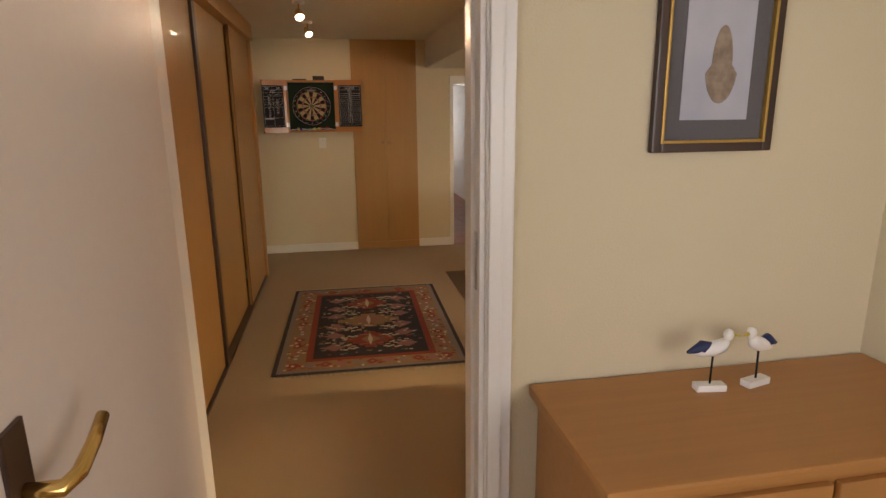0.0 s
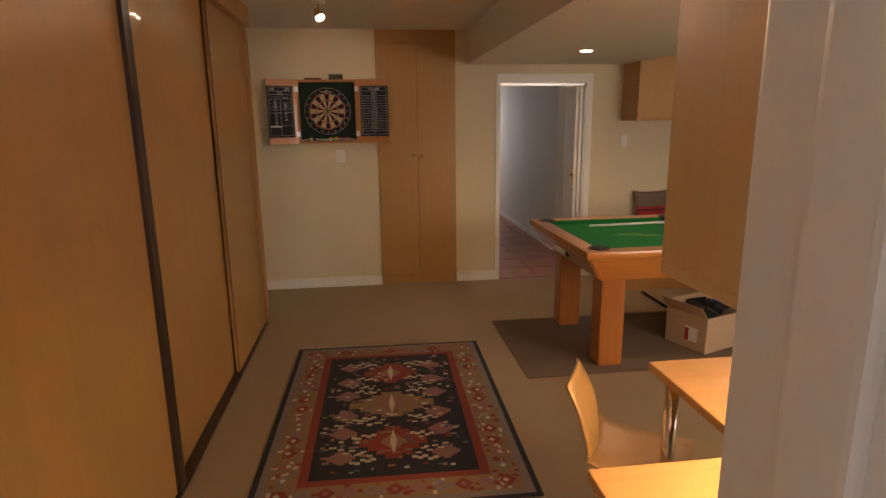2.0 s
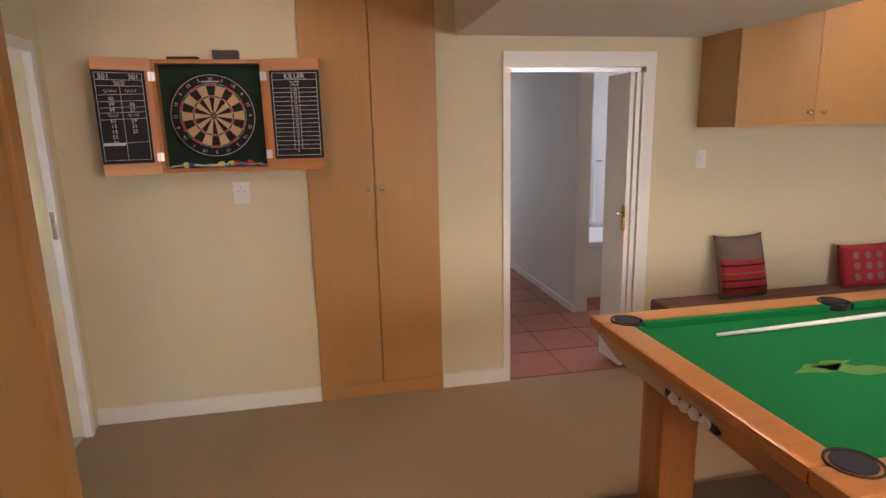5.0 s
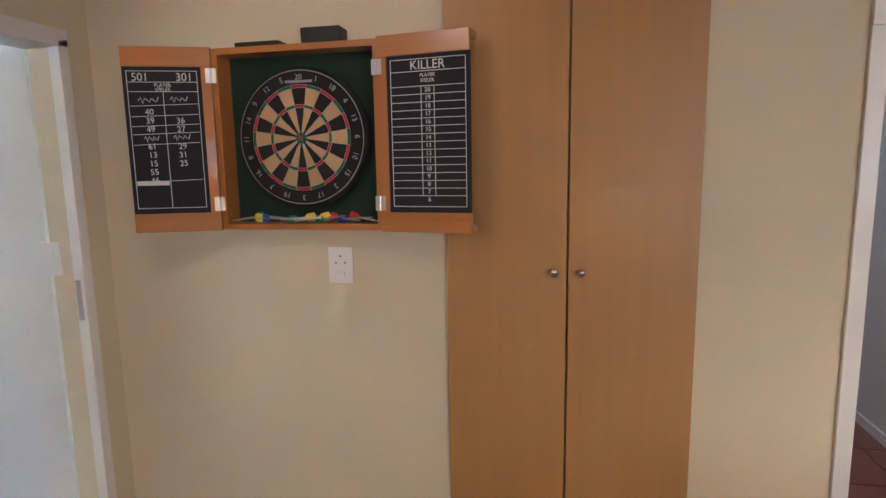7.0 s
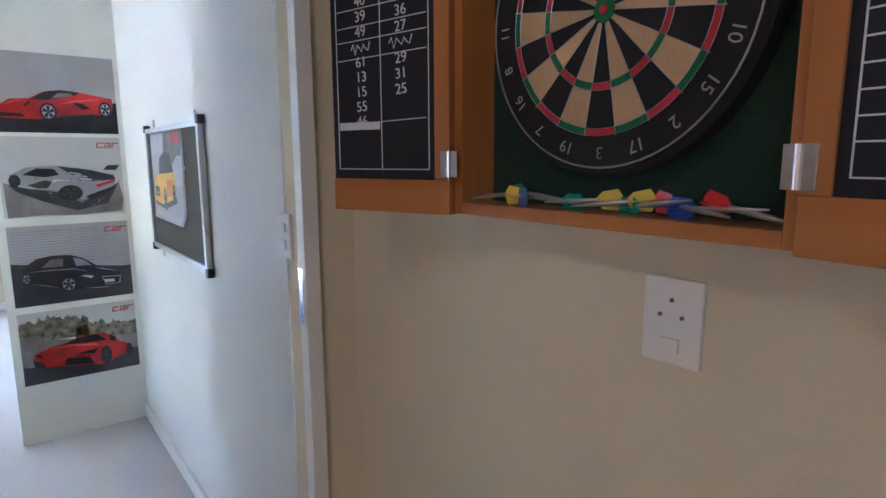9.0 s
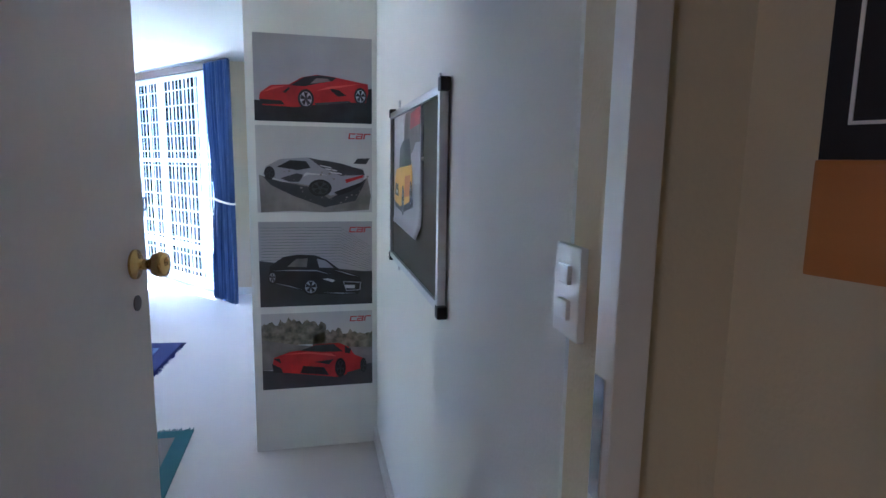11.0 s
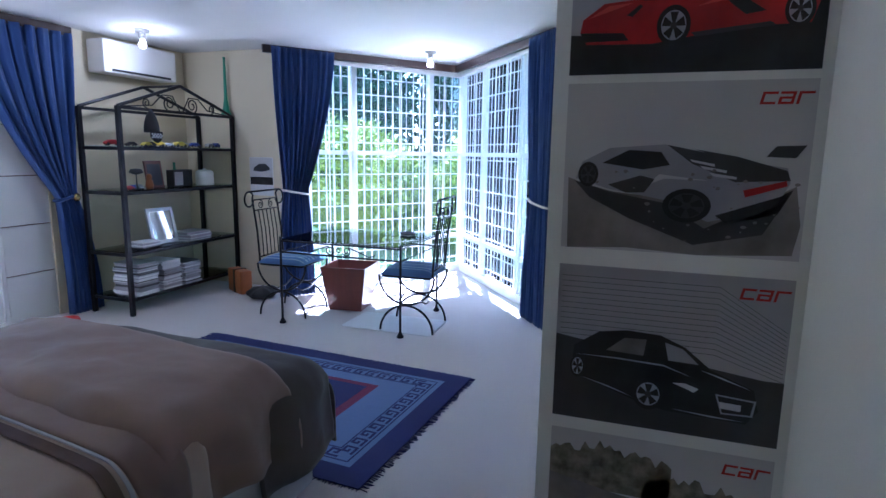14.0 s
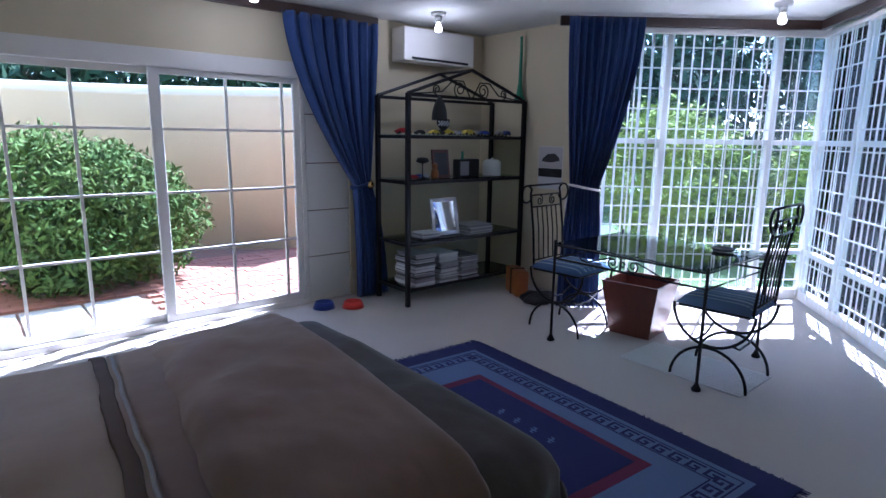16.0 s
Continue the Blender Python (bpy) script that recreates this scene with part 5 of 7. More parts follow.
def curtain(m, w_top, w_tie, shift_tie, w_bot, shift_bot, top=2.40, tie=1.05, folds=9, label="blue curtain held back by a white rope tie", rope=True):
    ob = new("curtain")
    ob.matrix_world = m
    tagged(ob, label, "curtain", "blue curtains")

    def f(u, v):
        z = top * (1 - v)
        if z > tie:
            k = (top - z) / (top - tie)
            e = k ** 1.6
            w, c = w_top + (w_tie - w_top) * e, shift_tie * e
        else:
            k = (tie - z) / tie
            e = math.sin(k * math.pi / 2) ** 0.8
            w, c = w_tie + (w_bot - w_tie) * e, shift_tie + (shift_bot - shift_tie) * e
        amp = 0.022 + 0.02 * (1 - w / max(w_top, 0.01))
        ph = u * folds * math.tau
        y = amp * math.sin(ph + 0.5 * math.sin(3 * v)) + 0.010 * math.sin(2.3 * ph + 2 * v)
        return (c + (u - 0.5) * w + 0.008 * math.cos(ph), y, z + 0.012)
    Shape().sheet(f, folds * 10, 40).done("cloth", 'curtain', ob, True, 0.004)
    s = Shape()
    n = 20
    ring = [(shift_tie + (w_tie / 2 + 0.015) * math.cos(k * math.tau / n), 0.055 * math.sin(k * math.tau / n), tie + 0.025 * math.cos(k * math.tau / n)) for k in range(n)]
    if rope:
        s.tube(ring, 0.011, 8, True)
        s.done("tie", 'rope', ob, True)
        s = Shape().lathe([(0.004, 0.03), (0.014, 0.02), (0.018, 0), (0.012, -0.02), (0.02, -0.05), (0.034, -0.15), (0.002, -0.15)], (shift_tie + w_tie / 2 - 0.01, -0.065, tie - 0.04), 14)
        s.done("tassel", 'rope', ob, True)
    else:
        s.tube(ring, 0.014, 8, True)
        s.done("tie", 'curtain', ob, True)
        Shape().lathe([(0.03, 0), (0.036, 0.008), (0.02, 0.02), (0.002, 0.024)], (shift_tie + w_tie / 2 - 0.02, -0.05, tie), 18, pose(0, 0, 0, 90)).done("boss", 'brass', ob, True)
    return ob


# at the left of the bay, at its right, and at the end of the sliding door
bl = math.degrees(math.atan2(AY - LY, AX - LX))
curtain(pose(LX + 0.02, LY + 0.30, 0, 0, 0, 180 + bl), 0.62, 0.24, 0.12, 0.36, 0.12)
br = math.degrees(math.atan2(RY - AY, RX - AX))
curtain(pose(RX + 0.16, RY - 0.04, 0, 0, 0, 180 + br), 0.50, 0.34, -0.06, 0.46, -0.02)
curtain(pose(-4.93, -5.14, 0, 0, 0, 180), 0.88, 0.16, 0.25, 0.32, 0.36, 2.38, 1.03, 8, "blue curtain swept aside beside the sliding door", False)


def aircon():
    ob = thing("air_conditioner", "white wall-mounted air conditioner below the ceiling", "air conditioner", (-6.02, -5.268, 2.26))
    s = Shape().box(-0.42, 0.42, 0.0, 0.20, -0.14, 0.15, 0.02)
    s.done("body", 'plastic', ob)
    B("outlet", 'black', -0.34, 0.34, 0.150, 0.204, -0.125, -0.105, ob)
    s = Shape()
    for i in range(7):
        s.box(-0.39, 0.39, 0.199, 0.203, -0.06 + i * 0.026, -0.05 + i * 0.026)
    s.done("grille", 'plastic', ob)


aircon()


def shelf_unit():
    ob = thing("shelf_unit", "black wrought-iron etagere with a gabled top and glass shelves", "shelves", (-6.02, -4.86, 0))
    hw, hd = 0.70, 0.22
    s = Shape()
    for x in (-hw, hw):
        for y in (-hd, hd):
            s.box(x - 0.018, x + 0.018, y - 0.018, y + 0.018, 0.0, 1.80, 0.003)
    for y in (-hd, hd):
        for sgn in (-1, 1):
            s.tube([(sgn * hw, y, 1.80), (0, y, 2.03)], 0.015, 6)
        s.box(-hw, hw, y - 0.012, y + 0.012, 1.775, 1.80)
    s.tube([(0, -hd, 2.03), (0, hd, 2.03)], 0.012, 6)
    s.done("frame", 'iron', ob)
    s = Shape()
    for z in (1.45, 1.07, 0.54, 0.14):
        for y in (-hd, hd):
            s.box(-hw, hw, y - 0.011, y + 0.011, z - 0.014, z + 0.014)
        for x in (-hw, hw):
            s.box(x - 0.011, x + 0.011, -hd, hd, z - 0.014, z + 0.014)
    s.done("shelf_rim", 'iron', ob)
    for z in (1.45, 1.07, 0.54, 0.14):
        g = B("shelf", 'table_glass', -hw + 0.012, hw - 0.012, -hd + 0.012, hd - 0.012, z + 0.0145, z + 0.0215, ob)
    s = Shape()
    for sgn in (-1, 1):
        for cx, cz, r in ((0.14, 1.86, 0.07), (0.40, 1.845, 0.042)):
            pts = arc(cx, cz, r, -90, 460, 36, 0.75)
            s.tube([(sgn * x, hd, z) for x, z in pts], 0.006, 6)
        s.tube([(sgn * x, hd, z) for x, z in ((0.02, 1.80), (0.10, 1.93), (0.22, 1.93), (0.34, 1.83), (0.52, 1.81), (0.64, 1.80))], 0.006, 6)
    s.done("scroll", 'iron', ob, True)


shelf_unit()


def stack(x, y, z, n, w, d, seed, label, category="magazines", group="stacks of magazines"):
    ob = thing("magazine_stack", label, category, (x, y, z), group)
    r = random.Random(seed)
    h = 0
    for i in range(n):
        t = r.uniform(0.006, 0.014)
        c = r.choice(('paper', 'paper', 'print_lilac', 'print_grey', 'print_silver', 'print_dark'))
        B("magazine", c, -w / 2, w / 2, -d / 2, d / 2, h, h + t - 0.0006, ob, 0, pose(r.uniform(-0.012, 0.012), r.uniform(-0.012, 0.012), 0, 0, 0, r.uniform(-4, 4)))
        h += t


SY = -4.80
stack(-5.50, SY + 0.03, 0.1615, 27, 0.22, 0.29, 1, "tall stack of magazines on the lowest shelf")
stack(-5.78, SY + 0.03, 0.1615, 25, 0.21, 0.29, 2, "tall stack of magazines on the lowest shelf")
stack(-6.03, SY + 0.03, 0.1615, 22, 0.21, 0.29, 3, "stack of magazines on the lowest shelf")
stack(-6.20, SY + 0.02, 0.5615, 9, 0.30, 0.24, 4, "pile of magazines and papers on a glass shelf")
stack(-5.60, SY + 0.04, 0.5615, 6, 0.20, 0.16, 5, "small pile of books on a glass shelf", "books")


def toy_car(x, y, z, colour, s_, turn):
    ob = thing("model_car", "small %s model car on the shelf" % colour[0], "model car", (x, y, z), "model cars on the shelf")
    ob.rotation_euler = (0, 0, radians(turn))
    ob.scale = (s_, s_, s_)
    sh = Shape().plate([(-0.055, 0.010), (-0.056, 0.024), (-0.04, 0.028), (-0.024, 0.042), (0.012, 0.043), (0.030, 0.029), (0.054, 0.024), (0.057, 0.010)], 0.046, pose(0, -0.023, 0))
    bmesh.ops.bevel(sh.bm, geom=list(sh.bm.edges), offset=0.003, segments=1, affect='EDGES')
    sh.done("body", colour[1], ob)
    sh = Shape()
    for wx in (-0.034, 0.036):
        for wy in (-0.024, 0.018):
            sh.lathe([(0.011, -0.003), (0.011, 0.003)], (wx, wy + 0.003, 0.011), 12, pose(0, 0, 0, 90))
    sh.done("wheel", 'black', ob)


r = random.Random(8)
cols = (("red", 'print_red'), ("silver", 'alu'), ("black", 'black'), ("blue", 'blue_plastic'), ("yellow", 'yellow_plastic'))
for i in range(11):
    toy_car(-5.40 - i * 0.122, SY + r.uniform(-0.05, 0.10), 1.4715, cols[(i * 2 + i // 3) % 5], r.uniform(0.85, 1.25), r.uniform(-25, 25) + (180 if i % 3 == 0 else 0))
for i in range(3):
    toy_car(-5.40 - i * 0.10, SY + 0.12 - 0.05 * i, 1.0915, cols[(i * 3) % 5], 1.0, 40 * i)


def simple_box(name, label, category, x, y, z, w, d, h, material, turn=0, face=None, lean=0):
    ob = new(name)
    ob.matrix_world = pose(x, y, z, lean, 0, turn)
    tagged(ob, label, category)
    B("body", material, -w / 2, w / 2, -d / 2, d / 2, 0, h, ob, min(w, d, h) * 0.08)
    if face:
        B("front", face, -w * 0.40, w * 0.40, d / 2, d / 2 + 0.002, h * 0.08, h * 0.88, ob)
    return ob


simple_box("photo_frame", "dark framed picture leaning on the shelf", "photo frame", -5.82, SY, 1.0925, 0.19, 0.02, 0.25, 'mahogany', 0, 'print_dark', 8)
simple_box("small_radio", "small black radio with a pale display", "radio", -6.06, SY, 1.0925, 0.13, 0.09, 0.16, 'black', 0, 'print_lilac')
simple_box("black_box", "black boxed speaker on the shelf", "speaker", -6.24, SY - 0.06, 1.0925, 0.12, 0.10, 0.16, 'black')
ob = thing("teapot_tin", "white cylindrical tin with a lid on the shelf", "tin", (-6.46, SY, 1.0925))
Shape().lathe([(0.085, 0), (0.09, 0.01), (0.088, 0.13), (0.06, 0.15), (0.012, 0.155), (0.012, 0.17), (0.002, 0.172)], (0, 0, 0), 28).done("body", 'plastic', ob, True)
ob = thing("bottle", "dark green bottle on the shelf", "bottle", (-6.16, SY - 0.1, 1.0925))
Shape().lathe([(0.03, 0), (0.032, 0.01), (0.032, 0.13), (0.012, 0.17), (0.012, 0.23), (0.002, 0.231)], (0, 0, 0), 20).done("body", 'green_glass', ob, True)
ob = thing("amber_ornament", "small amber bear-shaped ornament on the shelf", "ornament", (-5.69, SY + 0.06, 1.0925))
Shape().lathe([(0.03, 0), (0.036, 0.03), (0.03, 0.07), (0.018, 0.085), (0.026, 0.105), (0.018, 0.13), (0.002, 0.135)], (0, 0, 0), 16).done("body", 'leather', ob, True)
ob = thing("desk_lamp", "small black desk lamp on the shelf", "lamp", (-5.56, SY + 0.05, 1.0925))
s = Shape().lathe([(0.04, 0), (0.04, 0.012), (0.006, 0.015), (0.005, 0.13), (0.03, 0.135), (0.06, 0.15), (0.045, 0.18), (0.004, 0.185)], (0, 0, 0), 18)
s.done("body", 'black', ob, True)


def mirror_frame():
    ob = new("table_mirror")
    ob.matrix_world = pose(-5.86, SY + 0.03, 0.565, 11, 0, -2)
    tagged(ob, "mirror in a broad silver frame leaning on the shelf", "mirror")
    w, h = 0.155, 0.34
    s = Shape()
    for x0, x1, z0, z1 in ((-w, -w + 0.035, 0, h), (w - 0.035, w, 0, h), (-w + 0.035, w - 0.035, 0, 0.035), (-w + 0.035, w - 0.035, h - 0.035, h)):
        s.box(x0, x1, -0.01, 0.012, z0, z1, 0.005)
    s.done("frame", 'alu', ob)
    B("mirror", 'mirror', -w + 0.03, w - 0.03, -0.006, 0.004, 0.03, h - 0.03, ob)


mirror_frame()
ob = thing("cap", "black checkered cap hanging from the shelf unit", "cap", (-5.62, -4.60, 1.66))
s = Shape()
s.sheet(lambda u, v: (0.075 * math.cos(u * math.tau) * math.sin(v * math.pi * 0.5 + 0.05), 0.05 * math.sin(u * math.tau) * math.sin(v * math.pi * 0.5 + 0.05), 0.13 - 0.20 * v ** 1.3), 20, 8)
s.done("crown", 'black', ob, True, 0.003)
s = Shape()
s.sheet(lambda u, v: (-0.07 + 0.14 * u, 0.05 + 0.006 * math.sin(3 * u), -0.06 - 0.10 * v * math.sin(math.pi * (0.15 + 0.7 * u))), 10, 4)
s.done("peak", 'slate', ob, True, 0.003)
s = Shape()
for i in range(8):
    for j in range(3):
        if (i + j) % 2:
            s.box(-0.06 + i * 0.015, -0.045 + i * 0.015, 0.056, 0.060, -0.09 - j * 0.014, -0.076 - j * 0.014)
s.done("check", 'chalk', ob)
ob = thing("green_vase", "tall narrow green plastic horn standing on the shelf unit", "horn", (-6.69, -4.68, 1.815))
Shape().lathe([(0.055, 0), (0.035, 0.05), (0.018, 0.16), (0.012, 0.55), (0.016, 0.58), (0.002, 0.581)], (0, 0, 0), 18).done("body", 'green_glass', ob, True)

# satchel, bag and bowls on the floor
ob = thing("leather_case", "tan leather case standing on the floor", "case", (-6.42, -4.38, 0))
ob.rotation_euler = (0, 0, radians(62))
B("body", 'leather', -0.16, 0.16, -0.06, 0.06, 0.0, 0.24, ob, 0.02)
B("strap", 'dark_wood', -0.02, 0.02, -0.066, 0.066, 0.0, 0.245, ob, 0.004)
ob = thing("black_bag", "crumpled black bag on the floor", "bag", (-6.30, -4.02, 0))
s = Shape()
s.sheet(lambda u, v: (0.17 * math.cos(u * math.tau) * math.sin(v * math.pi) * (1 + 0.1 * math.sin(5 * u * math.tau)), 0.14 * math.sin(u * math.tau) * math.sin(v * math.pi), 0.055 - 0.055 * math.cos(v * math.pi) + 0.012 * math.sin(7 * u * math.tau) * math.sin(v * math.pi)), 28, 12)
s.done("body", 'black', ob, True)
for x, y, c in ((-4.95, -4.93, 'red_plastic'), (-4.74, -5.06, 'blue_plastic')):
    ob = thing("pet_bowl", "%s plastic pet bowl on the floor" % c.split('_')[0], "bowl", (x, y, 0), "pet bowls")
    Shape().lathe([(0.095, 0), (0.075, 0.055), (0.068, 0.055), (0.06, 0.012), (0.001, 0.012)], (0, 0, 0), 26).done("bowl", c, ob, True)


def iron_chair(m, group):
    """Back at local -x; the seat faces +x."""
    ob = new("iron_chair")
    ob.matrix_world = m
    tagged(ob, "black wrought-iron chair with a blue striped seat", "chair", group)
    s = Shape()
    w = 0.20
    for y in (-w, w):
        # crossed half-hoops below the seat
        a = [(x, y, z) for x, z in arc(0, 0.47, 0.235, 180, 360, 18)]
        b = [(x, y, z) for x, z in arc(0, 0.0, 0.225, 0, 180, 18)]
        s.tube(a, 0.009, 7)
        s.tube(b, 0.009, 7)
    for x in (-0.13, 0.13):
        s.tube([(x, y, z) for y, z in [(-w, 0.27), (-0.08, 0.22), (0.08, 0.22), (w, 0.27)]], 0.007, 6)
    s.tube([(-0.2, -w, 0.46), (0.2, -w, 0.46), (0.2, w, 0.46), (-0.2, w, 0.46)], 0.009, 6, True)
    s.done("leg", 'iron', ob, True)
    s = Shape()
    for y in (-0.19, 0.19):
        s.tube([(-0.215, y, 0.46), (-0.235, y, 0.75), (-0.275, y, 1.03)], 0.009, 7)
    for k in range(5):
        y = -0.12 + 0.06 * k
        s.tube([(-0.222, y, 0.52), (-0.236, y, 0.75), (-0.262, y, 0.93)], 0.005, 6)
    for z, x in ((0.52, -0.222), (0.93, -0.262), (1.02, -0.273)):
        s.tube([(x, -0.19, z), (x, 0.19, z)], 0.006, 6)
    for sgn in (-1, 1):
        pts = arc(0.08, 0.975, 0.04, 90, 620, 30, 0.8)
        s.tube([(-0.268, sgn * y, z) for y, z in pts], 0.005, 6)
        s.tube([(-0.275, sgn * y, z) for y, z in [(0.19, 1.03)] + arc(0.235, 1.03, 0.065, 150, -160, 16)], 0.008, 7)
    s.tube([(-0.278, -0.24, 1.095), (-0.278, 0.24, 1.095)], 0.008, 7)
    s.done("backrest", 'iron', ob, True)

    def top(u, v):
        e = (1 - (2 * u - 1) ** 6) * (1 - (2 * v - 1) ** 6)
        return ((u - 0.5) * 0.44, (v - 0.5) * 0.44, 0.475 + 0.055 * e ** 0.5)
    s = Shape()
    s.sheet(top, 14, 14)
    s.sheet(lambda u, v: ((u - 0.5) * 0.44, (v - 0.5) * 0.44, 0.472), 2, 2)
    s.done("seat", 'blue_cloth', ob, True)
    s = Shape()
    for k in range(7):
        v0 = 0.06 + k * 0.135
        s.sheet(lambda u, v: (lambda p: (p[0], p[1], p[2] + 0.0015))(top(0.01 + 0.98 * u, v0 + (0.05 if k % 2 else 0.025) * v)), 12, 1)
    s.done("stripe", 'pale_cloth', ob, True)
    return ob


c1 = iron_chair(pose(-6.01, -3.455, 0, 0, 0, 93), "wrought-iron chairs")
copy_thing(c1, pose(-5.99, -2.265, 0, 0, 0, -86))


def glass_table():
    ob = thing("glass_table", "wrought-iron desk with a glass top and scrolled apron", "table", (-6.07, -2.785, 0))
    hx, hy, H = 0.425, 0.545, 0.715
    s = Shape()
    for x in (-hx, hx):
        for y in (-hy, hy):
            s = Shape().tube([(x, y, 0.03), (x, y, H + 0.03)], 0.010, 8)
            s.lathe([(0.026, 0), (0.03, 0.01), (0.018, 0.03), (0.012, 0.045)], (x, y, 0), 10)
            s.done("leg", 'iron', ob, True)
    s = Shape()
    for z in (H - 0.005, H - 0.10):
        s = Shape().tube([(-hx, -hy, z), (hx, -hy, z), (hx, hy, z), (-hx, hy, z)], 0.008, 6, True)
        s.done("rail", 'iron', ob)
    for x in (-hx, hx):
        s = Shape()
        for sgn in (-1, 1):
            s.tube([(x, sgn * y, z) for y, z in arc(0.075, H - 0.052, 0.042, 200, 720, 26, 0.8)], 0.005, 6)
            s.tube([(x, sgn * y, z) for y, z in ((0.09, H - 0.02), (0.18, H - 0.05), (0.27, H - 0.085), (0.32, H - 0.075), (0.33, H - 0.06))], 0.005, 6)
        s.tube([(x, y, z) for y, z in arc(0, H - 0.052, 0.016, 0, 330, 12)], 0.005, 6)
        s.done("scroll", 'iron', ob, True)
    B("top", 'table_glass', -hx - 0.0, hx + 0.0, -hy - 0.0, hy + 0.0, H + 0.0035, H + 0.0125, ob, 0.002)


glass_table()
ob = thing("ashtray", "small dark glass dish on the table", "dish", (-6.30, -2.45, 0.728))
Shape().lathe([(0.06, 0), (0.075, 0.022), (0.068, 0.022), (0.05, 0.006), (0.001, 0.006)], (0, 0, 0), 22).done("dish", 'black', ob, True)


def waste_bin():
    ob = thing("waste_bin", "square tapered mahogany waste bin under the table", "bin", (-6.34, -3.05, 0))
    ob.rotation_euler = (0, 0, radians(8))
    a, b, h, t = 0.155, 0.215, 0.41, 0.014
    s = Shape()
    rings = []
    for hw, z in ((a, 0.0), (b, h), (b - t, h), (a - t, 0.02)):
        rings.append([s.bm.verts.new((x * hw, y * hw, z)) for x, y in ((-1, -1), (1, -1), (1, 1), (-1, 1))])
    for A, C in zip(rings, rings[1:]):
        for i in range(4):
            s.bm.faces.new((A[i], A[(i + 1) % 4], C[(i + 1) % 4], C[i]))
    s.bm.faces.new(rings[0][::-1])
    s.bm.faces.new(rings[-1])
    s.done("body", 'mahogany', ob)


waste_bin()


def wall_calendar():
    ob = thing("wall_calendar", "car calendar hanging on the cream wall", "calendar", (-6.749, -4.31, 1.18))
    B("sheet", 'paper', 0.0, 0.003, -0.145, 0.145, -0.20, 0.20, ob)
    B("print", 'print_paper', 0.0032, 0.0045, -0.14, 0.14, 0.0, 0.195, ob)
    B("print", 'print_black', 0.0032, 0.0045, -0.14, 0.14, -0.085, -0.005, ob)
    s = Shape()
    s.plate([(-0.10, 0.06), (-0.09, 0.09), (-0.03, 0.13), (0.05, 0.135), (0.10, 0.10), (0.11, 0.07), (0.0, 0.05)], 0.0012, pose(0.006, 0, 0, 0, 0, 90))
    s.done("car_shape", 'print_dark', ob)


wall_calendar()


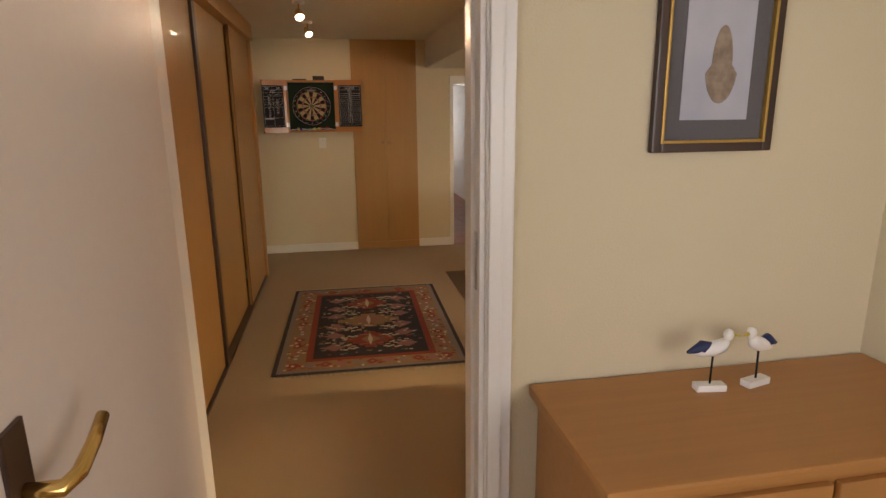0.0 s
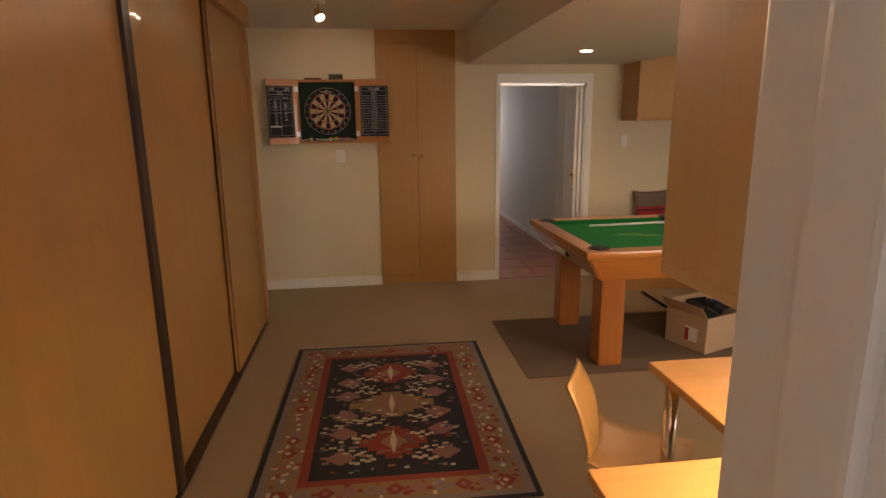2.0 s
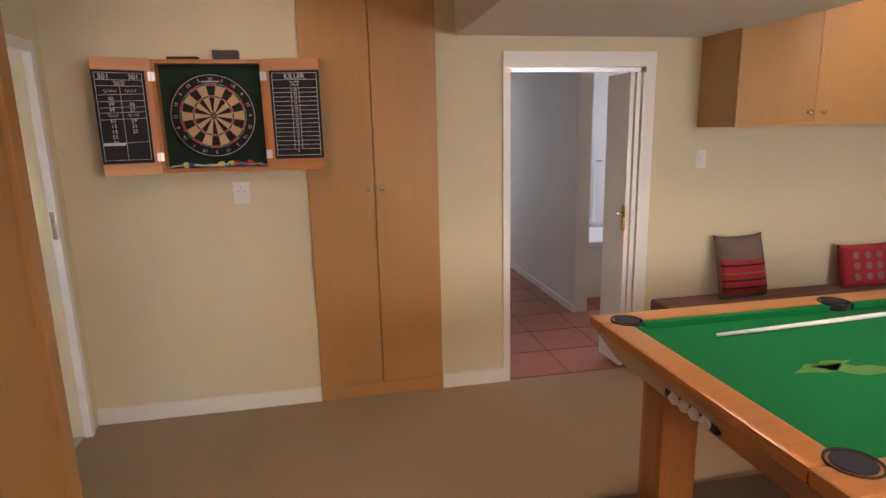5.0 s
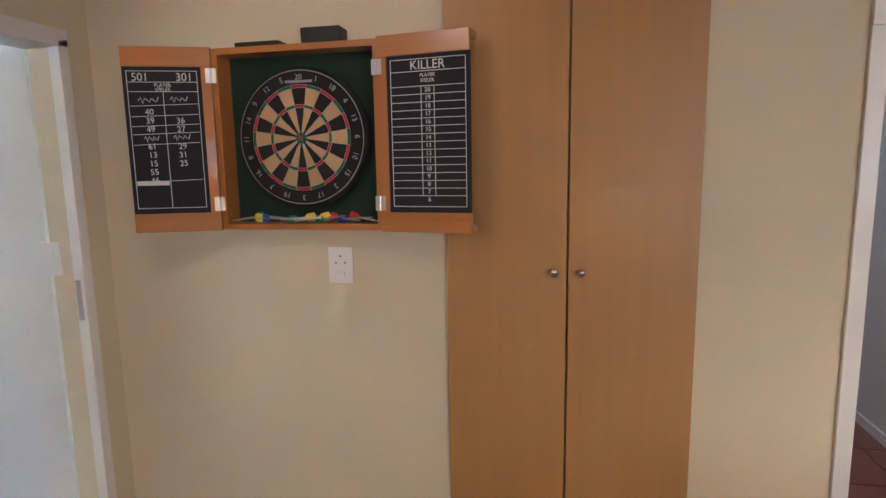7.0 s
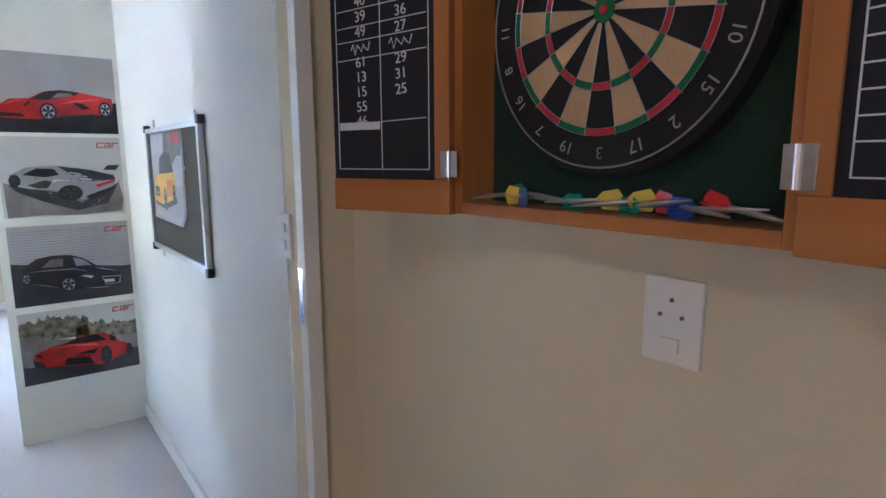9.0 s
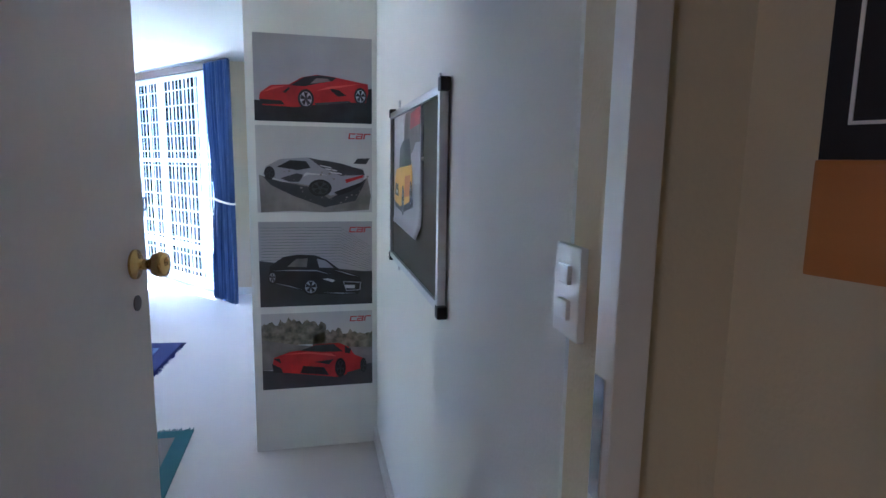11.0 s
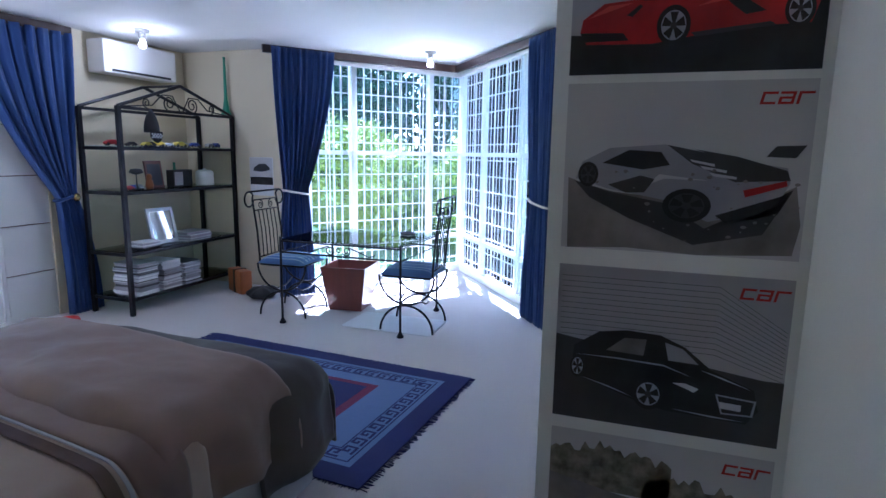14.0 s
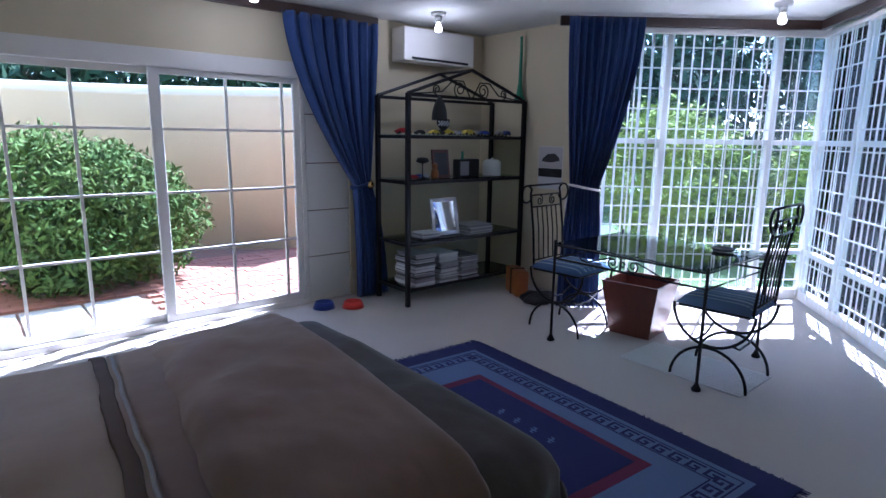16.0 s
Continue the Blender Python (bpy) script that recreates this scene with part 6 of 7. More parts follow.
def blue_rug():
    hx, hy = 0.69, 1.085
    ob = thing("blue_rug", "navy and grey-blue rug with a Greek key border", "rug", (-4.43, -2.61, 0))
    ob.rotation_euler = (0, 0, radians(-4.2))
    for i, (mt, ins, iny) in enumerate((('rug_navy', 0.0, 0.0), ('rug_blue', 0.13, 0.13), ('rug_maroon', 0.37, 0.475), ('rug_navy', 0.415, 0.535))):
        Shape().box(-hx + ins, hx - ins, -hy + iny, hy - iny, 0.0005 if i == 0 else 0.006 + 0.0006 * i, 0.0075 + 0.0008 * i, 0.001 if i == 0 else 0).done("field" if i else "ground", mt, ob)
    top = 0.0075 + 0.0008 * 1 + 0.0003
    s = Shape()

    def quad(x0, x1, y0, y1, z=top):
        s.box(x0, x1, y0, y1, z - 0.0006, z + 0.0005)
    for ins in (0.165, 0.262):
        for sg in (-1, 1):
            quad(-hx + ins, hx - ins, sg * (hy - ins) - 0.004, sg * (hy - ins) + 0.004)
            quad(sg * (hx - ins) - 0.004, sg * (hx - ins) + 0.004, -hy + ins, hy - ins)

    def key(px, py, ux, uy, vx, vy, u):
        """One meander in steps of u, along (ux, uy), across (vx, vy)."""
        for a0, a1, b0, b1 in ((0, 5, 0, 1), (0, 1, 0, 5), (0, 4, 4, 5), (3, 4, 2, 5), (2, 4, 2, 3)):
            xs = [px + (ux * a + vx * b) * u for a in (a0, a1) for b in (b0, b1)]
            ys = [py + (uy * a + vy * b) * u for a in (a0, a1) for b in (b0, b1)]
            quad(min(xs), max(xs), min(ys), max(ys))
    u = 0.0145
    n = int((2 * hy - 0.42) / (6 * u))
    for k in range(n):
        for sg in (-1, 1):
            key(sg * (hx - 0.18), -hy + 0.21 + k * 6 * u, 0, 1, -sg, 0, u)
    n = int((2 * hx - 0.42) / (6 * u))
    for k in range(n):
        for sg in (-1, 1):
            key(-hx + 0.21 + k * 6 * u, sg * (hy - 0.18), 1, 0, 0, -sg, u)
    s.done("key_border", 'rug_navy', ob)
    s = Shape()
    z = 0.0075 + 0.0008 * 3 + 0.0004
    for i in range(3):
        for j in range(4):
            px, py = -0.10 + i * 0.11, -0.16 + j * 0.12 + 0.06 * (i % 2)
            for a, b, c, d in ((-0.025, 0.025, -0.004, 0.004), (-0.025, -0.018, -0.02, 0.004), (0.018, 0.025, -0.004, 0.02), (-0.004, 0.004, -0.02, 0.02)):
                s.box(px + a, px + b, py + c, py + d, z - 0.0005, z + 0.0005)
    s.done("motif", 'rug_blue', ob)
    s = Shape()
    rr = random.Random(5)
    for sg in (-1, 1):
        for k in range(110):
            y = -hx + 2 * hx * (k + 0.5) / 110
            s.tube([(y, sg * hy, 0.004), (y + rr.uniform(-0.01, 0.01), sg * (hy + rr.uniform(0.02, 0.045)), 0.0025)], 0.003, 4)
        for k in range(150):
            y = -hy + 2 * hy * (k + 0.5) / 150
            s.tube([(sg * hx, y, 0.004), (sg * (hx + rr.uniform(0.008, 0.022)), y + rr.uniform(-0.008, 0.008), 0.0025)], 0.003, 4)
    tagged(s.done("fringe", 'rug_navy', ob), kind="stuff")


blue_rug()
ob = thing("woven_rug", "small white woven cotton mat under the chair", "mat", (-5.98, -2.43, 0))
s = Shape()
for k in range(26):
    s.box(-0.235 + k * 0.018, -0.219 + k * 0.018, -0.40, 0.40, 0.0006, 0.006 + 0.001 * (k % 2), 0.002)
s.done("weave", 'woven', ob)
ob = thing("teal_rug", "dark teal runner with a ragged fringe beside the bed", "rug", (-2.82, -1.42, 0))
Shape().box(-0.60, 0.60, -0.33, 0.33, 0.0005, 0.009, 0.002).done("pile", 'rug_teal', ob)
Shape().box(-0.52, 0.52, -0.25, 0.25, 0.0092, 0.0098).done("field", 'rug_grey', ob)
s = Shape()
rr = random.Random(6)
for k in range(70):
    y = -0.33 + 0.66 * (k + 0.5) / 70
    s.tube([(-0.60, y, 0.005), (-0.60 - rr.uniform(0.02, 0.045), y + rr.uniform(-0.01, 0.01), 0.0025)], 0.003, 4)
tagged(s.done("fringe", 'rug_teal', ob), kind="stuff")


def bed():
    ob = thing("bed", "double bed with taupe duvet and dark throw at its foot", "bed", (-2.70, -2.54, 0))
    hx, hy = 0.96, 0.80     # foot at -x
    B("base", 'sheet', -hx + 0.05, hx, -hy + 0.03, hy - 0.03, 0.03, 0.30, ob, 0.02)
    B("mattress", 'paper', -hx + 0.07, hx, -hy + 0.06, hy - 0.06, 0.30, 0.50, ob, 0.05)
    for x in (-hx + 0.15, hx - 0.12):
        for y in (-hy + 0.12, hy - 0.12):
            Shape().tube([(x, y, 0), (x, y, 0.035)], 0.03, 10).done("leg", 'black', ob)

    def cover(x0, x1, top, drop, over, amp, seed, bulge, slant=0.0, roll=0.07, n=46):
        """A quilt that lies on the mattress, rolls over its sides and hangs there in soft folds."""
        o = Vector((seed * 3.1, seed * 1.7, 0))
        R_ = 0.13

        def f(u, v):
            s_ = (v - 0.5) * 2 * (hy + over)
            x = x0 + (x1 - x0) * u + slant * s_
            a = abs(s_)
            if a < hy - R_:
                y, z, hang = a, top, 0.0
            elif a < hy - R_ + R_ * 1.4:
                q = (a - hy + R_) / R_
                y, z, hang = hy - R_ + R_ * math.sin(q), top - R_ * (1 - math.cos(q)), q / 1.4
            else:
                e = a - hy - R_ * 0.4
                y, z, hang = hy - R_ + R_ * 0.985 + 0.10 * e, top - R_ * 0.83 - e * 0.96, 1.0
            z += bulge * max(0, 1 - (a / hy) ** 2)
            ex = min(u, 1 - u) * (x1 - x0)
            z -= roll * (1 - math.sqrt(1 - max(0, 1 - ex / roll) ** 2)) * (1 - hang)
            p = Vector((x * 2.4, s_ * 2.4, 0)) + o
            w_ = noise.noise(p) + 0.5 * noise.noise(p * 2.3) + 0.25 * abs(noise.noise(p * 4.1))
            y += hang * 0.024 * math.sin(x * 15 + seed + 2 * w_)
            return (x + 0.02 * w_, math.copysign(y, s_), max(z + amp * w_ * (1.3 - 0.5 * hang), top - drop))
        return Shape().sheet(f, n, 90)
    cover(-hx - 0.10, -hx + 0.42, 0.565, 0.47, 0.34, 0.016, 1, 0.02, 0.015, 0.11).done("throw", 'duvet_dark', ob, True, 0.014)
    s = Shape()

    def foot(u, v):
        y = (v - 0.5) * 2 * (hy - 0.02)
        return (-hx - 0.095 - 0.04 * math.sin(min(1, u * 2.2) * math.pi / 2) - 0.016 * math.sin(y * 9) * u + 0.015 * y, y, 0.47 - 0.30 * u ** 1.2 - 0.05 * max(0, abs(y) / hy - 0.8) * 4)
    s.sheet(foot, 14, 60)
    s.done("throw", 'duvet_dark', ob, True, 0.012)
    cover(-hx + 0.15, -hx + 0.79, 0.625, 0.36, 0.27, 0.022, 2, 0.05, 0.09, 0.09, 56).done("duvet", 'duvet', ob, True, 0.03)
    cover(-hx + 0.60, hx + 0.10, 0.585, 0.34, 0.24, 0.012, 3, 0.035, 0.09, 0.04, 60).done("duvet", 'duvet_pale', ob, True, 0.02)
    for a, b, mt in ((0.70, 0.885, 'duvet'), (0.915, 0.96, 'duvet_band'), (0.89, 0.902, 'sheet')):
        cover(-hx + a, -hx + b, 0.594, 0.30, 0.2, 0.012, 3, 0.036, 0.09, 0.004, 12).done("band", mt, ob, True, 0.005)


bed()

# ---- notice board and posters ----


def notice_board():
    ob = thing("notice_board", "grey felt notice board in an aluminium frame", "notice board", (-2.013, -0.130, 1.374))
    w, h = 0.430, 0.268
    B("felt", 'cork', -w + 0.01, w - 0.01, -0.016, -0.006, -h + 0.01, h - 0.01, ob)
    s = Shape()
    for x0, x1, z0, z1 in ((-w, -w + 0.022, -h, h), (w - 0.022, w, -h, h), (-w + 0.022, w - 0.022, -h, -h + 0.022), (-w + 0.022, w - 0.022, h - 0.022, h)):
        s.box(x0, x1, -0.024, -0.002, z0, z1, 0.003)
    s.done("frame", 'alu', ob)
    s = Shape()
    for x in (-w, w):
        for z in (-h, h):
            s.box(x - 0.016, x + 0.016, -0.026, -0.001, z - 0.016, z + 0.016, 0.005)
    s.done("corner", 'black', ob)
    s = Shape()
    for x in (-0.33, 0.33):
        for z in (-h - 0.016, h + 0.016):
            s.box(x - 0.009, x + 0.009, -0.006, 0.0, z - 0.022, z + 0.022, 0.002)
    s.done("bracket", 'alu', ob)
    Shape().lathe([(0.006, 0), (0.004, 0.006), (0.001, 0.007)], (0.20, -0.016, 0.10), 10, pose(0, 0, 0, 90)).done("pin", 'plastic', ob)


notice_board()

# Printed cars, each as flat layers (name, colour, outline); outlines in parts of the sheet's width and height.
RED_COUPE = [
    ("printed_shade", 'print_black', [(0, 0), (1, 0), (1, 0.42), (0.8, 0.36), (0.45, 0.30), (0.2, 0.22), (0, 0.24)]),
    ("printed_car", 'print_red', [(0.04, 0.25), (0.05, 0.325), (0.14, 0.415), (0.29, 0.43), (0.40, 0.52), (0.53, 0.555), (0.66, 0.54), (0.81, 0.505), (0.965, 0.47), (0.97, 0.37), (0.945, 0.25), (0.79, 0.245), (0.51, 0.205), (0.345, 0.17), (0.07, 0.18)]),
    ("printed_window", 'print_black', [(0.30, 0.42), (0.42, 0.525), (0.55, 0.552), (0.69, 0.53), (0.66, 0.49), (0.55, 0.46), (0.42, 0.415)]),
    ("printed_glass", 'print_mud', [(0.47, 0.45), (0.52, 0.515), (0.62, 0.515), (0.64, 0.485), (0.55, 0.465)]),
    ("printed_vent", 'print_black', [(0.62, 0.415), (0.715, 0.385), (0.78, 0.325), (0.705, 0.31), (0.65, 0.37)]),
    ("printed_grille", 'print_black', [(0.04, 0.25), (0.225, 0.24), (0.25, 0.195), (0.06, 0.195)]),
    ("printed_lamp", 'print_black', [(0.235, 0.34), (0.29, 0.40), (0.30, 0.385), (0.26, 0.33)]),
    ("printed_light", 'print_rose', [(0.07, 0.33), (0.16, 0.40), (0.26, 0.41), (0.18, 0.375)]),
    ("printed_light", 'print_rose', [(0.52, 0.37), (0.63, 0.425), (0.90, 0.47), (0.72, 0.415)]),
    ("printed_sill", 'print_dark', [(0.50, 0.225), (0.80, 0.265), (0.82, 0.245), (0.52, 0.20)]),
]
SILVER_WEDGE = [
    ("printed_ground", 'print_mud', [(0.02, 0.44), (0.10, 0.40), (0.22, 0.36), (0.5, 0.32), (0.8, 0.30), (0.96, 0.42), (0.99, 0.2), (0.97, 0.03), (0.6, 0.0), (0.3, 0.02), (0.03, 0.0)]),
    ("printed_shade", 'print_dark', [(0.05, 0.42), (0.2, 0.36), (0.45, 0.30), (0.62, 0.16), (0.9, 0.26), (0.95, 0.40), (0.85, 0.14), (0.58, 0.06), (0.3, 0.20), (0.12, 0.32)]),
    ("printed_car", 'print_grey', [(0.055, 0.435), (0.08, 0.535), (0.20, 0.62), (0.44, 0.645), (0.62, 0.58), (0.77, 0.55), (0.92, 0.52), (0.935, 0.435), (0.90, 0.335), (0.81, 0.26), (0.63, 0.20), (0.44, 0.32), (0.20, 0.375)]),
    ("printed_window", 'print_black', [(0.17, 0.53), (0.285, 0.61), (0.42, 0.60), (0.46, 0.525), (0.35, 0.495)]),
    ("printed_deck", 'print_dark', [(0.44, 0.645), (0.725, 0.58), (0.92, 0.505), (0.935, 0.45), (0.725, 0.435), (0.55, 0.535)]),
    ("printed_vent", 'print_paper', [(0.54, 0.56), (0.64, 0.535), (0.64, 0.52), (0.55, 0.545)]),
    ("printed_vent", 'print_paper', [(0.58, 0.525), (0.69, 0.50), (0.69, 0.485), (0.60, 0.505)]),
    ("printed_vent", 'print_paper', [(0.62, 0.485), (0.73, 0.465), (0.73, 0.45), (0.64, 0.465)]),
    ("printed_light", 'print_paper', [(0.22, 0.635), (0.44, 0.66), (0.60, 0.60), (0.43, 0.645)]),
    ("printed_light", 'print_paper', [(0.36, 0.40), (0.42, 0.47), (0.62, 0.44), (0.44, 0.445)]),
    ("printed_sill", 'print_dark', [(0.20, 0.40), (0.34, 0.46), (0.40, 0.44), (0.36, 0.36), (0.28, 0.355)]),
    ("printed_wing", 'print_dark', [(0.835, 0.58), (0.87, 0.64), (0.98, 0.645), (0.945, 0.575)]),
    ("printed_tail", 'print_red', [(0.76, 0.39), (0.92, 0.45), (0.925, 0.42), (0.77, 0.35)]),
    ("printed_bumper", 'print_black', [(0.66, 0.24), (0.78, 0.30), (0.92, 0.37), (0.90, 0.32), (0.80, 0.245), (0.70, 0.20)]),
]
BLACK_SALOON = [
    ("printed_ground", 'print_dark', [(0, 0), (1, 0), (1, 0.40), (0.92, 0.40), (0.5, 0.47), (0.1, 0.53), (0, 0.55)]),
    ("printed_car", 'print_black', [(0.08, 0.33), (0.09, 0.485), (0.205, 0.59), (0.33, 0.615), (0.48, 0.605), (0.59, 0.545), (0.705, 0.425), (0.885, 0.335), (0.91, 0.21), (0.865, 0.12), (0.52, 0.135), (0.365, 0.18), (0.115, 0.29)]),
    ("printed_window", 'print_mud', [(0.24, 0.475), (0.32, 0.565), (0.42, 0.57), (0.41, 0.465)]),
    ("printed_window", 'print_grey', [(0.50, 0.565), (0.58, 0.535), (0.65, 0.45), (0.52, 0.455)]),
    ("printed_light", 'print_silver', [(0.10, 0.43), (0.30, 0.435), (0.50, 0.425), (0.62, 0.37), (0.50, 0.415), (0.30, 0.425)]),
    ("printed_light", 'print_silver', [(0.13, 0.285), (0.26, 0.235), (0.37, 0.195), (0.26, 0.245)]),
    ("printed_light", 'print_silver', [(0.66, 0.42), (0.76, 0.375), (0.87, 0.335), (0.75, 0.39)]),
    ("printed_lamp", 'print_paper', [(0.545, 0.32), (0.60, 0.325), (0.66, 0.30), (0.64, 0.275)]),
    ("printed_grille", 'print_grey', [(0.73, 0.285), (0.90, 0.27), (0.89, 0.17), (0.76, 0.165)]),
    ("printed_grille", 'print_black', [(0.74, 0.275), (0.89, 0.26), (0.88, 0.18), (0.765, 0.175)]),
    ("printed_plate", 'print_paper', [(0.75, 0.24), (0.84, 0.235), (0.84, 0.195), (0.755, 0.20)]),
    ("printed_light", 'print_silver', [(0.55, 0.155), (0.72, 0.145), (0.86, 0.135), (0.72, 0.135)]),
]
RED_FASTBACK = [
    ("printed_bank", 'print_mud', [(0, 0.26), (1, 0.26), (1, 0.50), (0.6, 0.53), (0.3, 0.58), (0, 0.66)]),
    ("printed_ground", 'print_dark', [(0, 0), (1, 0), (1, 0.28), (0.5, 0.22), (0, 0.26)]),
    ("printed_car", 'print_red', [(0.085, 0.31), (0.105, 0.425), (0.24, 0.49), (0.38, 0.51), (0.475, 0.575), (0.69, 0.58), (0.785, 0.51), (0.83, 0.41), (0.93, 0.345), (0.93, 0.215), (0.715, 0.13), (0.665, 0.115), (0.38, 0.18), (0.12, 0.23)]),
    ("printed_window", 'print_black', [(0.335, 0.50), (0.475, 0.565), (0.64, 0.567), (0.725, 0.46), (0.52, 0.47)]),
    ("printed_window", 'print_black', [(0.74, 0.535), (0.80, 0.49), (0.79, 0.425), (0.745, 0.44)]),
    ("printed_lamp", 'print_black', [(0.465, 0.34), (0.64, 0.36), (0.595, 0.295)]),
    ("printed_lamp", 'print_black', [(0.095, 0.41), (0.155, 0.41), (0.165, 0.345)]),
    ("printed_grille", 'print_black', [(0.085, 0.345), (0.165, 0.28), (0.18, 0.215), (0.095, 0.23)]),
    ("printed_grille", 'print_black', [(0.36, 0.295), (0.55, 0.26), (0.595, 0.15), (0.335, 0.20)]),
    ("printed_light", 'print_rose', [(0.18, 0.46), (0.40, 0.48), (0.62, 0.44), (0.66, 0.40), (0.42, 0.455)]),
    ("printed_sill", 'print_dark', [(0.76, 0.17), (0.92, 0.22), (0.92, 0.20), (0.76, 0.145)]),
]
YELLOW_HATCH = [
    ("printed_crowd", 'print_mud', [(0.48, 0.62), (0.95, 0.66), (0.97, 0.98), (0.50, 0.97), (0.42, 0.80)]),
    ("printed_crowd", 'print_mist', [(0.05, 0.70), (0.20, 0.75), (0.45, 0.72), (0.45, 0.97), (0.08, 0.97)]),
    ("printed_smoke", 'print_mist', [(0.60, 0.38), (0.97, 0.42), (0.98, 0.72), (0.84, 0.72), (0.70, 0.62)]),
    ("printed_mark", 'print_red', [(0.66, 0.83), (0.96, 0.85), (0.97, 0.98), (0.68, 0.95)]),
    ("printed_shade", 'print_dark', [(0.10, 0.16), (0.40, 0.13), (0.78, 0.22), (0.76, 0.28), (0.20, 0.26)]),
    ("printed_car", 'print_yellow', [(0.06, 0.22), (0.09, 0.40), (0.14, 0.50), (0.34, 0.53), (0.72, 0.56), (0.75, 0.46), (0.73, 0.27), (0.46, 0.20), (0.20, 0.16)]),
    ("printed_roof", 'print_black', [(0.27, 0.52), (0.30, 0.69), (0.42, 0.75), (0.64, 0.76), (0.71, 0.55), (0.52, 0.535)]),
    ("printed_glass", 'print_dark', [(0.33, 0.54), (0.35, 0.68), (0.48, 0.70), (0.50, 0.55)]),
    ("printed_door", 'print_orange', [(0.48, 0.27), (0.49, 0.45), (0.68, 0.47), (0.68, 0.30)]),
    ("printed_grille", 'print_black', [(0.10, 0.27), (0.12, 0.38), (0.24, 0.37), (0.25, 0.26)]),
    ("printed_plate", 'print_paper', [(0.15, 0.29), (0.15, 0.32), (0.21, 0.315), (0.21, 0.285)]),
    ("printed_bumper", 'print_dark', [(0.07, 0.21), (0.28, 0.18), (0.38, 0.14), (0.20, 0.15), (0.08, 0.18)]),
]


def print_layers(parent, layers, w, h, m, wheels=(), lift=0.0004):
    """Lays the printed shapes one over another on a sheet of width w and height h; m places its lower left corner."""
    k = 1
    for name, colour, outline in layers:
        Shape().plate([(u * w, v * h) for u, v in outline], 0.0002, m @ pose(0, -lift * k * 0.35, 0)).done(name, colour, parent)
        k += 1
    for u, v, ru, rv, rim in wheels:
        for f, colour in ((1.0, 'print_black'), (0.74, rim), (0.2, 'print_dark')):
            Shape().plate([((u + ru * f * math.cos(q * math.tau / 22)) * w, (v + rv * f * math.sin(q * math.tau / 22)) * h) for q in range(22)], 0.0002, m @ pose(0, -lift * k * 0.35, 0)).done("printed_wheel", colour, parent)
            k += 1
        for q in range(5):
            a = q * math.tau / 5 + 0.3
            Shape().plate([((u + ru * r_ * math.cos(a + b)) * w, (v + rv * r_ * math.sin(a + b)) * h) for r_, b in ((0.22, -0.5), (0.70, -0.36), (0.70, 0.36), (0.22, 0.5))], 0.0002, m @ pose(0, -lift * k * 0.35, 0)).done("printed_wheel", 'print_black', parent)


def poster(z0, z1, ground, layers, wheels, label, extra=None, mark=True):
    """A paper poster on the short wall; local x runs to the right as one faces it."""
    ob = new("car_poster")
    ob.matrix_world = pose(-3.1195, -0.425, z0, 0, 0, 90)
    tagged(ob, label, "poster", "car posters")
    w, h = 0.272, z1 - z0
    B("sheet", ground, -w, w, -0.0012, 0.0, 0, h, ob)
    if extra == 'trees':
        r_ = random.Random(3)
        for a, b, low, high in ((-w, w * 0.15, 0.58, 0.90), (-w * 0.1, w, 0.48, 0.74)):
            pts = [(a, h * low)] + [(a + (b - a) * k / 24, h * (high - 0.10 * abs(k / 24 - 0.4) + r_.uniform(-0.04, 0.05))) for k in range(25)] + [(b, h * low)]
            Shape().plate(pts, 0.0002, pose(0, -0.0014, 0)).done("printed_trees", 'print_trees', ob)
    if extra == 'lines':
        s = Shape()
        for k in range(13):
            z = h * (0.52 + 0.034 * k)
            s.box(-w + 0.01, w * 0.42, -0.0015, -0.0012, z, z + 0.0012)
            s.plate([(w * 0.42, z), (w * 0.98, z - 0.05 - 0.004 * k), (w * 0.98, z - 0.0488 - 0.004 * k), (w * 0.42, z + 0.0012)], 0.0002, pose(0, -0.0014, 0))
        s.done("printed_lines", 'print_dark', ob)
    if extra == 'mud':
        r_ = random.Random(7)
        s = Shape()
        for k in range(70):
            u, v, q = r_.uniform(-0.95, 0.95) * w, r_.uniform(0.02, 0.5) * h, r_.uniform(0.002, 0.007)
            s.plate([(u + q * math.cos(a) * r_.uniform(0.6, 1.3), v + q * math.sin(a) * 0.7) for a in (0, 1, 2, 3, 4, 5)], 0.0002, pose(0, -0.0034, 0))
        tagged(s.done("printed_spatter", 'print_mud', ob), kind="stuff")
    print_layers(ob, layers, 2 * w, h, pose(-w, -0.0016, 0), wheels)
    if mark:
        # the magazine's mark, as plain bars
        s = Shape()
        for k, parts in enumerate((((0, 1, 0, 0.2), (0, 0.2, 0, 1), (0, 1, 0.8, 1)), ((0, 1, 0, 0.2), (0, 0.2, 0, 0.6), (0, 1, 0.42, 0.6), (0.8, 1, 0, 1), (0, 1, 0.8, 1)), ((0, 0.2, 0, 1), (0, 1, 0.8, 1)))):
            for a, b, c, d in parts:
                s.plate([(w - 0.115 + 0.036 * k + 0.031 * x + 0.006 * z, h - 0.055 + 0.028 * z) for x, z in ((a, c), (b, c), (b, d), (a, d))], 0.0003, pose(0, -0.0016, 0))
        s.done("printed_mark", 'print_red', ob)


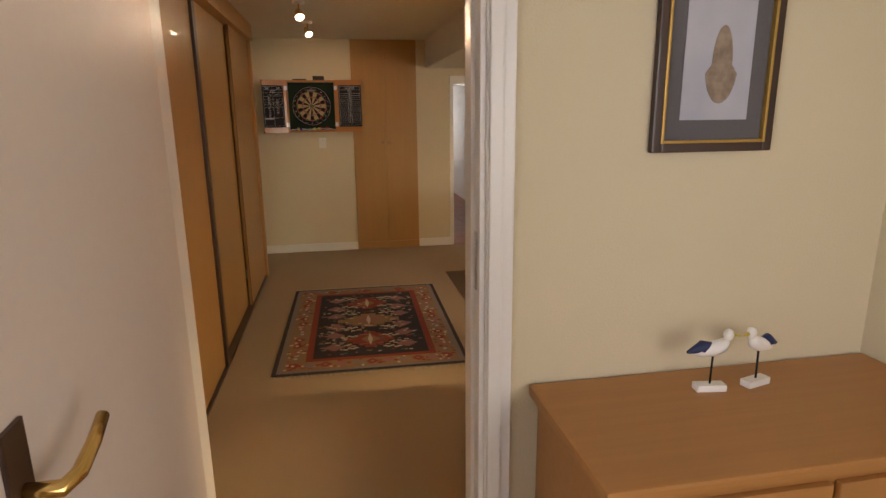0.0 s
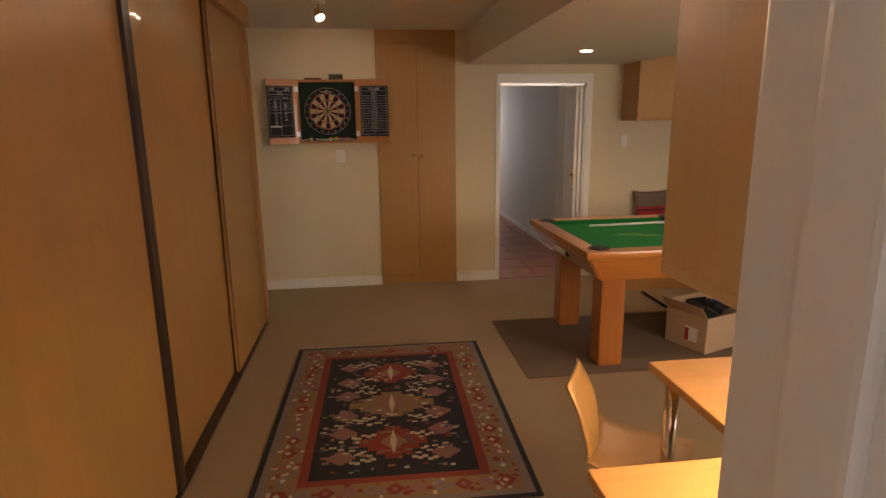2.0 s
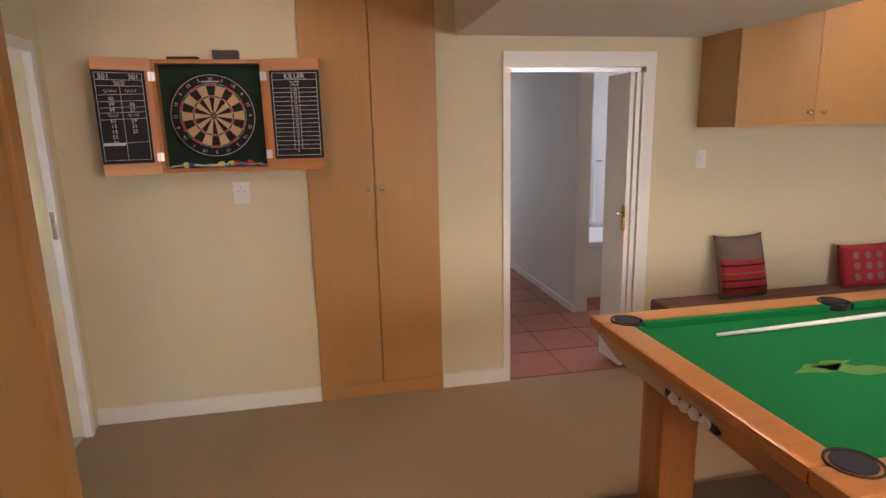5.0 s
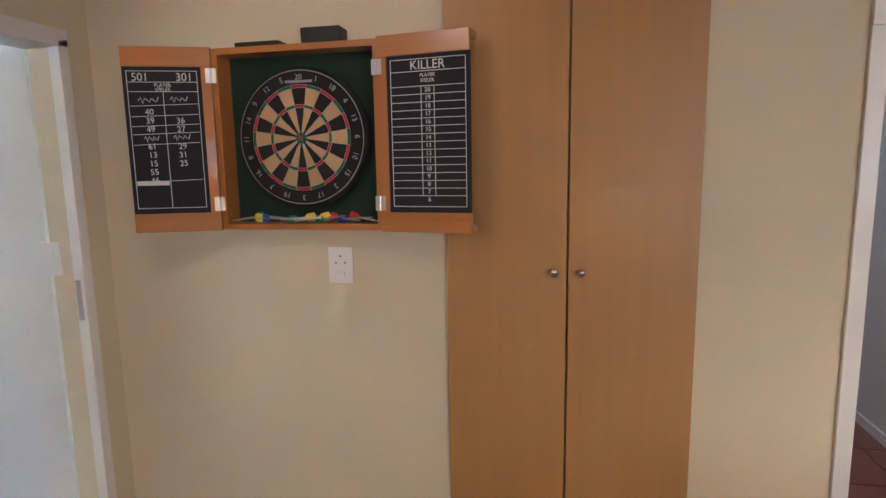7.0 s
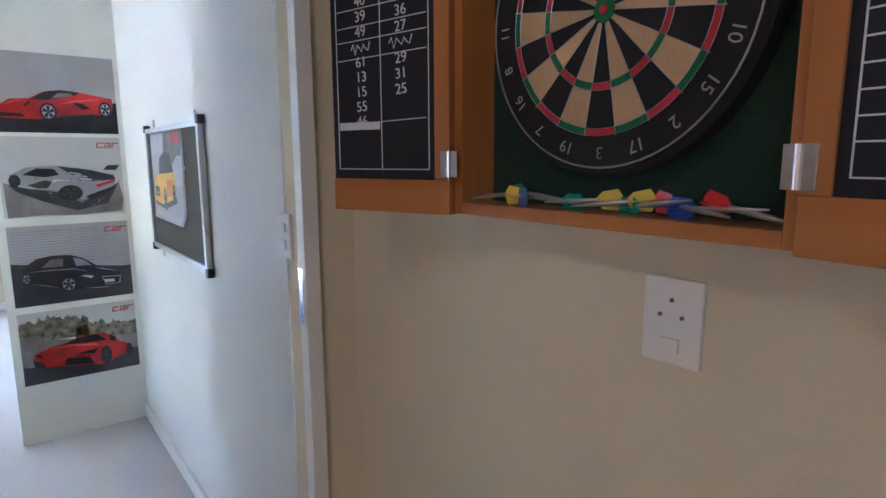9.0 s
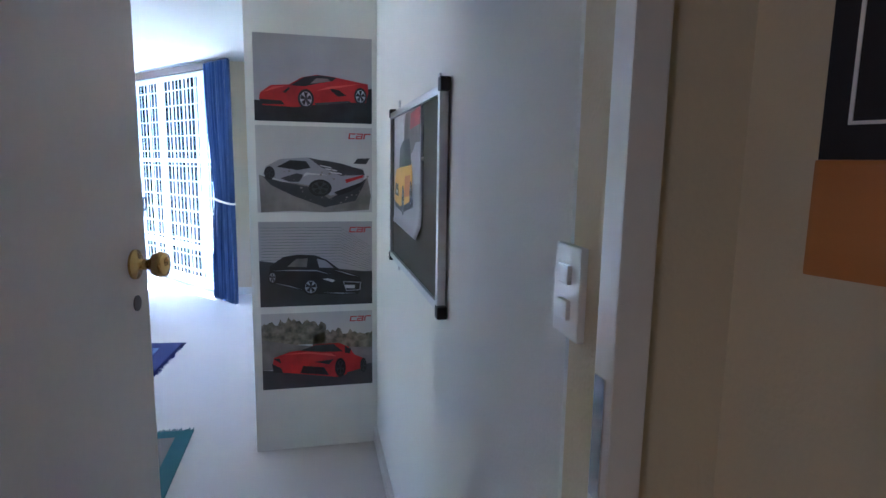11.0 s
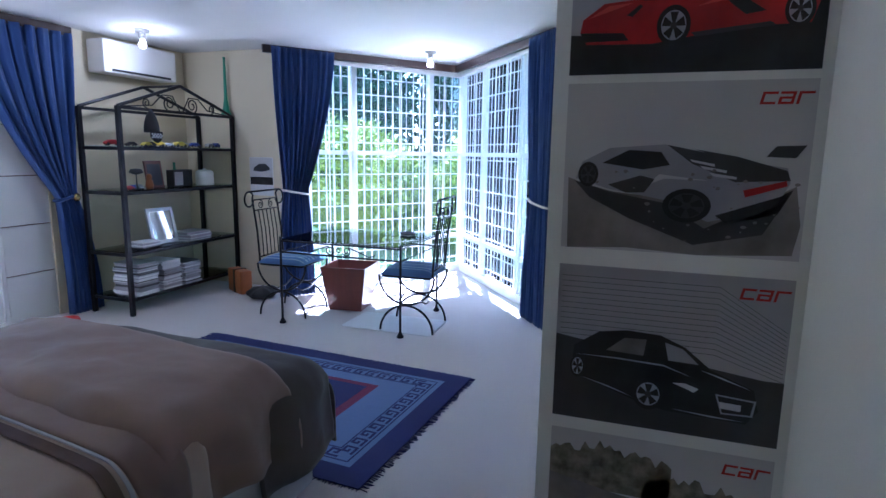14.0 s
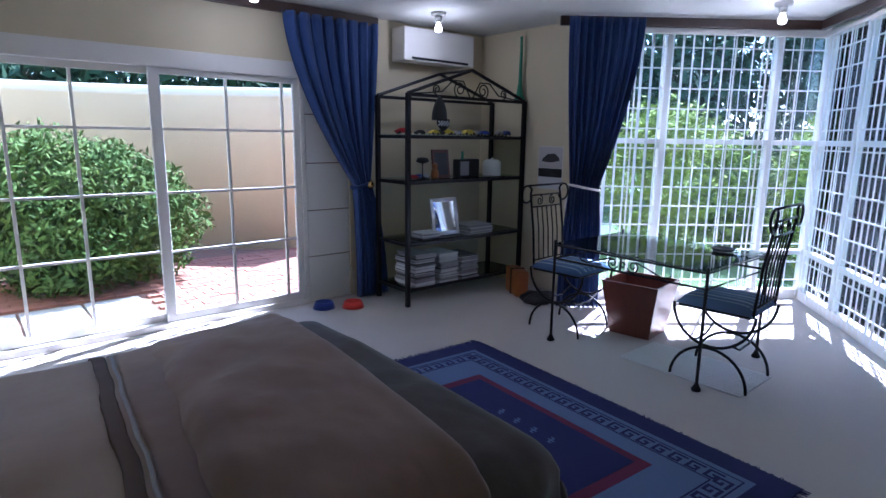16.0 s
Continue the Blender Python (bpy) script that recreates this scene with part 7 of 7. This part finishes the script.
poster(1.645, 2.04, 'print_lilac', RED_COUPE, ((0.43, 0.27, 0.068, 0.115, 'print_silver'), (0.90, 0.325, 0.055, 0.10, 'print_silver')), "poster of a low red sports car on the white wall", None, False)
poster(1.215, 1.625, 'print_paper', SILVER_WEDGE, ((0.54, 0.29, 0.10, 0.10, 'print_dark'), (0.11, 0.46, 0.045, 0.075, 'print_dark')), "poster of a silver sports car in mud on the white wall", 'mud')
poster(0.75, 1.17, 'print_lilac', BLACK_SALOON, ((0.443, 0.227, 0.07, 0.10, 'print_silver'), (0.11, 0.35, 0.035, 0.075, 'print_silver')), "poster of a black saloon car on the white wall", 'lines')
poster(0.325, 0.715, 'print_paper', RED_FASTBACK, ((0.70, 0.245, 0.05, 0.13, 'print_dark'), (0.915, 0.26, 0.03, 0.10, 'print_dark')), "poster of a red sports car before trees on the white wall", 'trees')

ob = thing("car_picture", "paper car picture pinned to the notice board", "poster", (-2.36, -0.1475, 1.25))
s = Shape()
s.sheet(lambda u, v: (0.545 * u, -0.016 * max(0, 0.12 - v) * 8 * (0.2 + u) - 0.0007, 0.375 * v), 10, 10)
s.done("sheet", 'print_lilac', ob, True, 0.0006)
print_layers(ob, YELLOW_HATCH, 0.545, 0.375, pose(0, -0.004, 0), ((0.43, 0.24, 0.045, 0.13, 'print_silver'), (0.71, 0.31, 0.04, 0.11, 'print_silver')))


def bulb_lamp(x, y):
    ob = thing("ceiling_lamp", "bare lit bulb in a white ceiling holder", "ceiling lamp", (x, y, BH), "bedroom ceiling lamps")
    Shape().lathe([(0.06, -0.03), (0.062, -0.002), (0.05, -0.0005)], (0, 0, 0), 24).done("base", 'plastic', ob, True)
    Shape().lathe([(0.028, -0.03), (0.03, -0.075), (0.022, -0.08)], (0, 0, 0), 18).done("holder", 'plastic', ob, True)
    Shape().lathe([(0.014, -0.08), (0.022, -0.10), (0.032, -0.125), (0.026, -0.15), (0.002, -0.158)], (0, 0, 0), 18).done("bulb", 'bulb_cool', ob, True)


for x, y in ((-7.30, -2.63), (-5.68, -4.70), (-4.10, -4.72)):
    bulb_lamp(x, y)

# ---- outdoors ----
g = Shape().box(-400, 400, -400, 400, -0.40, -0.16)
structure(g.done("ground", 'grass'), "lawn reaching into the distance")
pv = structure(B("patio_bed", 'grout', -7.2, 2.0, -10.2, -5.41, -0.158, -0.052), "sandy bed of the brick patio")


def garden_wall():
    s = Shape()
    n = 40
    rings = []
    for k in range(n + 1):
        f = k / n
        x = -6.2 + 8.5 * f
        y = -8.65 + 1.15 * max(0, 1 - f * 2.6) ** 2 - 0.9 * math.sin(f * 2.2)
        rings.append((x, y))
    prof = [(0.0, -0.15), (0.0, 1.90), (0.03, 1.91), (0.03, 2.04), (-0.22, 2.04), (-0.22, -0.15)]
    verts = [[s.bm.verts.new((x, y + a, z)) for a, z in prof] for x, y in rings]
    for A, C in zip(verts, verts[1:]):
        for i in range(len(prof)):
            s.bm.faces.new((A[i], A[(i + 1) % 6], C[(i + 1) % 6], C[i]))
    s.bm.faces.new(verts[0])
    s.bm.faces.new(verts[-1][::-1])
    tagged(s.done("garden_wall", 'stucco', None, True), "curved yellow stucco garden wall with a coping", "wall")


garden_wall()


def foliage(name, label, category, blobs, count, size, material, seed, trunk=None, at=(0, 0, 0)):
    """A plant whose crown is many small leaves in clumps, with gaps."""
    rg = np.random.default_rng(seed)
    ob = thing(name, label, category, at)
    V, F = [], []
    w = np.array([b[3] * b[4] * b[5] for b in blobs])
    w = w / w.sum()
    for bi, (bx, by, bz, rx, ry, rz) in enumerate(blobs):
        m_ = int(count * w[bi])
        d = rg.normal(size=(m_, 3))
        d /= np.linalg.norm(d, axis=1)[:, None]
        rad = rg.uniform(0.72, 1.04, m_) * (1 + 0.10 * np.sin(d[:, 0] * 7 + bi) * np.cos(d[:, 2] * 6) + 0.05 * np.sin(d[:, 1] * 17))
        c = d * rad[:, None] * np.array([rx, ry, rz]) + np.array([bx, by, bz])
        a = rg.normal(size=(m_, 3)) * 0.8 + np.array([0, 0, -0.15])
        a /= np.linalg.norm(a, axis=1)[:, None]
        nrm = d * 0.7 + rg.normal(size=(m_, 3)) * 0.5 + np.array([0, 0, 0.5])
        b = np.cross(a, nrm)
        b /= np.linalg.norm(b, axis=1)[:, None] + 1e-9
        L = size * rg.uniform(0.6, 1.3, m_)[:, None]
        k0 = len(V)
        quad = np.stack([c - a * L, c + b * L * 0.32, c + a * L, c - b * L * 0.32], 1).reshape(-1, 3)
        quad = quad[:]
        V.extend(quad.tolist())
        F.extend([(k0 + 4 * i, k0 + 4 * i + 1, k0 + 4 * i + 2, k0 + 4 * i + 3) for i in range(m_)])
    me = bpy.data.meshes.new(name)
    me.from_pydata([tuple(v) for v in V], [], F)
    me.materials.append(M[material])
    cr = new("leaves", me)
    cr.parent = ob
    tagged(cr, kind="stuff")
    s = Shape()
    th, r0 = trunk or (0.5, 0.05)
    s.tube([(0, 0, -0.2), (0.03, 0.02, th * 0.5), (0, 0, th)], lambda f: r0 * (1 - 0.4 * f), 8)
    for bx, by, bz, rx, ry, rz in blobs:
        s.tube([(0, 0, th * 0.7), (bx * 0.5, by * 0.5, (th + bz) / 2), (bx, by, bz + rz * 0.4)], lambda f: r0 * 0.55 * (1 - 0.8 * f), 6)
    s.done("branches", 'bark', ob, True)
    return ob


foliage("round_shrub", "large round green shrub on the patio", "shrub", [(0, 0, 0.72, 0.95, 0.80, 0.74), (-0.45, 0.1, 0.60, 0.72, 0.7, 0.66), (0.4, 0.05, 0.68, 0.7, 0.65, 0.72), (0.1, 0.35, 0.45, 0.7, 0.55, 0.5)], 26000, 0.042, 'shrub', 1, at=(-3.30, -7.35, 0))
hedges = [((-10.6, -5.25, 0), [(0, 0, 0.95, 1.0, 0.95, 1.05), (0.2, 0.8, 0.75, 0.9, 0.7, 0.85)], 'shrub_yellow'), ((-11.0, -4.0, 0), [(0, 0, 0.6, 0.9, 0.9, 0.70)], 'shrub'),
          ((-10.6, -3.1, 0), [(0, 0, 0.82, 0.8, 0.62, 0.92), (0.1, 0.7, 0.6, 0.8, 0.7, 0.72)], 'shrub_yellow'), ((-11.0, -1.5, 0), [(0, 0, 0.7, 0.9, 1.0, 0.8)], 'shrub'),
          ((-10.2, 0.0, 0), [(0, 0, 0.85, 0.9, 0.9, 0.9)], 'shrub_yellow'), ((-9.6, -6.9, 0), [(0, 0, 0.9, 0.9, 0.9, 0.95)], 'shrub')]
for i, (at, blobs, mt) in enumerate(hedges):
    foliage("garden_shrub", "sunlit garden shrub with small leaves outside the bay", "shrub", blobs, 11000, 0.055, mt, 20 + i, at=at)
for i, (x, y, h) in enumerate(((-17, -9, 6.5), (-19, -5, 7.5), (-18, -0.8, 7), (-17, 3.5, 6.5), (-20, 8, 8), (-15, -13, 6.5), (-9.5, -16, 6), (-4.5, -15, 5.5), (0.5, -14.5, 6))):
    foliage("garden_tree", "tall dark leafy tree behind the garden", "tree", [(0, 0, h * 0.62, 2.3, 2.3, h * 0.36), (1.2, 1.0, h * 0.42, 1.7, 1.7, h * 0.26), (-1.1, -0.9, h * 0.36, 1.7, 1.8, h * 0.28), (0.3, -1.3, h * 0.30, 1.5, 1.6, h * 0.26)],
            11000, 0.17, 'tree_leaf', 40 + i, (h * 0.5, 0.16), (x, y, -0.16))

# ---- paving and tiles, piece by piece ----
rp = random.Random(9)
pav = [Shape().box(-0.107, 0.107, -0.051, 0.051, -0.03, 0.0, 0.006).done("paver", 'paving', pv)]
pme = pav[0].data
first = True
nb, rest = 0, Shape()
for j in range(22):
    for i in range(26):
        x, y = -5.9 + i * 0.222 + (0.111 if j % 2 else 0), -5.50 - j * 0.110
        z = -0.030 + rp.uniform(-0.003, 0.003)
        if x > -3.75 and y > -6.62:
            continue
        if nb < 290 and -5.0 < x < -1.9 and y > -8.0:
            if first:
                pav[0].location = (x, y, z)
                first = False
            else:
                o = new("paver", pme)
                o.parent = pv
                o.location = (x, y, z)
            nb += 1
        else:
            rest.box(x - 0.107, x + 0.107, y - 0.051, y + 0.051, z - 0.03, z)
tagged(rest.done("pavers_beyond", 'paving', pv), kind="stuff")

fc = bpy.data.objects["floor_corridor"]
tme = None
for i in range(8):
    for j in range(13):
        x, y = 1.465 + i * 0.402, 0.215 + j * 0.402
        if x > 2.75 and y > 2.3:
            continue
        if tme is None:
            o = Shape().box(-0.197, 0.197, -0.197, 0.197, -0.01, 0.0, 0.003).done("tile", 'terracotta', fc)
            tme = o.data
        else:
            o = new("tile", tme)
            o.parent = fc
        o.location = (x, y, 0.001 + rp.uniform(-0.0008, 0.0008))

sme = None
for i in range(5):
    for j in range(3):
        if sme is None:
            o = Shape().box(-0.218, 0.218, -0.168, 0.168, -0.04, 0.0, 0.008).done("slab", 'slab', pv)
            sme = o.data
        else:
            o = new("slab", sme)
            o.parent = pv
        o.location = (-3.40 + i * 0.46, -5.62 - j * 0.37, -0.026 + rp.uniform(-0.003, 0.003))
